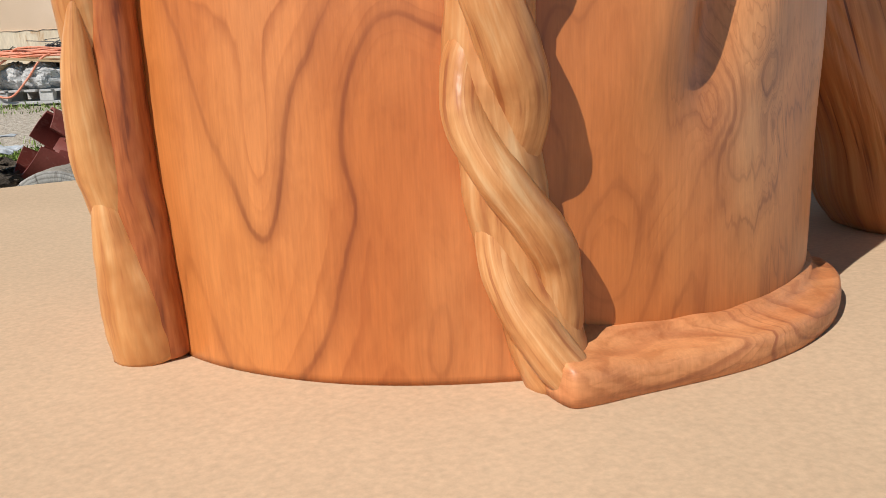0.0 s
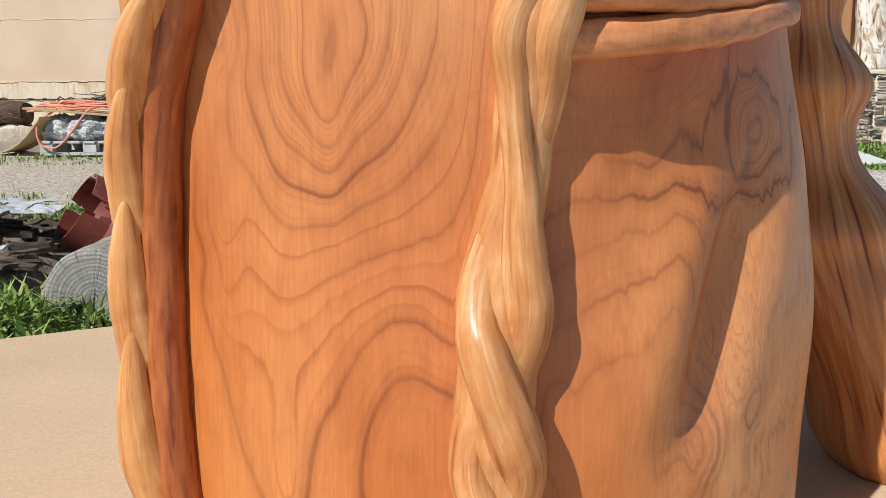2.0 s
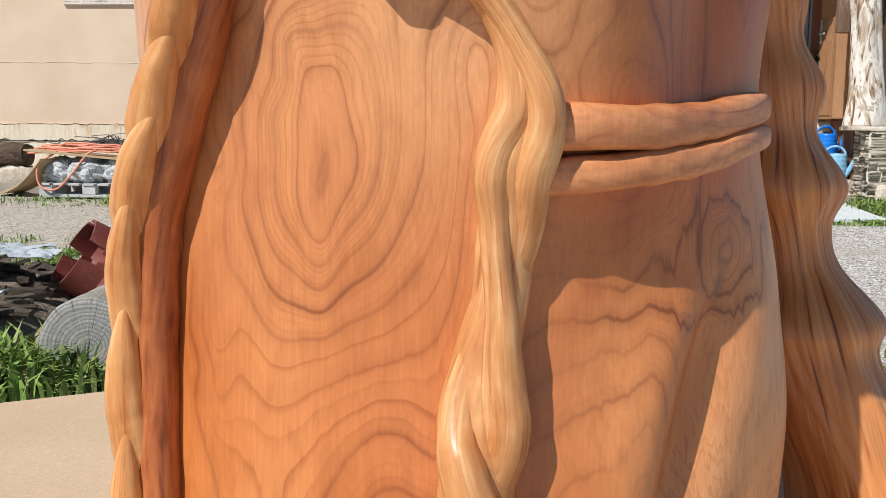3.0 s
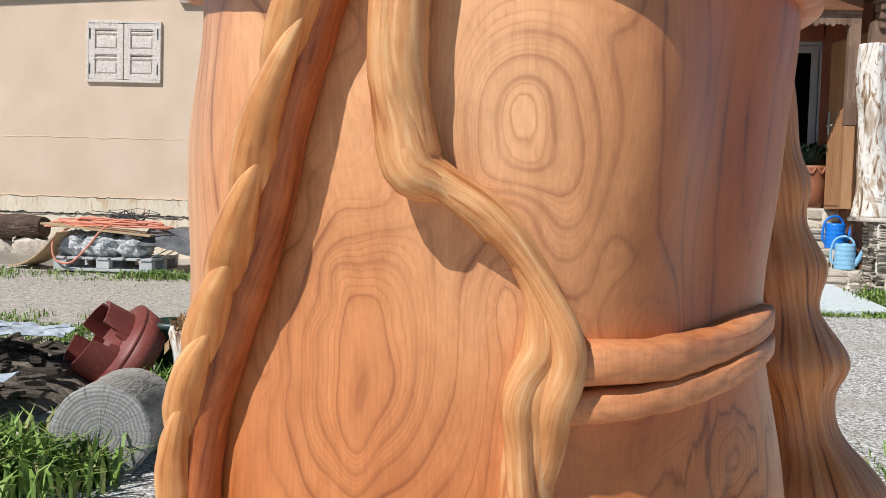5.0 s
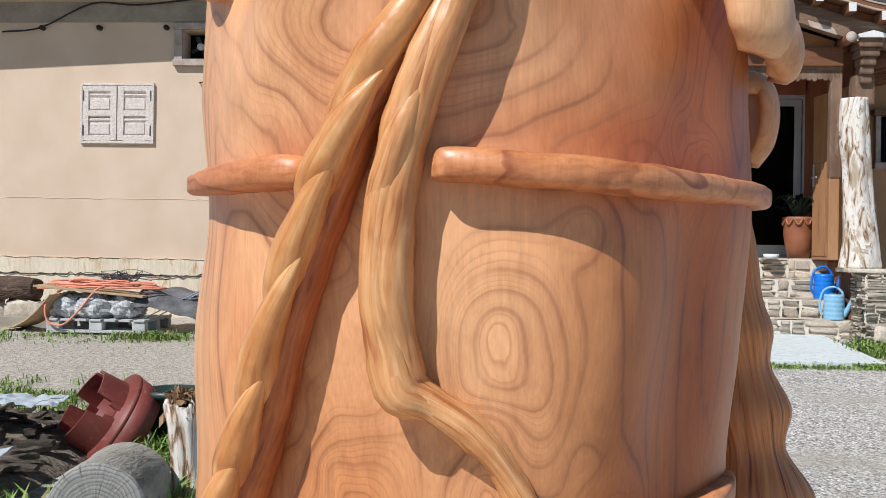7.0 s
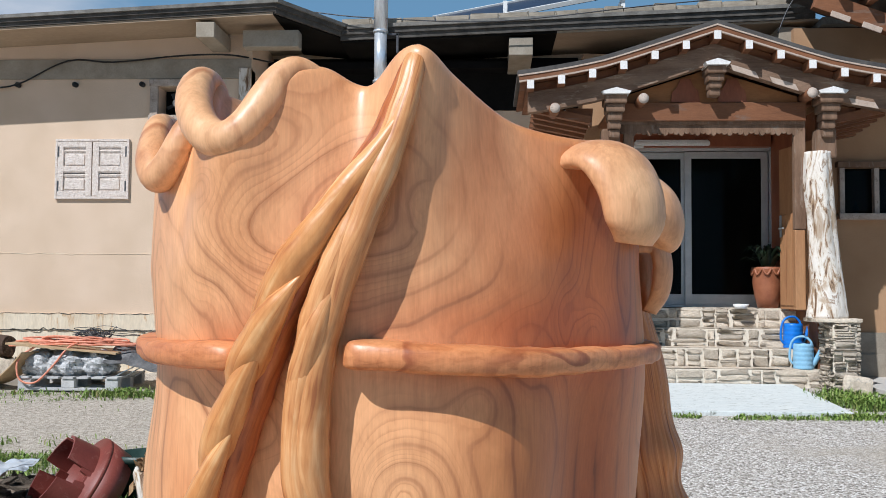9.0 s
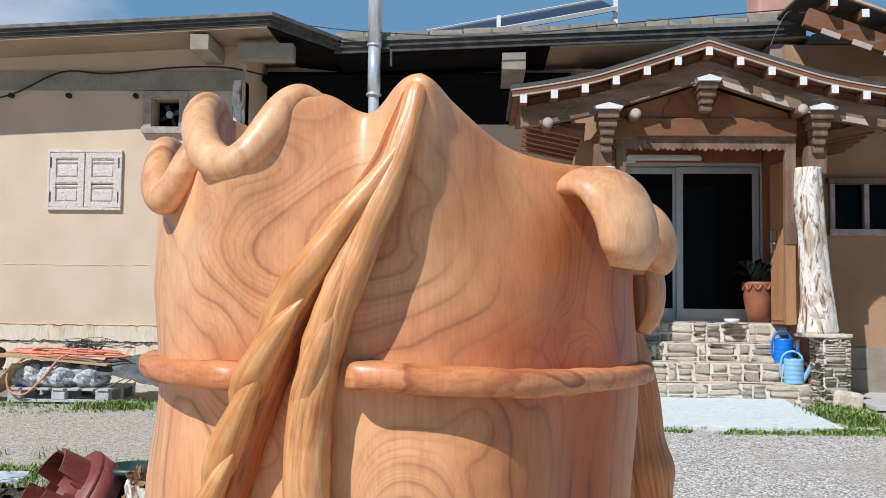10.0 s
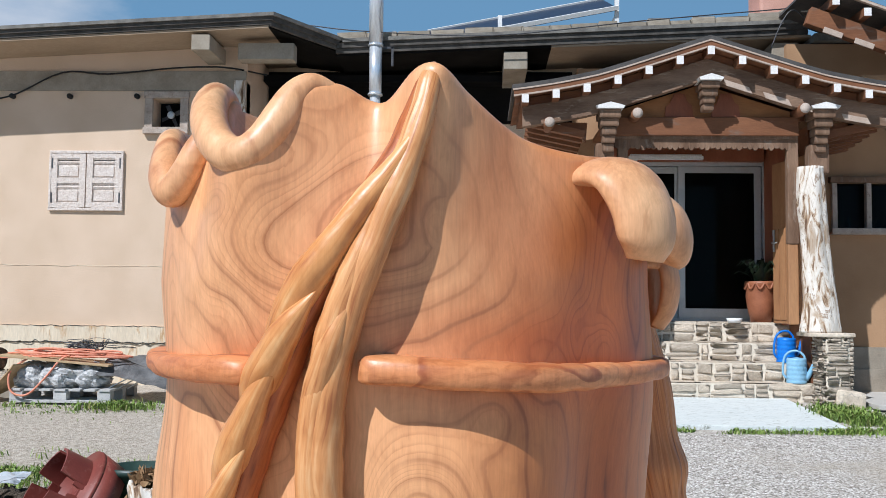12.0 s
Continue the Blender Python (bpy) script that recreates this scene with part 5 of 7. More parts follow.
for k in range(8):
    x = 4.28 + 0.37 * k
    z = 4.46 - 0.135 * k
    raf = part("rafter", boxed(h(x, 11.1, z), (0.09, 0.56, 0.1)), TIMBER, upper)
    part("rafter_end", boxed(h(x, 10.815, z), (0.085, 0.006, 0.095)), WHITE_PAINT, raf)
    part("fret", boxed(h(x + 0.02, 10.98, z - 0.34), (0.24, 0.02, 0.07), Matrix.Rotation(SLOPE, 4, "Y"), 0.006), COPPER_TRIM, upper)

# ---------------------------------------------------------------- the porch
porch = thing("porch", (2.70, 10.9, -0.33), "timber gabled porch with curved dark roof and carved brackets", "porch")


def p(x, y, z):
    return (x - 2.70, y - 10.9, z + 0.33)


def pbox(name, x0, x1, y0, y1, z0, z1, mat, parent=None, bevel=0.0, label="", m=None):
    return part(name, boxed(p((x0 + x1) / 2, (y0 + y1) / 2, (z0 + z1) / 2), (x1 - x0, y1 - y0, z1 - z0), m, bevel), mat, parent or porch, label)


def gable(x):
    """The height of the porch roof's curved line."""
    d = abs(x - 2.70)
    return 3.90 - 0.325 * d + 0.05 * max(0, d - 0.9) ** 2 * 1.1 + (0.0 if d < 1.3 else 0.055 * (d - 1.3))


def along_gable(name, x0, x1, y0, y1, top, thick, mat, parent=porch, n=28, label="", side=0):
    """A curved board that follows the roof's line."""
    xs = [x0 + (x1 - x0) * k / n for k in range(n + 1)]
    rings = [[Vector(p(x, y0, gable(x) + top)), Vector(p(x, y1, gable(x) + top)), Vector(p(x, y1, gable(x) + top - thick)), Vector(p(x, y0, gable(x) + top - thick))] for x in xs]
    return link_mesh(name, *loft(rings), mat, parent, smooth=False, label=label)


along_gable("roof", 0.42, 4.98, 10.41, 12.3, 0.03, 0.05, DARK_ROOF, label="dark curved sheet roof")
along_gable("trim", 0.43, 4.97, 10.40, 10.44, -0.021, 0.018, COPPER_TRIM)
along_gable("eave_board", 0.44, 4.96, 10.41, 10.46, -0.040, 0.05, TIMBER)
along_gable("trim", 0.44, 4.96, 10.405, 10.44, -0.091, 0.018, COPPER_TRIM)
along_gable("soffit", 0.46, 4.94, 10.46, 12.3, -0.06, 0.03, TIMBER)
along_gable("barge_beam", 0.55, 4.85, 10.60, 10.74, -0.20, 0.24, BARGE_TIMBER, label="heavy curved weathered beam")
along_gable("barge_beam", 0.62, 4.78, 10.64, 10.76, -0.10, 0.10, TIMBER)
for k in range(-6, 7):
    x = 2.70 + 0.355 * k
    z = gable(x) - 0.155
    raf = pbox("rafter", x - 0.042, x + 0.042, 10.395, 12.0, z - 0.05, z + 0.05, TIMBER)
    pbox("rafter_end", x - 0.040, x + 0.040, 10.388, 10.395, z - 0.048, z + 0.048, WHITE_PAINT, raf)
for k in range(4):
    x = 3.05 + 0.45 * k
    prism("fret", [(x - 0.16, gable(x - 0.16) - 0.385), (x + 0.13, gable(x + 0.13) - 0.385), (x + 0.17, gable(x + 0.17) - 0.45), (x - 0.13, gable(x - 0.13) - 0.45)], 10.585, 10.60, COPPER_TRIM, house)
# plastered gable, tie beam, scalloped frieze
gp = [(1.60, 2.95), (3.82, 2.95), (3.82, gable(3.82) - 0.44), (2.70, gable(2.70) - 0.44), (1.60, gable(1.60) - 0.44)]
prism("gable_wall", gp, 10.86, 10.92, rough_surface("brown_gable_boards", (0.27, 0.115, 0.042), (0.37, 0.165, 0.06), 4.0, 0.8, 0.3, 60.0, 0.005, None, (0.25, 1, 1)), house)
pbox("tie_beam", 1.60, 3.82, 10.80, 10.96, 2.83, 3.05, TIMBER, None, 0.01)
pbox("tie_beam", 1.60, 3.82, 10.84, 10.94, 2.795, 2.83, GREY_TIMBER)
sc = [(1.66, 2.795)]
for k in range(34):
    w = (3.80 - 1.66) / 34
    x = 1.66 + w * (k + 0.5)
    deep = 0.018 + 0.012 * (k % 3)
    sc += [(x - 0.5 * w * math.cos(math.pi * j / 6), 2.705 - deep * math.sin(math.pi * j / 6)) for j in range(7)]
sc += [(3.80, 2.795)]
prism("frieze", sc, 10.86, 10.90, GREY_TIMBER, house, "grey timber frieze with scalloped lower edge")
for x0, x1 in ((2.25, 2.60), (2.80, 3.15)):
    sx = (x0 + x1) / 2
    prism("carved_board", [(sx - 0.17, 3.06), (sx + 0.17, 3.06), (sx + 0.15, 3.20), (sx + 0.10, 3.24), (sx + 0.06, 3.34), (sx - 0.06, 3.34), (sx - 0.11, 3.22), (sx - 0.16, 3.18)], 10.835, 10.858, RED_TIMBER, house)


def bracket(x, y, z, s, end):
    """A carved cantilever bracket with a pale cap."""
    b = pbox("bracket", x - 0.13 * s, x + 0.13 * s, y - 0.22, y + 0.1, z - 0.10 * s, z, GREY_TIMBER, None, 0.02)
    bm = bmesh.new()
    vs = [bm.verts.new(p(x + dx * s, y - 0.26 + dy, z + dz)) for dx, dy, dz in ((-0.15, 0, 0.0), (0.15, 0, 0.0), (0.17, 0, 0.03), (0, 0, 0.075), (-0.17, 0, 0.03))]
    vb = [bm.verts.new((v.co.x, v.co.y + 0.3, v.co.z)) for v in vs]
    bm.faces.new(vs)
    bm.faces.new(vb[::-1])
    for k in range(5):
        bm.faces.new((vs[k], vs[(k + 1) % 5], vb[(k + 1) % 5], vb[k]))
    part("cap", bm, WHITE_PAINT, b)
    for k, (w, hh) in enumerate(((0.11, 0.10), (0.085, 0.09), (0.075, 0.08), (0.065, 0.08))[:end]):
        pbox("corbel", x - w * s, x + w * s, y - 0.18 + 0.035 * k, y + 0.08, z - 0.10 * s - 0.095 * (k + 1) * s, z - 0.10 * s - 0.095 * k * s, GREY_TIMBER, b, 0.022)


bracket(2.72, 10.72, 3.42, 0.85, 3)
bracket(1.57, 10.78, 3.10, 1.0, 4)
bracket(4.04, 10.78, 3.10, 1.0, 4)
for x, z in ((0.86, 2.93), (1.88, 3.04), (3.80, 3.10), (4.90, 2.96)):
    v, f = lathe([(0.0, 0.0), (0.064, 0.0), (0.064, 0.35), (0.0, 0.35)], 20)
    m = Matrix.Translation(p(x, 10.52, z)) @ Matrix.Rotation(radians(-90), 4, "X")
    b = link_mesh("purlin", [m @ Vector(q) for q in v], f, TIMBER, porch)
    v, f = lathe([(0.0, 0.0), (0.060, 0.0), (0.060, 0.006), (0.0, 0.006)], 20)
    m = Matrix.Translation(p(x, 10.512, z)) @ Matrix.Rotation(radians(-90), 4, "X")
    link_mesh("purlin_end", [m @ Vector(q) for q in v], f, VENT_WOOD, b)
for side, x0 in ((-1, 0.95), (1, 4.45)):
    for k in range(6):
        pbox("side_rafter", x0 - 0.35, x0 + 0.35, 10.75 + 0.22 * k, 10.85 + 0.22 * k, 2.86 - 0.02 * k, 2.95 - 0.02 * k, TIMBER, None, 0.0, "", Matrix.Rotation(radians(-12 * side), 4, "Y"))
    prism("wing_board", [(x0 + side * -0.38, 2.98), (x0 - side * 0.05, 2.98), (x0 - side * 0.12, 2.88), (x0 - side * 0.25, 2.86), (x0 - side * 0.36, 2.74)], 10.80, 10.84, TIMBER, house)


def gnarled_post(name, x, y, z0, z1, r, seed, label):
    """A peeled tree trunk: swollen, leaning and fluted, thinner towards the top."""
    rings = []
    for k in range(64):
        u = k / 63
        z = z0 + (z1 - z0) * u
        rr = r * (1.10 - 0.30 * u + 0.06 * math.sin(u * 8.0 + seed) + 0.10 * math.exp(-(u / 0.08) ** 2))
        ring = []
        for j in range(48):
            f = 2 * math.pi * j / 48
            c, sn = math.cos(f), math.sin(f)
            q = 1 + 0.16 * noise.noise((c * 1.6 + seed, sn * 1.6, z * 1.9)) + 0.07 * noise.noise((c * 5, sn * 5 + seed, z * 2.2)) - 0.10 * max(0.0, noise.noise((c * 2.6 + seed, sn * 2.6, z * 4.5)) - 0.25)
            ring.append(p(x + 0.045 * math.sin(u * 4 + seed) + rr * q * c, y + rr * q * sn, z))
        rings.append(ring)
    return link_mesh(name, *loft(rings), BARK_WHITE, porch, label=label)


gnarled_post("post", 4.00, 10.84, 0.51, 2.46, 0.180, 1.0, "gnarled bleached tree-trunk post")
gnarled_post("post", 1.52, 10.90, 0.47, 2.46, 0.180, 4.0, "gnarled bleached tree-trunk post")
pbox("post_head", 3.94, 4.16, 10.76, 11.0, 2.38, 2.74, GREY_TIMBER, None, 0.03)
pbox("post_head", 1.43, 1.65, 10.80, 11.0, 2.38, 2.74, GREY_TIMBER, None, 0.03)
# door frame, carved jamb, lamp
pbox("jamb", 3.70, 3.83, 10.86, 10.96, 1.55, 2.80, GREY_TIMBER, None, 0.012)
pbox("carved_jamb", 3.70, 3.82, 10.87, 10.95, 0.60, 1.549, DOOR_WOOD, None, 0.012)
pbox("jamb", 1.70, 1.82, 10.86, 10.96, 0.60, 2.80, GREY_TIMBER, None, 0.012)
pbox("inner_lintel", 1.80, 3.90, 12.42, 12.55, 2.78, 3.05, RED_TIMBER)
pbox("inner_jamb", 3.93, 4.08, 11.6, 12.55, 0.58, 3.0, RED_TIMBER)
pbox("porch_ceiling", 1.60, 3.95, 11.0, 12.55, 3.05, 3.10, TIMBER)
# added screen between post and house, only there to shade the wall beyond
pbox("shade_screen", 4.02, 4.10, 11.08, 12.09, -0.28, 3.0, TIMBER)
lamp = thing("tube_lamp", (2.55, 12.30, 2.80), "unlit white fluorescent batten under the porch lintel", "lamp")
part("housing", boxed((0, 0, 0), (1.0, 0.08, 0.05), None, 0.01), WHITE_PLASTIC, lamp)
part("ballast", boxed((-0.45, 0.0, -0.045), (0.14, 0.06, 0.035), None, 0.006), WHITE_PLASTIC, lamp)
link_mesh("tube", *tube([(-0.48, -0.02, 0.035), (0.48, -0.02, 0.035)], 0.014, 10, 4), WHITE_PLASTIC, lamp)

# sliding glass door
door = thing("sliding_door", (2.95, 12.60, 0.60), "closed aluminium sliding glass door, dark room behind", "door")
part("head", boxed((0, 0, 2.17), (2.0, 0.12, 0.07), None, 0.004), ALU, door)
part("threshold", boxed((0, 0, 0.02), (2.0, 0.14, 0.04), None, 0.004), ALU, door)
for x in (-0.98, 0.985):
    part("side_frame", boxed((x, 0, 1.09), (0.06, 0.12, 2.16), None, 0.004), ALU, door)
for cx, yy in ((-0.58, 0.03), (0.38, -0.03)):
    sash = part("sash", boxed((cx, yy, 0.11), (1.12 if cx > 0 else 0.9, 0.045, 0.14), None, 0.004), ALU, door)
    half = 0.56 if cx > 0 else 0.45
    part("rail", boxed((cx, yy, 2.08), (half * 2, 0.045, 0.09), None, 0.004), ALU, sash)
    for sx in (-1, 1):
        part("stile", boxed((cx + sx * (half - 0.045), yy, 1.1), (0.09, 0.046, 1.9), None, 0.004), ALU, sash)
    g = part("pane", boxed((cx, yy, 1.1), (half * 2 - 0.1, 0.006, 1.92)), PANE, sash)
    g.visible_shadow = False
hbox("room_floor", 1.6, 4.4, 12.7, 16.9, 0.50, 0.58, ROOM_SHADE)
hbox("room_ceiling", -3.1, 9.4, 12.95, 16.9, 4.0, 4.1, ROOM_SHADE)
# open wooden door leaf beside the porch post
leaf = thing("wooden_door", (3.99, 11.02, 0.60), "open plank door with carved upper panel, steel hinge", "door", turn=100)
part("leaf", boxed((0.42, 0, 1.02), (0.84, 0.045, 2.04), None, 0.005), DOOR_WOOD, leaf)
for k in range(5):
    part("plank", boxed((0.1 + 0.16 * k, 0.028, 0.62), (0.145, 0.014, 1.15), None, 0.006), DOOR_WOOD, leaf)
part("carved_panel", boxed((0.1, 0.034, 1.60), (0.16, 0.03, 0.62), None, 0.02), WHITE_WOOD, leaf, "bleached carved panel")
part("hinge", boxed((0.03, 0.036, 0.36), (0.12, 0.012, 0.16)), DARK_METAL, leaf)
hd = part("handle", boxed((0.76, 0.05, 1.05), (0.03, 0.02, 0.28), None, 0.006), ALU, leaf)
part("lever", boxed((0.70, 0.075, 1.02), (0.12, 0.018, 0.02), None, 0.004), ALU, hd)

# right-hand window with bottles
win = part("side_window", boxed(h(6.05, 12.06, 2.48), (2.85, 0.12, 0.08), None, 0.01), GREY_TIMBER, house, "timber-framed window, dark inside")
part("sill", boxed(h(6.05, 12.04, 1.80), (2.85, 0.16, 0.08), None, 0.01), VENT_WOOD, win)
for x in (4.69, 5.13, 5.86, 6.60, 7.40):
    part("mullion", boxed(h(x, 12.08, 2.14), (0.065, 0.09, 0.60), None, 0.006), VENT_WOOD, win)
for x in (4.91, 5.50, 6.23, 7.00):
    g = part("pane", boxed(h(x, 12.16, 2.14), (0.60, 0.006, 0.60)), PANE, win)
    g.visible_shadow = False
hbox("inner_sill", 4.7, 7.4, 12.36, 12.62, 1.76, 1.82, ROOM_SHADE)
for x, hgt in ((5.02, 0.22), (5.42, 0.18), (5.52, 0.14)):
    b = thing("bottle", (x, 12.46, 1.82), "small clear bottle standing on the inner window sill", "bottle", "bottles on the sill")
    link_mesh("glass_body", *lathe([(0.0, 0), (0.04, 0), (0.042, hgt * 0.6), (0.015, hgt * 0.8), (0.015, hgt), (0.0, hgt)], 14), rough_surface("bottle_plastic", (0.3, 0.36, 0.34), (0.4, 0.46, 0.42), 9, 0.2, 0), b)

# plant in a terracotta jar
jar = thing("plant_pot", (3.74, 12.10, 0.60), "terracotta jar with dark drooping houseplant, beside the door", "plant pot")
link_mesh("jar", *lathe([(0.0, 0), (0.125, 0.0), (0.165, 0.16), (0.192, 0.34), (0.185, 0.46), (0.20, 0.50), (0.20, 0.54), (0.175, 0.54), (0.165, 0.45), (0.0, 0.44)], 36), TERRACOTTA, jar)
for k in range(10):
    a = 2 * math.pi * k / 10
    v, f = tube([(0.192 * math.cos(a - 0.3), 0.192 * math.sin(a - 0.3), 0.52), (0.205 * math.cos(a), 0.205 * math.sin(a), 0.44), (0.192 * math.cos(a + 0.3), 0.192 * math.sin(a + 0.3), 0.52)], 0.016, 8, 5)
    link_mesh("garland", v, f, TERRACOTTA, jar)
rng = random.Random(7)
for k in range(46):
    a, lean, ln = rng.uniform(0, 6.28), rng.uniform(0.05, 0.24), rng.uniform(0.18, 0.36)
    d, s = Vector((math.cos(a), math.sin(a), 0)), Vector((-math.sin(a), math.cos(a), 0))
    b0 = Vector((0, 0, 0.48)) + d * 0.06
    pts = [b0, b0 + d * lean * 0.4 + Vector((0, 0, ln * 0.7)), b0 + d * lean + Vector((0, 0, ln)), b0 + d * (lean + 0.08) + Vector((0, 0, ln * 0.8))]
    v, f = [], []
    for i, (q, w) in enumerate(zip(pts, (0.008, 0.022, 0.022, 0.004))):
        v += [q - s * w, q + Vector((0, 0, -0.006)), q + s * w]
        if i:
            f += [(3 * i - 3, 3 * i - 2, 3 * i + 1, 3 * i), (3 * i - 2, 3 * i - 1, 3 * i + 2, 3 * i + 1)]
    link_mesh("leaf", v, f, PLANT, jar)
dish = thing("white_dish", (3.30, 11.75, 0.60), "small white dish on the stone landing", "dish")
link_mesh("bowl", *lathe([(0.0, 0), (0.08, 0), (0.10, 0.06), (0.09, 0.06), (0.07, 0.015), (0.0, 0.012)], 20), WHITE_PLASTIC, dish)


# ---------------------------------------------------------------- stone steps
steps = thing("stone_steps", (2.7, 11.2, -0.33), "rubble stone steps with mortar joints up to the porch", "steps", kind="structure")
STEP = [(11.02, -0.34, -0.11), (11.30, -0.11, 0.12), (11.58, 0.12, 0.35), (11.86, 0.35, 0.60)]
MORTAR = rough_surface("mortar", (0.66, 0.585, 0.47), (0.80, 0.72, 0.60), 5.0, 0.95, 0.5, 50.0, 0.008)
for y, z0, z1 in STEP:
    part("core", boxed((0.0, (y + 12.62) / 2 + 0.004 - 11.2, (z0 + z1) / 2 + 0.33), (2.80, 12.62 - y, z1 - z0 - 0.004)), MORTAR, steps)
for x0, x1, nm in ((4.03, 4.30, "pier"), (0.98, 1.42, "pier")):
    part(nm, boxed(((x0 + x1) / 2 - 2.7, 10.79 - 11.2, 0.40), (x1 - x0, 0.36, 0.80), None, 0.02), MORTAR, steps)
    part("block", boxed(((x0 + x1) / 2 - 2.58, 10.72 - 11.2, 0.08), ((x1 - x0) * 1.2, 0.4, 0.22), Matrix.Rotation(0.12, 4, "Y"), 0.05), STONE, steps)
stone_meshes = []
rng = random.Random(11)
for k in range(10):
    bm = boxed((0, 0, 0), (1, 1, 1), None, 0.09)
    for v in bm.verts:
        v.co += Vector((rng.uniform(-0.10, 0.10), rng.uniform(-0.06, 0.06), rng.uniform(-0.14, 0.14)))
    me = bpy.data.meshes.new("stone")
    bm.to_mesh(me)
    bm.free()
    me.shade_smooth()
    me.materials.append(STONE)
    stone_meshes.append(me)


def lay_stones(parent, x0, x1, y, z0, z1, courses, along="x", depth=0.12, proud=0.004):
    """Rubble: each slot holds one tall stone or two or three thin ones, nearly flush with the mortar."""
    hgt = (z1 - z0) / courses
    for c in range(courses):
        x = x0
        while x < x1 - 0.04:
            w = min(rng.choice((0.10, 0.15, 0.20, 0.27, 0.36)) * rng.uniform(0.85, 1.2), x1 - x)
            cuts = rng.choice(((0.45, 0.55), (0.62, 0.38), (0.3, 0.38, 0.32), (0.4, 0.3, 0.3), (0.25, 0.2, 0.55), (0.28, 0.24, 0.26, 0.22), (0.36, 0.64)) if hgt > 0.1 else ((1.0,), (0.45, 0.55)))
            z = z0 + c * hgt
            for share in cuts:
                hh = hgt * share
                ww = w * rng.uniform(0.70, 0.94)
                ob = new("stone", stone_meshes[rng.randrange(10)])
                ob.parent = parent
                push = rng.uniform(0.0, proud)
                ob.location = (x + w / 2 - 2.7, y - push + depth / 2 - 0.006 - 11.2, z + hh / 2 + 0.33) if along == "x" else (y - 2.7 + push, x + w / 2 - 11.2, z + hh / 2 + 0.33)
                ob.scale = (ww, depth, hh * rng.uniform(0.62, 0.88)) if along == "x" else (depth, ww, hh * rng.uniform(0.70, 0.92))
                ob.rotation_euler = (0, radians(rng.uniform(-3, 3)), radians(180 * rng.randrange(2)))
                z += hh
            x += w


for y, z0, z1 in STEP:
    lay_stones(steps, 1.40, 4.14, y, z0, z1, 1)
for x0, x1 in ((4.03, 4.30), (0.98, 1.42)):
    lay_stones(steps, x0, x1, 10.60, -0.32, 0.48, 7)
lay_stones(steps, 10.6, 10.98, 4.28, -0.32, 0.48, 7, "y")
lay_stones(steps, 10.6, 10.98, 4.05, -0.32, 0.48, 7, "y")
part("capstone", boxed((4.10 - 2.7, 10.82 - 11.2, 0.49 + 0.33), (0.52, 0.46, 0.045), None, 0.012), STONE, steps)
# flat stones on the treads
for y, z0, z1 in STEP:
    x = 1.42
    while x < 3.95:
        w = rng.uniform(0.25, 0.55)
        ob = new("stone", stone_meshes[rng.randrange(10)])
        ob.parent = steps
        ob.location = (x + w / 2 - 2.7, y + 0.15 - 11.2, z1 + 0.33)
        ob.scale = (w * 0.94, 0.25, 0.022)
        x += w
slab = tagged(part("concrete_apron", boxed((2.62, 10.08, -0.355), (2.15, 1.85, 0.06), Matrix.Rotation(radians(3.1), 4, "X"), 0.01), PALE_SLAB), "pale worn concrete apron at the foot of the steps", "pavement", kind="structure")
tagged(part("pavement", boxed((6.2, 11.2, -0.30), (3.4, 1.7, 0.06), None, 0.01), rough_surface("pale_concrete", (0.46, 0.44, 0.40), (0.56, 0.54, 0.50), 1.5, 0.9, 0.3, 40.0)), "pale concrete walk along the house wall", "pavement", kind="structure")
urn = thing("brown_crock", (5.35, 11.75, -0.27), "small square brown glazed crock by the wall", "crock")
part("crock", boxed((0, 0, 0.14), (0.2, 0.2, 0.28), None, 0.03), TERRACOTTA, urn)
part("lid", boxed((0, 0, 0.30), (0.12, 0.12, 0.04), None, 0.01), TERRACOTTA, urn)


def watering_can(place, turn, mat, rose, tilt=0.0):
    can = thing("watering_can", place, "bright blue plastic watering can on a stone step" if rose else "pale blue ribbed plastic watering can on a stone step", "watering can", "watering cans on the steps", turn=turn)
    prof = [(0.0, 0.0), (0.115, 0.0), (0.12, 0.01)]
    for k in range(5):
        z = 0.03 + 0.055 * k
        prof += [(0.118, z), (0.113, z + 0.012), (0.118, z + 0.024)]
    prof += [(0.11, 0.30), (0.10, 0.305), (0.10, 0.29), (0.0, 0.28)]
    link_mesh("body", *lathe(prof, 32), mat, can)
    link_mesh("handle", *tube([(-0.10, 0, 0.04), (-0.155, 0, 0.12), (-0.14, 0, 0.29), (-0.08, 0, 0.37), (0.02, 0, 0.385), (0.085, 0, 0.33), (0.09, 0, 0.295)], 0.014, 10, 6), mat, can)
    if rose:
        link_mesh("spout", *tube([(0.10, 0, 0.06), (0.17, 0, 0.16), (0.22, 0, 0.34), (0.245, 0, 0.42)], lambda u: 0.03 - 0.014 * u, 12, 6), mat, can)
        link_mesh("rose", *tube([(0.235, 0, 0.40), (0.26, 0, 0.45), (0.285, 0, 0.49)], lambda u: 0.016 + 0.05 * u, 16, 5), mat, can)
    else:
        link_mesh("spout", *tube([(0.10, 0, 0.05), (0.15, 0, 0.13), (0.20, 0, 0.24), (0.215, 0, 0.27)], lambda u: 0.034 - 0.012 * u, 12, 6), mat, can)
    return can


watering_can((3.84, 11.42, 0.125), 8, BLUE, True)
watering_can((3.87, 11.14, -0.105), -25, PALE_BLUE, False)

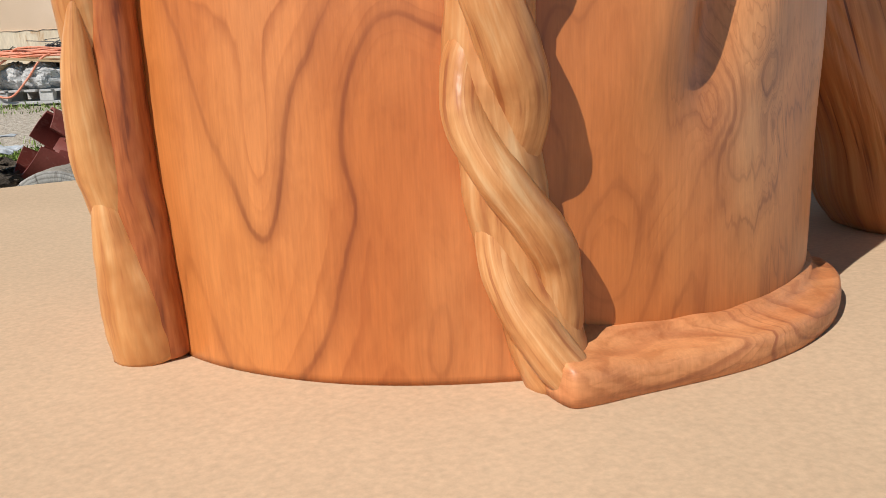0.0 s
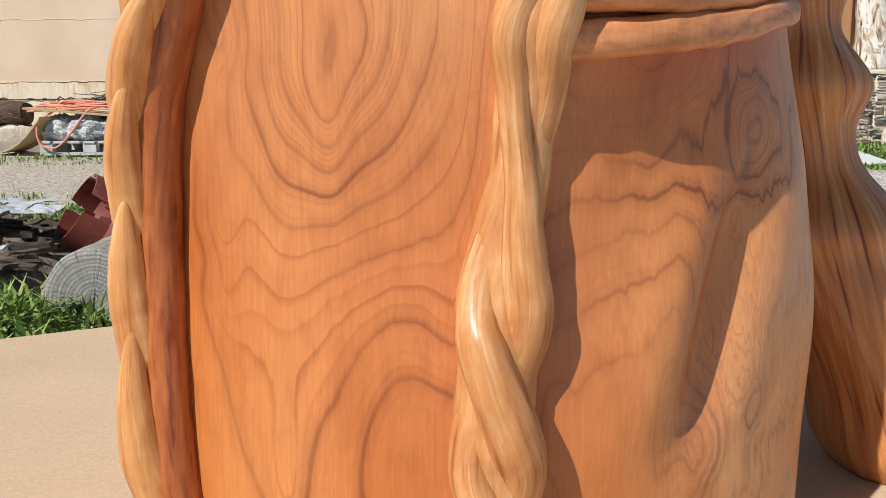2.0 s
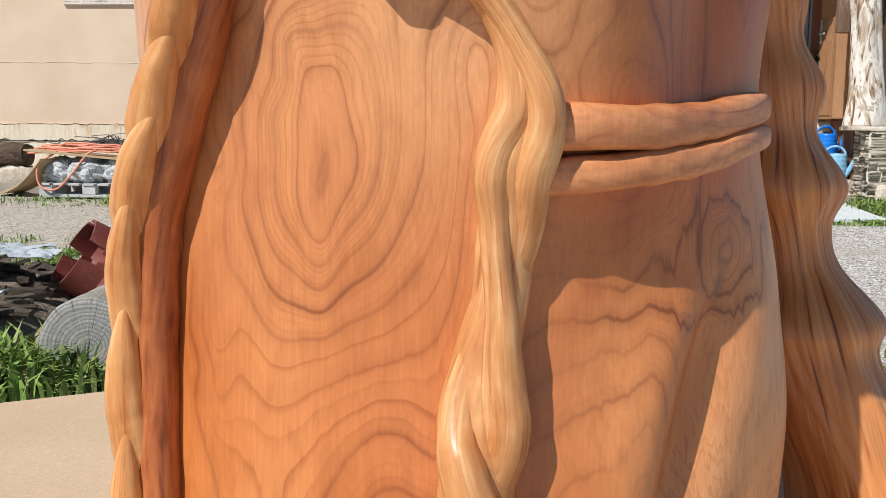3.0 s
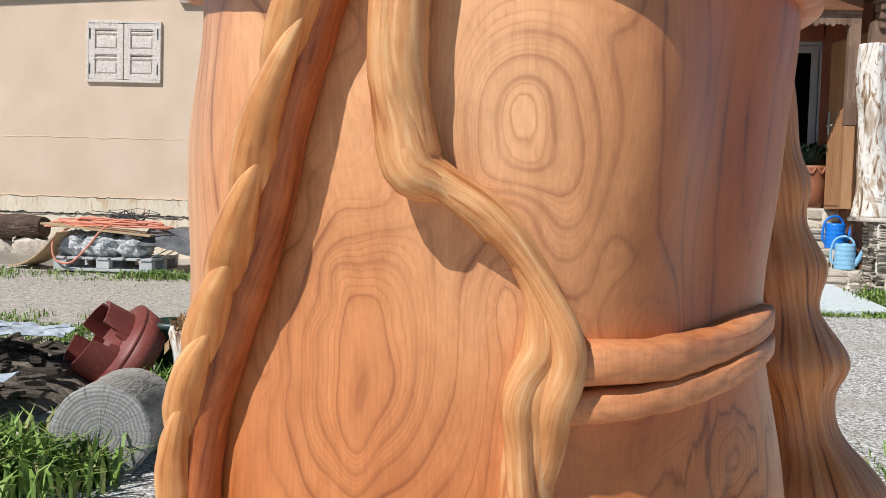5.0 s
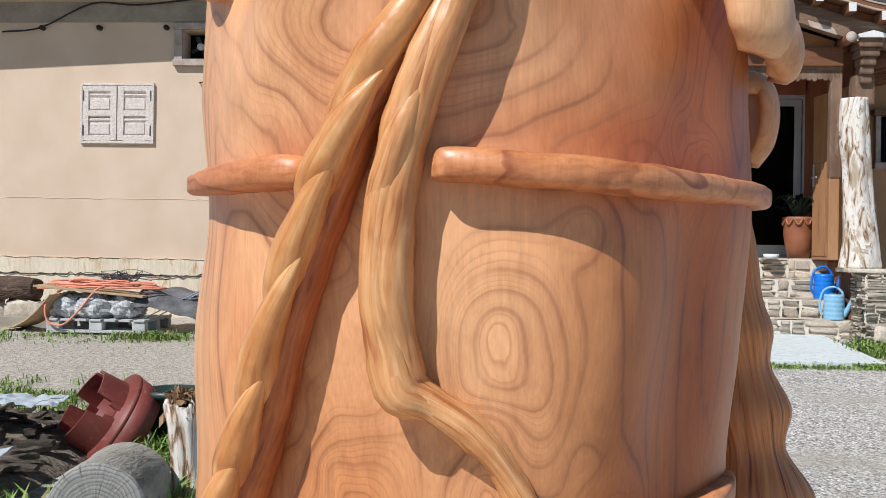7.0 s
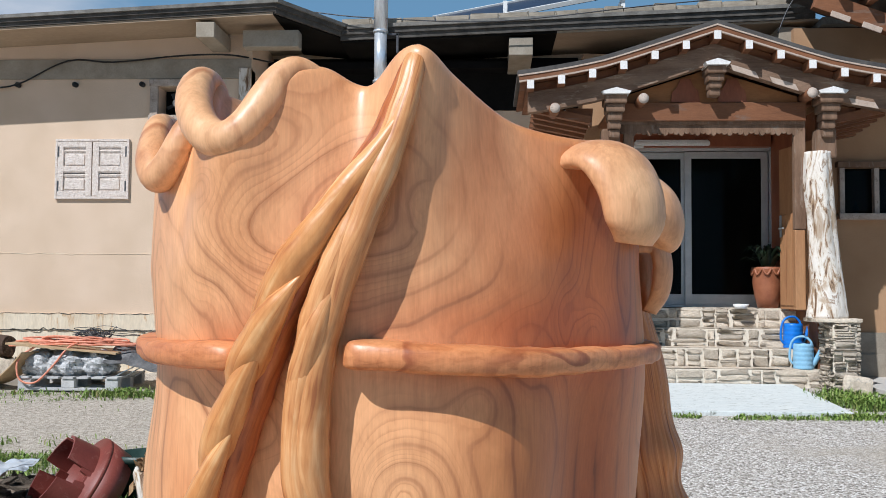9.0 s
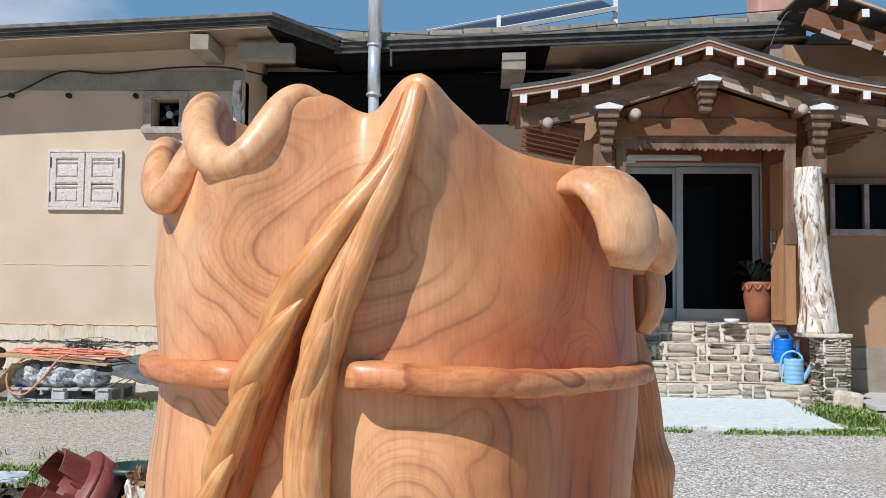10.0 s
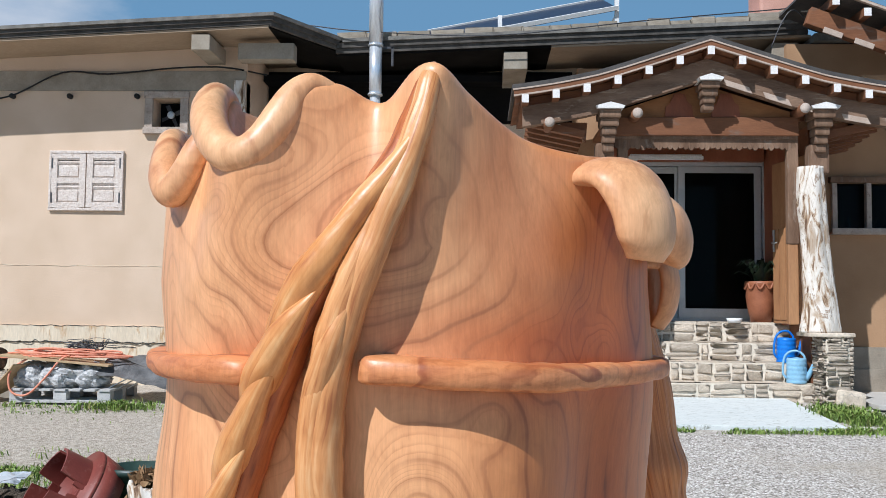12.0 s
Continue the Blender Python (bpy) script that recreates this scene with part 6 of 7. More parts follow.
# ---------------------------------------------------------------- the yard
RED_PLASTIC = rough_surface("maroon_plastic", (0.17, 0.038, 0.028), (0.23, 0.055, 0.04), 6.0, 0.5, 0.12, 90.0, 0.003, (0.26, 0.10, 0.075))


def sawn_end():
    """A weathered sawn end: grey rings and radial checks about the log's own axis."""
    mat, nt, bsdf = nodes_of("grey_log_end")
    tc = nt.nodes.new("ShaderNodeTexCoord")
    sep = nt.nodes.new("ShaderNodeSeparateXYZ")
    nt.links.new(tc.outputs["Object"], sep.inputs[0])
    x, z = sep.outputs[0], sep.outputs[2]
    r = math_node(nt, "POWER", math_node(nt, "ADD", math_node(nt, "MULTIPLY", x, x), math_node(nt, "MULTIPLY", z, z)), 0.5)
    ang = math_node(nt, "ARCTAN2", z, x)
    wob = noise_tex(nt, tc.outputs["Object"], 14.0, 3.0, 0.6)
    ring = math_node(nt, "FRACT", math_node(nt, "MULTIPLY_ADD", wob, 1.6, math_node(nt, "MULTIPLY", r, 62.0)))
    vec = nt.nodes.new("ShaderNodeCombineXYZ")
    nt.links.new(math_node(nt, "MULTIPLY", ang, 9.0), vec.inputs[0])
    nt.links.new(math_node(nt, "MULTIPLY", r, 4.0), vec.inputs[1])
    ray = noise_tex(nt, vec.outputs[0], 1.6, 4.0, 0.7)
    col = ramp(nt, ring, [(0.0, (0.28, 0.265, 0.245)), (0.6, (0.38, 0.365, 0.34)), (0.9, (0.19, 0.175, 0.16)), (1.0, (0.28, 0.265, 0.245))])
    col = mix_col(nt, 0.9, col, ramp(nt, ray, [(0.32, (0.22, 0.20, 0.18)), (0.42, (0.85, 0.84, 0.82)), (0.7, (1.15, 1.15, 1.15))]), "MULTIPLY")
    nt.links.new(col, bsdf.inputs["Base Color"])
    bsdf.inputs["Roughness"].default_value = 0.92
    bump(nt, bsdf, ray, 0.6, 0.01)
    return mat


LOG_END = sawn_end()
LOG_SIDE = rough_surface("grey_log_side", (0.27, 0.235, 0.19), (0.44, 0.40, 0.345), 9.0, 0.9, 0.8, 50.0, 0.02, (0.14, 0.115, 0.085), (1, 0.25, 1))
BARK = rough_surface("dark_bark", (0.13, 0.10, 0.072), (0.30, 0.24, 0.18), 12.0, 0.95, 0.9, 40.0, 0.03, (0.42, 0.36, 0.29), (0.3, 1, 1), 0, 0.3, 0.4)
BROWN_LOG = rough_surface("brown_log", (0.05, 0.028, 0.018), (0.13, 0.078, 0.05), 9.0, 0.8, 0.9, 40.0, 0.03, (0.22, 0.16, 0.12), (0.3, 1, 1))
SHEET = rough_surface("pale_plastic_sheet", (0.40, 0.45, 0.50), (0.56, 0.60, 0.64), 5.0, 0.4, 0.3, 30.0, 0.01)
GREY_SACK = rough_surface("dusty_plastic_sack", (0.36, 0.36, 0.36), (0.58, 0.58, 0.57), 9.0, 0.45, 0.6, 24.0, 0.03, (0.16, 0.15, 0.14))
HOSE = rough_surface("orange_hose", (0.66, 0.20, 0.11), (0.80, 0.36, 0.24), 20.0, 0.5, 0.05, 90.0)
PALLET = rough_surface("grey_pallet", (0.42, 0.41, 0.40), (0.58, 0.57, 0.55), 7.0, 0.8, 0.4, 60.0, 0.006)
PLY = rough_surface("old_plywood", (0.42, 0.29, 0.16), (0.54, 0.39, 0.23), 4.0, 0.8, 0.3, 60.0, 0.004)
DARK_SHEET = rough_surface("dark_roofing_sheet", (0.08, 0.08, 0.082), (0.20, 0.20, 0.20), 6.0, 0.5, 0.5, 30.0, 0.02)
GREEN_POT = rough_surface("dark_green_plastic", (0.02, 0.04, 0.035), (0.035, 0.065, 0.055), 9.0, 0.4, 0.1, 50.0)
DRY_LEAF = rough_surface("dry_leaves", (0.24, 0.13, 0.06), (0.38, 0.24, 0.12), 30.0, 0.8, 0.3, 60.0)


def grass_material(name, a, b):
    mat, nt, bsdf = nodes_of(name)
    geo = nt.nodes.new("ShaderNodeNewGeometry")
    nt.links.new(ramp(nt, geo.outputs["Random Per Island"], [(0.0, a), (0.8, b), (1.0, (0.26, 0.24, 0.09))]), bsdf.inputs["Base Color"])
    bsdf.inputs["Roughness"].default_value = 0.55
    return mat


GRASS = grass_material("grass_blades", (0.095, 0.165, 0.022), (0.26, 0.37, 0.075))
rng = random.Random(21)


def grass(name, label, patches, mat=GRASS):
    """patches: x, y, half sizes, count, height, width, lean. One object of many bent blades."""
    verts, faces = [], []
    for cx, cy, hx, hy, count, tall, wide, lean in patches:
        for _ in range(count):
            x, y = cx + rng.gauss(0, 0.5) * hx, cy + rng.gauss(0, 0.5) * hy
            if noise.noise((x * 2.3, y * 2.3, 4.0)) < -0.15:
                continue
            a, t = rng.uniform(0, 6.283), tall * rng.uniform(0.45, 1.15)
            d = Vector((math.cos(a), math.sin(a), 0))
            sd = Vector((-d.y, d.x, 0)) * wide * rng.uniform(0.6, 1.2)
            base = Vector((x, y, ground_z(y) - 0.005))
            k = lean * rng.uniform(0.3, 1.2)
            m1, tip = base + d * t * k * 0.35 + Vector((0, 0, t * 0.62)), base + d * t * k + Vector((0, 0, t * (1 - 0.3 * k)))
            n = len(verts)
            verts += [base - sd * 0.6, base + sd * 0.6, m1 + sd, m1 - sd, tip]
            faces += [(n, n + 1, n + 2, n + 3), (n + 3, n + 2, n + 4)]
    ob = link_mesh(name, verts, faces, mat, smooth=False)
    return tagged(ob, label, "grass", kind="stuff")


grass("weeds", "lush tall green weeds in front of the logs", [(-2.10, 3.35, 0.50, 0.38, 1500, 0.25, 0.011, 0.8), (-1.80, 3.40, 0.32, 0.20, 420, 0.17, 0.010, 0.9), (-2.8, 3.5, 0.5, 0.5, 620, 0.22, 0.011, 0.8)])
grass("grass", "thin yard grass in patches and along edges", [
    (-3.75, 6.8, 1.0, 0.60, 2600, 0.085, 0.006, 1.0), (-4.6, 6.6, 1.2, 0.7, 2200, 0.09, 0.006, 1.0), (-2.2, 6.4, 0.5, 0.4, 900, 0.09, 0.005, 1.0), (-1.9, 5.3, 0.3, 0.5, 700, 0.20, 0.007, 0.8), (-1.55, 4.4, 0.16, 0.5, 500, 0.22, 0.008, 0.8),
    (-6.4, 9.6, 0.9, 0.45, 1500, 0.11, 0.007, 0.9), (-5.2, 9.9, 0.9, 0.16, 260, 0.07, 0.007, 1.0), (-3.9, 9.85, 0.5, 0.22, 520, 0.11, 0.008, 1.0), (-4.4, 9.5, 1.2, 0.4, 300, 0.05, 0.006, 1.0),
    (2.6, 9.02, 1.2, 0.09, 900, 0.06, 0.007, 1.0), (3.72, 9.1, 0.35, 0.12, 420, 0.075, 0.008, 1.0), (4.02, 9.9, 0.32, 0.60, 1700, 0.13, 0.008, 0.9), (4.35, 9.3, 0.45, 0.22, 1100, 0.085, 0.007, 1.0), (2.75, 9.45, 0.10, 0.12, 160, 0.09, 0.007, 1.0), (3.2, 9.5, 0.30, 0.10, 120, 0.05, 0.006, 1.0), (2.3, 9.55, 0.4, 0.10, 90, 0.045, 0.006, 1.0), (1.9, 3.6, 0.3, 0.7, 700, 0.10, 0.006, 0.9)])


def orient(origin, axis):
    """A pose whose z runs along axis."""
    return Matrix.Translation(origin) @ Vector(axis).normalized().to_track_quat("Z", "Y").to_matrix().to_4x4()


def log(name, a, b, r, label, side, end, seed=0.0, rough=1.0):
    a, b = Vector(a), Vector(b)
    t = thing(name, a, label, "log")
    m = orient((0, 0, 0), b - a)
    ln = (b - a).length
    rings = []
    for k in range(14):
        u = k / 13
        ring = []
        for j in range(40):
            f = 2 * math.pi * j / 40
            q = 1 + rough * (0.05 * noise.noise((math.cos(f) * 1.3 + seed, math.sin(f) * 1.3, u * 2)) - 0.10 * (rough - 1) * max(0.0, 0.18 - u)) + 0.02 * noise.noise((math.cos(f) * 5, math.sin(f) * 5, u * 4 + seed))
            ring.append(m @ Vector((r * q * math.cos(f), r * q * math.sin(f), ln * u)))
        rings.append(ring)
    v, f = loft(rings, caps=False)
    link_mesh("bark", v, f, side, t)
    for u, sgn in ((0.0, -1), (1.0, 1)):
        vs, fs = [], []
        for i, s in enumerate((1.0, 0.97, 0.9, 0.82, 0.74, 0.66, 0.58, 0.5, 0.42, 0.34, 0.26, 0.18, 0.1, 0.03)):
            for j in range(40):
                base = rings[0 if u == 0 else -1][j]
                c = m @ Vector((0, 0, ln * u))
                lift = 0.0 if i == 0 else sgn * (0.012 + 0.0012 * (i % 2)) * (1 if i > 1 else 0.6)
                vs.append(c + (Vector(base) - c) * s + m.to_3x3() @ Vector((0, 0, lift)))
            if i:
                for j in range(40):
                    k2 = (j + 1) % 40
                    fs.append(((i - 1) * 40 + j, (i - 1) * 40 + k2, i * 40 + k2, i * 40 + j))
        fs.append(tuple(13 * 40 + j for j in range(40)))
        link_mesh("cut_end", vs, fs, end, t, smooth=False)
    return t


log("log", (-1.65, 3.57, -0.44), (-1.75, 4.12, -0.47), 0.205, "thick grey weathered log with cracked sawn end", LOG_SIDE, LOG_END, 2.0)
log("log", (-5.68, 10.75, 0.10), (-6.9, 10.95, 0.08), 0.155, "dark brown weathered log raised on rubble", BROWN_LOG, BROWN_LOG, 6.0, 3.5)
tagged(part("curb", boxed((-6.4, 10.55, -0.29), (2.6, 0.12, 0.14), None, 0.01), GREY_CONCRETE), "low grey concrete curb near the wall", "curb", kind="structure")
for k, (x, y, z, a) in enumerate(((-5.9, 10.80, -0.19, 10), (-5.62, 10.78, -0.19, -20), (-6.3, 10.88, -0.19, 30))):
    st = new("support_stone", stone_meshes[k])
    st.location, st.scale, st.rotation_euler = (x, y, z), (0.30, 0.26, 0.30), (0, 0, radians(a))
    tagged(st, "rough stone propping up the brown log", "stone", "stones under the log")

# maroon plastic collar lying tilted against the log
collar = thing("plastic_collar", (-2.36, 5.3, -0.40), "maroon plastic flanged collar with square notches, lying tilted", "plastic collar")
axis = Vector((-0.66, -0.46, 0.54)).normalized()
cm = axis.to_track_quat("Z", "Y").to_matrix().to_4x4()
link_mesh("flange", *[([cm @ Vector(q) for q in v], f) for v, f in [lathe([(0.23, -0.01), (0.315, -0.01), (0.318, 0.002), (0.315, 0.015), (0.25, 0.022), (0.235, 0.05), (0.225, 0.05), (0.225, 0.0)], 56)]][0], RED_PLASTIC, collar)
link_mesh("rim", *[([cm @ Vector(q) for q in v], f) for v, f in [lathe([(0.285, -0.16), (0.298, -0.16), (0.316, -0.01), (0.305, -0.01)], 56)]][0], RED_PLASTIC, collar)
wall_v, wall_f = [], []
N = 144
front = cm.inverted().to_3x3() @ Vector((0.35, -0.80, -0.05))
FACE = math.degrees(math.atan2(front.y, front.x))
for j in range(N):
    f = 2 * math.pi * j / N
    off = lambda c: abs((math.degrees(f) - c + 180) % 360 - 180)
    top = 0.20
    if off(FACE + 24) < 6:
        top = 0.06
    elif off(FACE + 24) < 13:
        top = 0.105
    elif off(FACE - 60) < 6 or off(FACE + 120) < 6 or off(FACE + 190) < 7:
        top = 0.10
    for rr, zz in ((0.245, 0.01), (0.232, top), (0.218, top), (0.228, 0.0)):
        wall_v.append(cm @ Vector((rr * math.cos(f), rr * math.sin(f), zz)))
for j in range(N):
    k = (j + 1) % N
    for i in range(4):
        i2 = (i + 1) % 4
        wall_f.append((4 * j + i, 4 * k + i, 4 * k + i2, 4 * j + i2))
link_mesh("notched_wall", wall_v, wall_f, RED_PLASTIC, collar, smooth=False)
link_mesh("floor", *[([cm @ Vector(q) for q in v], f) for v, f in [lathe([(0.0, -0.13), (0.285, -0.13), (0.285, -0.115), (0.0, -0.115)], 40)]][0], RED_PLASTIC, collar)
pot = thing("green_pot", (-2.02, 5.45, -0.60), "dark green plastic plant pot among weeds", "pot")
link_mesh("pot", *lathe([(0.0, 0.0), (0.13, 0.0), (0.17, 0.34), (0.185, 0.34), (0.185, 0.38), (0.165, 0.38), (0.15, 0.3), (0.0, 0.28)], 28), GREEN_POT, pot)


def crumpled(name, centre, size, seed, mat, parent, n=22, amount=0.5):
    """A crumpled sack."""
    rings = []
    for i in range(n + 1):
        t = math.pi * (0.02 + 0.96 * i / n)
        ring = []
        for j in range(2 * n):
            f = math.pi * j / n
            d = Vector((math.sin(t) * math.cos(f), math.sin(t) * math.sin(f), math.cos(t)))
            q = 1 + amount * (0.5 * noise.noise(d * 2.2 + Vector((seed, 0, 0))) + 0.35 * abs(noise.noise(d * 5 + Vector((0, seed, 0)))) + 0.2 * abs(noise.noise(d * 11 + Vector((0, 0, seed)))))
            ring.append((centre[0] + size[0] * q * d.x, centre[1] + size[1] * q * d.y, centre[2] + size[2] * max(q * d.z, -0.8)))
        rings.append(ring)
    return link_mesh(name, *loft(rings), mat, parent, smooth=False)


bag = thing("hollow_stump", (-1.49, 4.27, -0.60), "grey weathered hollow stump holding dry brown leaves", "stump")
rings = []
for z, r in ((0.0, 0.11), (0.1, 0.085), (0.25, 0.078), (0.40, 0.082), (0.50, 0.092), (0.51, 0.076), (0.44, 0.064), (0.38, 0.02)):
    ring = []
    for j in range(40):
        f = 2 * math.pi * j / 40
        q = 1 + 0.16 * noise.noise((math.cos(f) * 2, math.sin(f) * 2, z * 2.5)) + 0.06 * noise.noise((math.cos(f) * 7, math.sin(f) * 7, z * 2))
        ring.append((r * q * math.cos(f) - 0.10 * z, r * q * math.sin(f), z + (0.05 * noise.noise((math.cos(f) * 2, math.sin(f) * 2, 9)) if z > 0.4 else 0)))
    rings.append(ring)
link_mesh("trunk", *loft(rings), BARK_WHITE, bag)
lv, lf = [], []
for _ in range(260):
    c = Vector((rng.gauss(-0.05, 0.03), rng.gauss(0, 0.03), 0.46 + rng.uniform(-0.04, 0.10)))
    u, w = Vector((rng.gauss(0, 1), rng.gauss(0, 1), rng.gauss(0, 1))).normalized(), Vector((rng.gauss(0, 1), rng.gauss(0, 1), rng.gauss(0, 1))).normalized()
    n = len(lv)
    lv += [c - u * 0.04, c + w * 0.018, c + u * 0.04, c - w * 0.018]
    lf.append((n, n + 1, n + 2, n + 3))
tagged(link_mesh("dry_leaves", lv, lf, DRY_LEAF, bag, smooth=False), kind="stuff")

# heap of bark slabs, with plastic sheeting on it
heap = thing("bark_heap", (-2.95, 5.0, -0.60), "low heap of dark bark slabs and split wood", "wood heap")
slab_kinds = []
for k in range(7):
    bm = boxed((0, 0, 0), (1, 1, 1), None, 0.1)
    bmesh.ops.subdivide_edges(bm, edges=[e for e in bm.edges if abs((e.verts[0].co - e.verts[1].co).x) > 0.5], cuts=4)
    for v in bm.verts:
        v.co += Vector((rng.uniform(-0.05, 0.05), 0.25 * noise.noise((v.co.x * 3, k, 0)) + rng.uniform(-0.04, 0.04), 0.5 * noise.noise((v.co.x * 3, k, 7)) + rng.uniform(-0.08, 0.08)))
    me = bpy.data.meshes.new("bark_slab")
    bm.to_mesh(me)
    bm.free()
    me.materials.append(BARK)
    slab_kinds.append(me)
mv, mf = [], []
for i in range(25):
    for j in range(37):
        x, y = -1.0 + 1.6 * i / 24, -1.4 + 2.7 * j / 36
        fall = max(0.0, 1 - ((x + 0.2) / 0.8) ** 2) * max(0.0, 1 - ((y + 0.05) / 1.35) ** 2)
        mv.append((x, y, -0.03 + 0.22 * fall ** 0.7 + 0.05 * fall * noise.noise((x * 5, y * 5, 2)) + 0.025 * fall * noise.noise((x * 14, y * 14, 5))))
for i in range(24):
    for j in range(36):
        a = i * 37 + j
        mf.append((a, a + 37, a + 38, a + 1))
link_mesh("litter", mv, mf, BARK, heap, smooth=False, label="dark mound of bark litter and earth")
for k in range(300):
    ob = new("bark_slab", slab_kinds[k % 7])
    ob.parent = heap
    x, y = rng.uniform(-0.85, 0.42), rng.uniform(-1.25, 1.1)
    top = 0.34 * max(0.0, 1 - abs(y) / 1.6) * max(0.25, 1 - abs(x + 0.2) / 1.1)
    ob.location = (x, y, 0.02 + rng.uniform(0.35, 0.85) * top)
    ob.scale = (rng.uniform(0.06, 0.30), rng.uniform(0.012, 0.075), rng.uniform(0.012, 0.04))
    ob.rotation_euler = (rng.uniform(-0.5, 0.5), rng.uniform(-0.25, 0.25), rng.gauss(0.2, 0.9))


def sheet(name, label, centre, w, d, amp, seed, turn):
    t = thing(name, centre, label, "plastic sheet", turn=turn)
    n, m = 34, 22
    verts, faces = [], []
    for i in range(n + 1):
        for j in range(m + 1):
            x, y = w * (i / n - 0.5), d * (j / m - 0.5)
            q = Vector((x * 4, y * 4, seed))
            verts.append((x + 0.04 * noise.noise(q * 2), y + 0.06 * noise.noise(q + Vector((5, 0, 0))), amp * (noise.noise(q) + 0.6 * abs(noise.noise(q * 2.7))) + 0.03))
    for i in range(n):
        for j in range(m):
            a = i * (m + 1) + j
            faces.append((a, a + m + 1, a + m + 2, a + 1))
    ob = link_mesh("sheet", verts, faces, SHEET, t, smooth=False)
    mod = ob.modifiers.new("thickness", "SOLIDIFY")
    mod.thickness = 0.003
    return t


sheet("plastic_sheet", "crumpled bluish-white plastic sheeting over the bark heap", (-3.30, 5.85, -0.42), 0.70, 0.40, 0.08, 1.0, 12)
sheet("plastic_sheet", "crumpled bluish-white plastic sheeting over the bark heap", (-2.95, 5.05, -0.27), 0.75, 0.30, 0.06, 5.0, -8)
sheet("plastic_sheet", "crumpled bluish-white plastic sheeting over the bark heap", (-2.60, 4.15, -0.38), 0.40, 0.35, 0.05, 9.0, 5)

# pallet with sacks, board and coiled hose
pallet = thing("pallet", (-4.62, 10.45, -0.355), "grey pallet lying in the yard before the house", "pallet")
for y in (-0.36, 0.0, 0.36):
    part("bearer", boxed((0, y, 0.02), (1.15, 0.10, 0.03), None, 0.004), PALLET, pallet)
    for x in (-0.5, 0.0, 0.5):
        part("block", boxed((x, y, 0.085), (0.15, 0.10, 0.10), None, 0.006), PALLET, pallet)
for k in range(7):
    part("deck_board", boxed((-0.51 + 0.17 * k, 0, 0.148), (0.13, 0.85, 0.024), None, 0.004), PALLET, pallet)
for k, (x, y, w) in enumerate(((-0.42, -0.16, 0.20), (-0.1, -0.2, 0.22), (0.25, -0.15, 0.20), (0.0, 0.2, 0.35), (-0.35, 0.15, 0.22))):
    sk = thing("sack", (-4.62 + x, 10.45 + y, -0.195), "dusty crumpled plastic rubble sack on a pallet", "sack", "sacks on the pallet")
    crumpled("sack", (0, 0, 0.12), (w, 0.19, 0.15), 2.0 + 3 * k, GREY_SACK, sk)
ply = thing("plywood_board", (-4.75, 10.35, 0.115), "old plywood board lying over the sacks", "board", turn=4)
part("board", boxed((0, 0, 0), (1.25, 0.55, 0.022), Matrix.Rotation(radians(5), 4, "Y"), 0.003), PLY, ply)
curl = thing("bent_board", (-5.45, 10.25, -0.36), "bent brown board leaning by the pallet", "board", turn=-20)
bv, bf = [], []
for i in range(17):
    u = i / 16
    for y in (-0.16, 0.16):
        for z in (0.0, 0.018):
            bv.append((-0.35 + 0.75 * u, y, 0.02 + 0.40 * u * u + z))
    if i:
        a, b = 4 * (i - 1), 4 * i
        bf += [(a, b, b + 2, a + 2), (a + 1, a + 3, b + 3, b + 1), (a, a + 1, b + 1, b), (a + 2, b + 2, b + 3, a + 3)]
bf += [(0, 2, 3, 1), (64, 65, 67, 66)]
link_mesh("board", bv, bf, PLY, curl, smooth=False)
hose = thing("hose", (-4.66, 10.36, 0.10), "tangled coil of faded orange garden hose", "hose")
pts = []
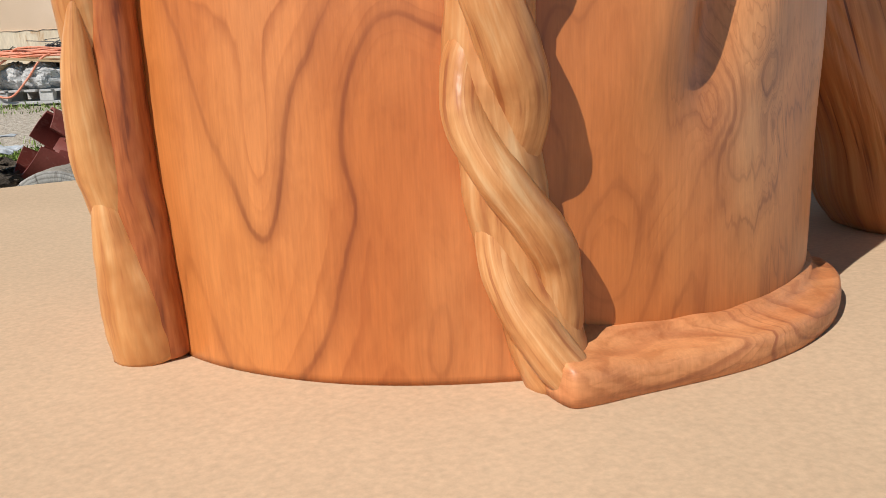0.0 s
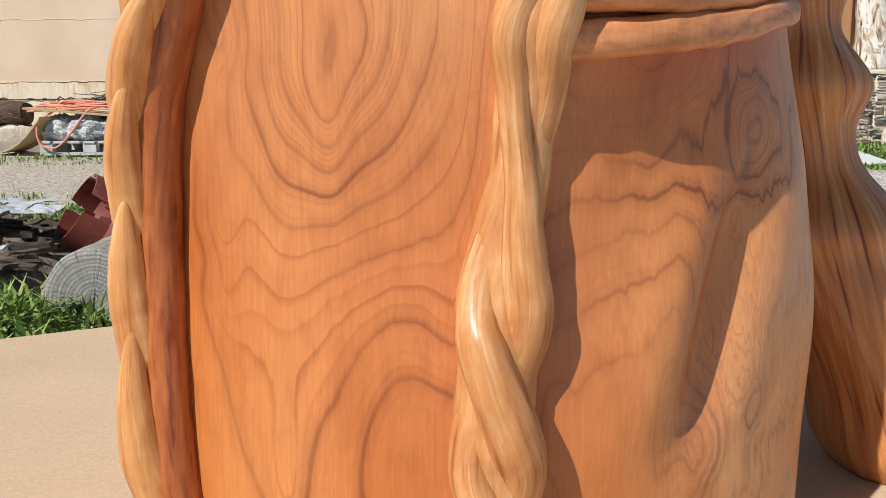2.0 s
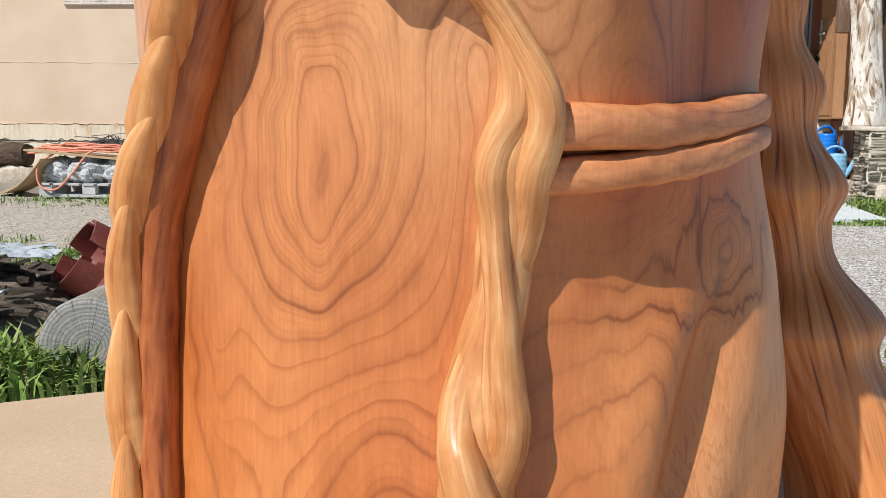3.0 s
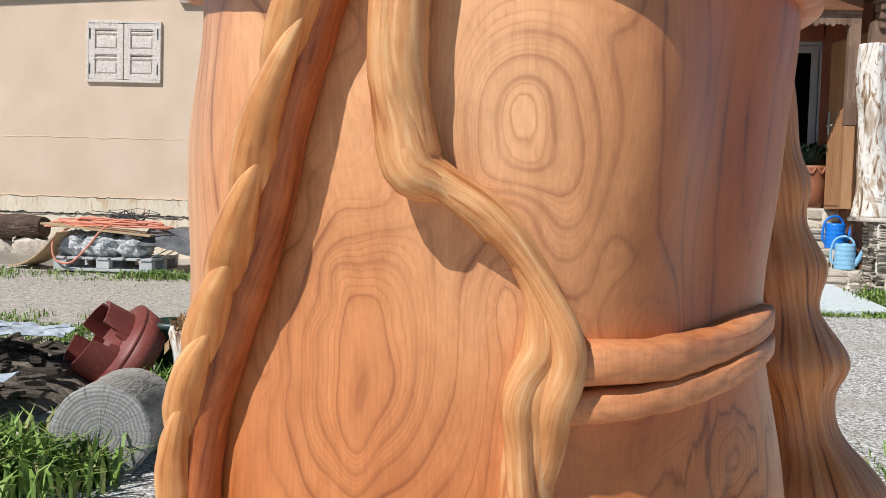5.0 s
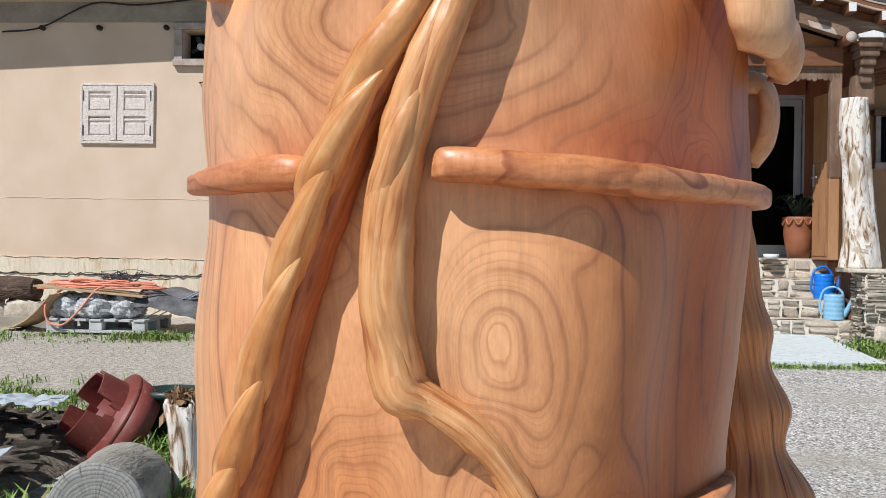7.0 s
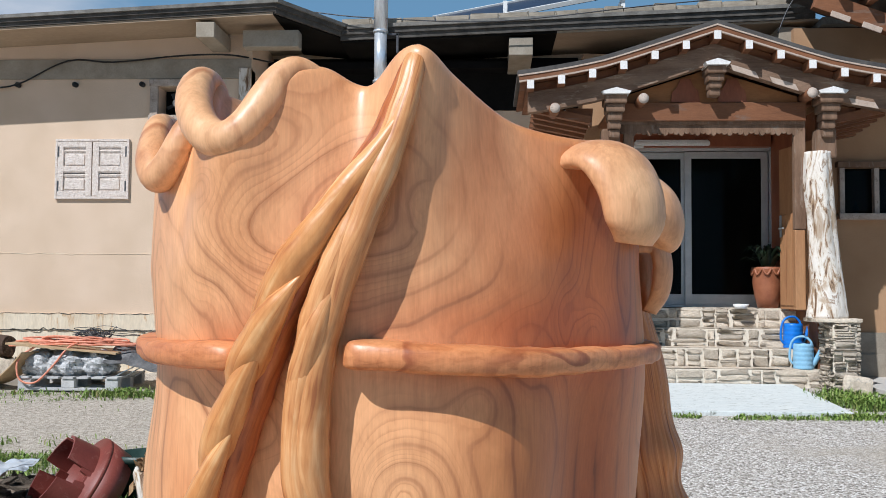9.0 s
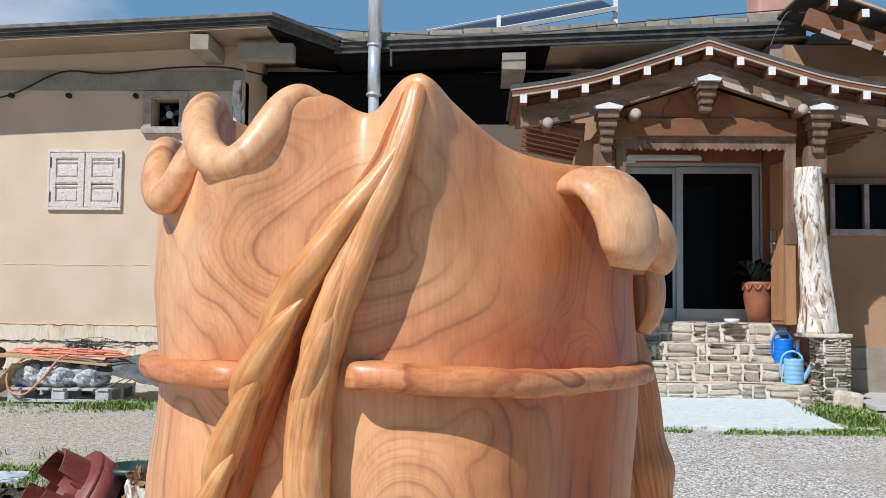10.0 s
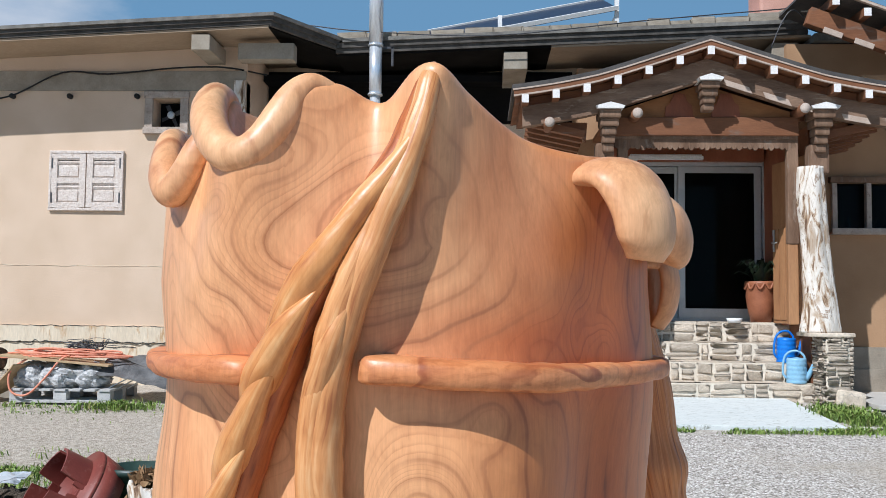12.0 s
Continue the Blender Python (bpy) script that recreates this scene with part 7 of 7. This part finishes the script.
for k in range(120):
    a = k * 0.47
    r = 0.27 + 0.26 * noise.noise((k * 0.09, 1.0, 0)) + 0.07 * math.sin(k * 1.3)
    pts.append((1.9 * r * math.cos(a) + 0.12 * noise.noise((k * 0.11, 5, 0)), 0.6 * r * math.sin(a), 0.03 + 0.09 * (k / 120) * rng.uniform(0.6, 1.1) - 0.05 * abs(1.6 * r * math.cos(a)) + 0.03))
link_mesh("coil", *tube(pts, 0.011, 7, 4), HOSE, hose)
link_mesh("loop", *tube([(-0.35, -0.22, 0.06), (-0.52, -0.34, -0.10), (-0.50, -0.36, -0.32), (-0.32, -0.36, -0.36), (-0.14, -0.32, -0.18), (0.0, -0.26, 0.02), (0.1, -0.2, 0.08)], 0.012, 7, 6), HOSE, hose)
tangle = thing("wire_tangle", (-4.55, 10.5, 0.22), "tangle of thin grey wire on the hose", "wire")
tp = [(rng.gauss(0, 0.16), rng.gauss(0, 0.1), abs(rng.gauss(0.02, 0.06))) for _ in range(60)]
link_mesh("wire", *tube(tp, 0.004, 4, 4), DARK_METAL, tangle)
tarp = thing("roofing_sheet", (-3.95, 10.55, -0.36), "dark grey crumpled roofing sheet leaning on the sacks", "roofing sheet", turn=0)
tv, tf = [], []
for i in range(21):
    for j in range(13):
        u, w = i / 20, j / 12
        tv.append((-0.30 + 1.05 * u + 0.02 * noise.noise((i, j, 3)), -0.45 + 0.75 * w, 0.05 + 0.46 * (1 - u * 0.15) * (0.35 + 0.65 * math.sin(math.pi * 0.5 * min(1, 0.25 + w))) * (1 - 0.9 * max(0, u - 0.25) * (1 - w)) + 0.05 * noise.noise((u * 5, w * 5, 1))))
for i in range(20):
    for j in range(12):
        a = i * 13 + j
        tf.append((a, a + 13, a + 14, a + 1))
ob = link_mesh("sheet", tv, tf, DARK_SHEET, tarp, smooth=False)
mod = ob.modifiers.new("thickness", "SOLIDIFY")
mod.thickness = 0.004
for k in range(3):
    part("metal_strip", boxed((0.12 + 0.05 * k, -0.2 + 0.12 * k, 0.34), (0.75, 0.05, 0.006), Matrix.Rotation(radians(-30 - 3 * k), 4, "Y") @ Matrix.Rotation(radians(25), 4, "Z")), STEEL, tarp)
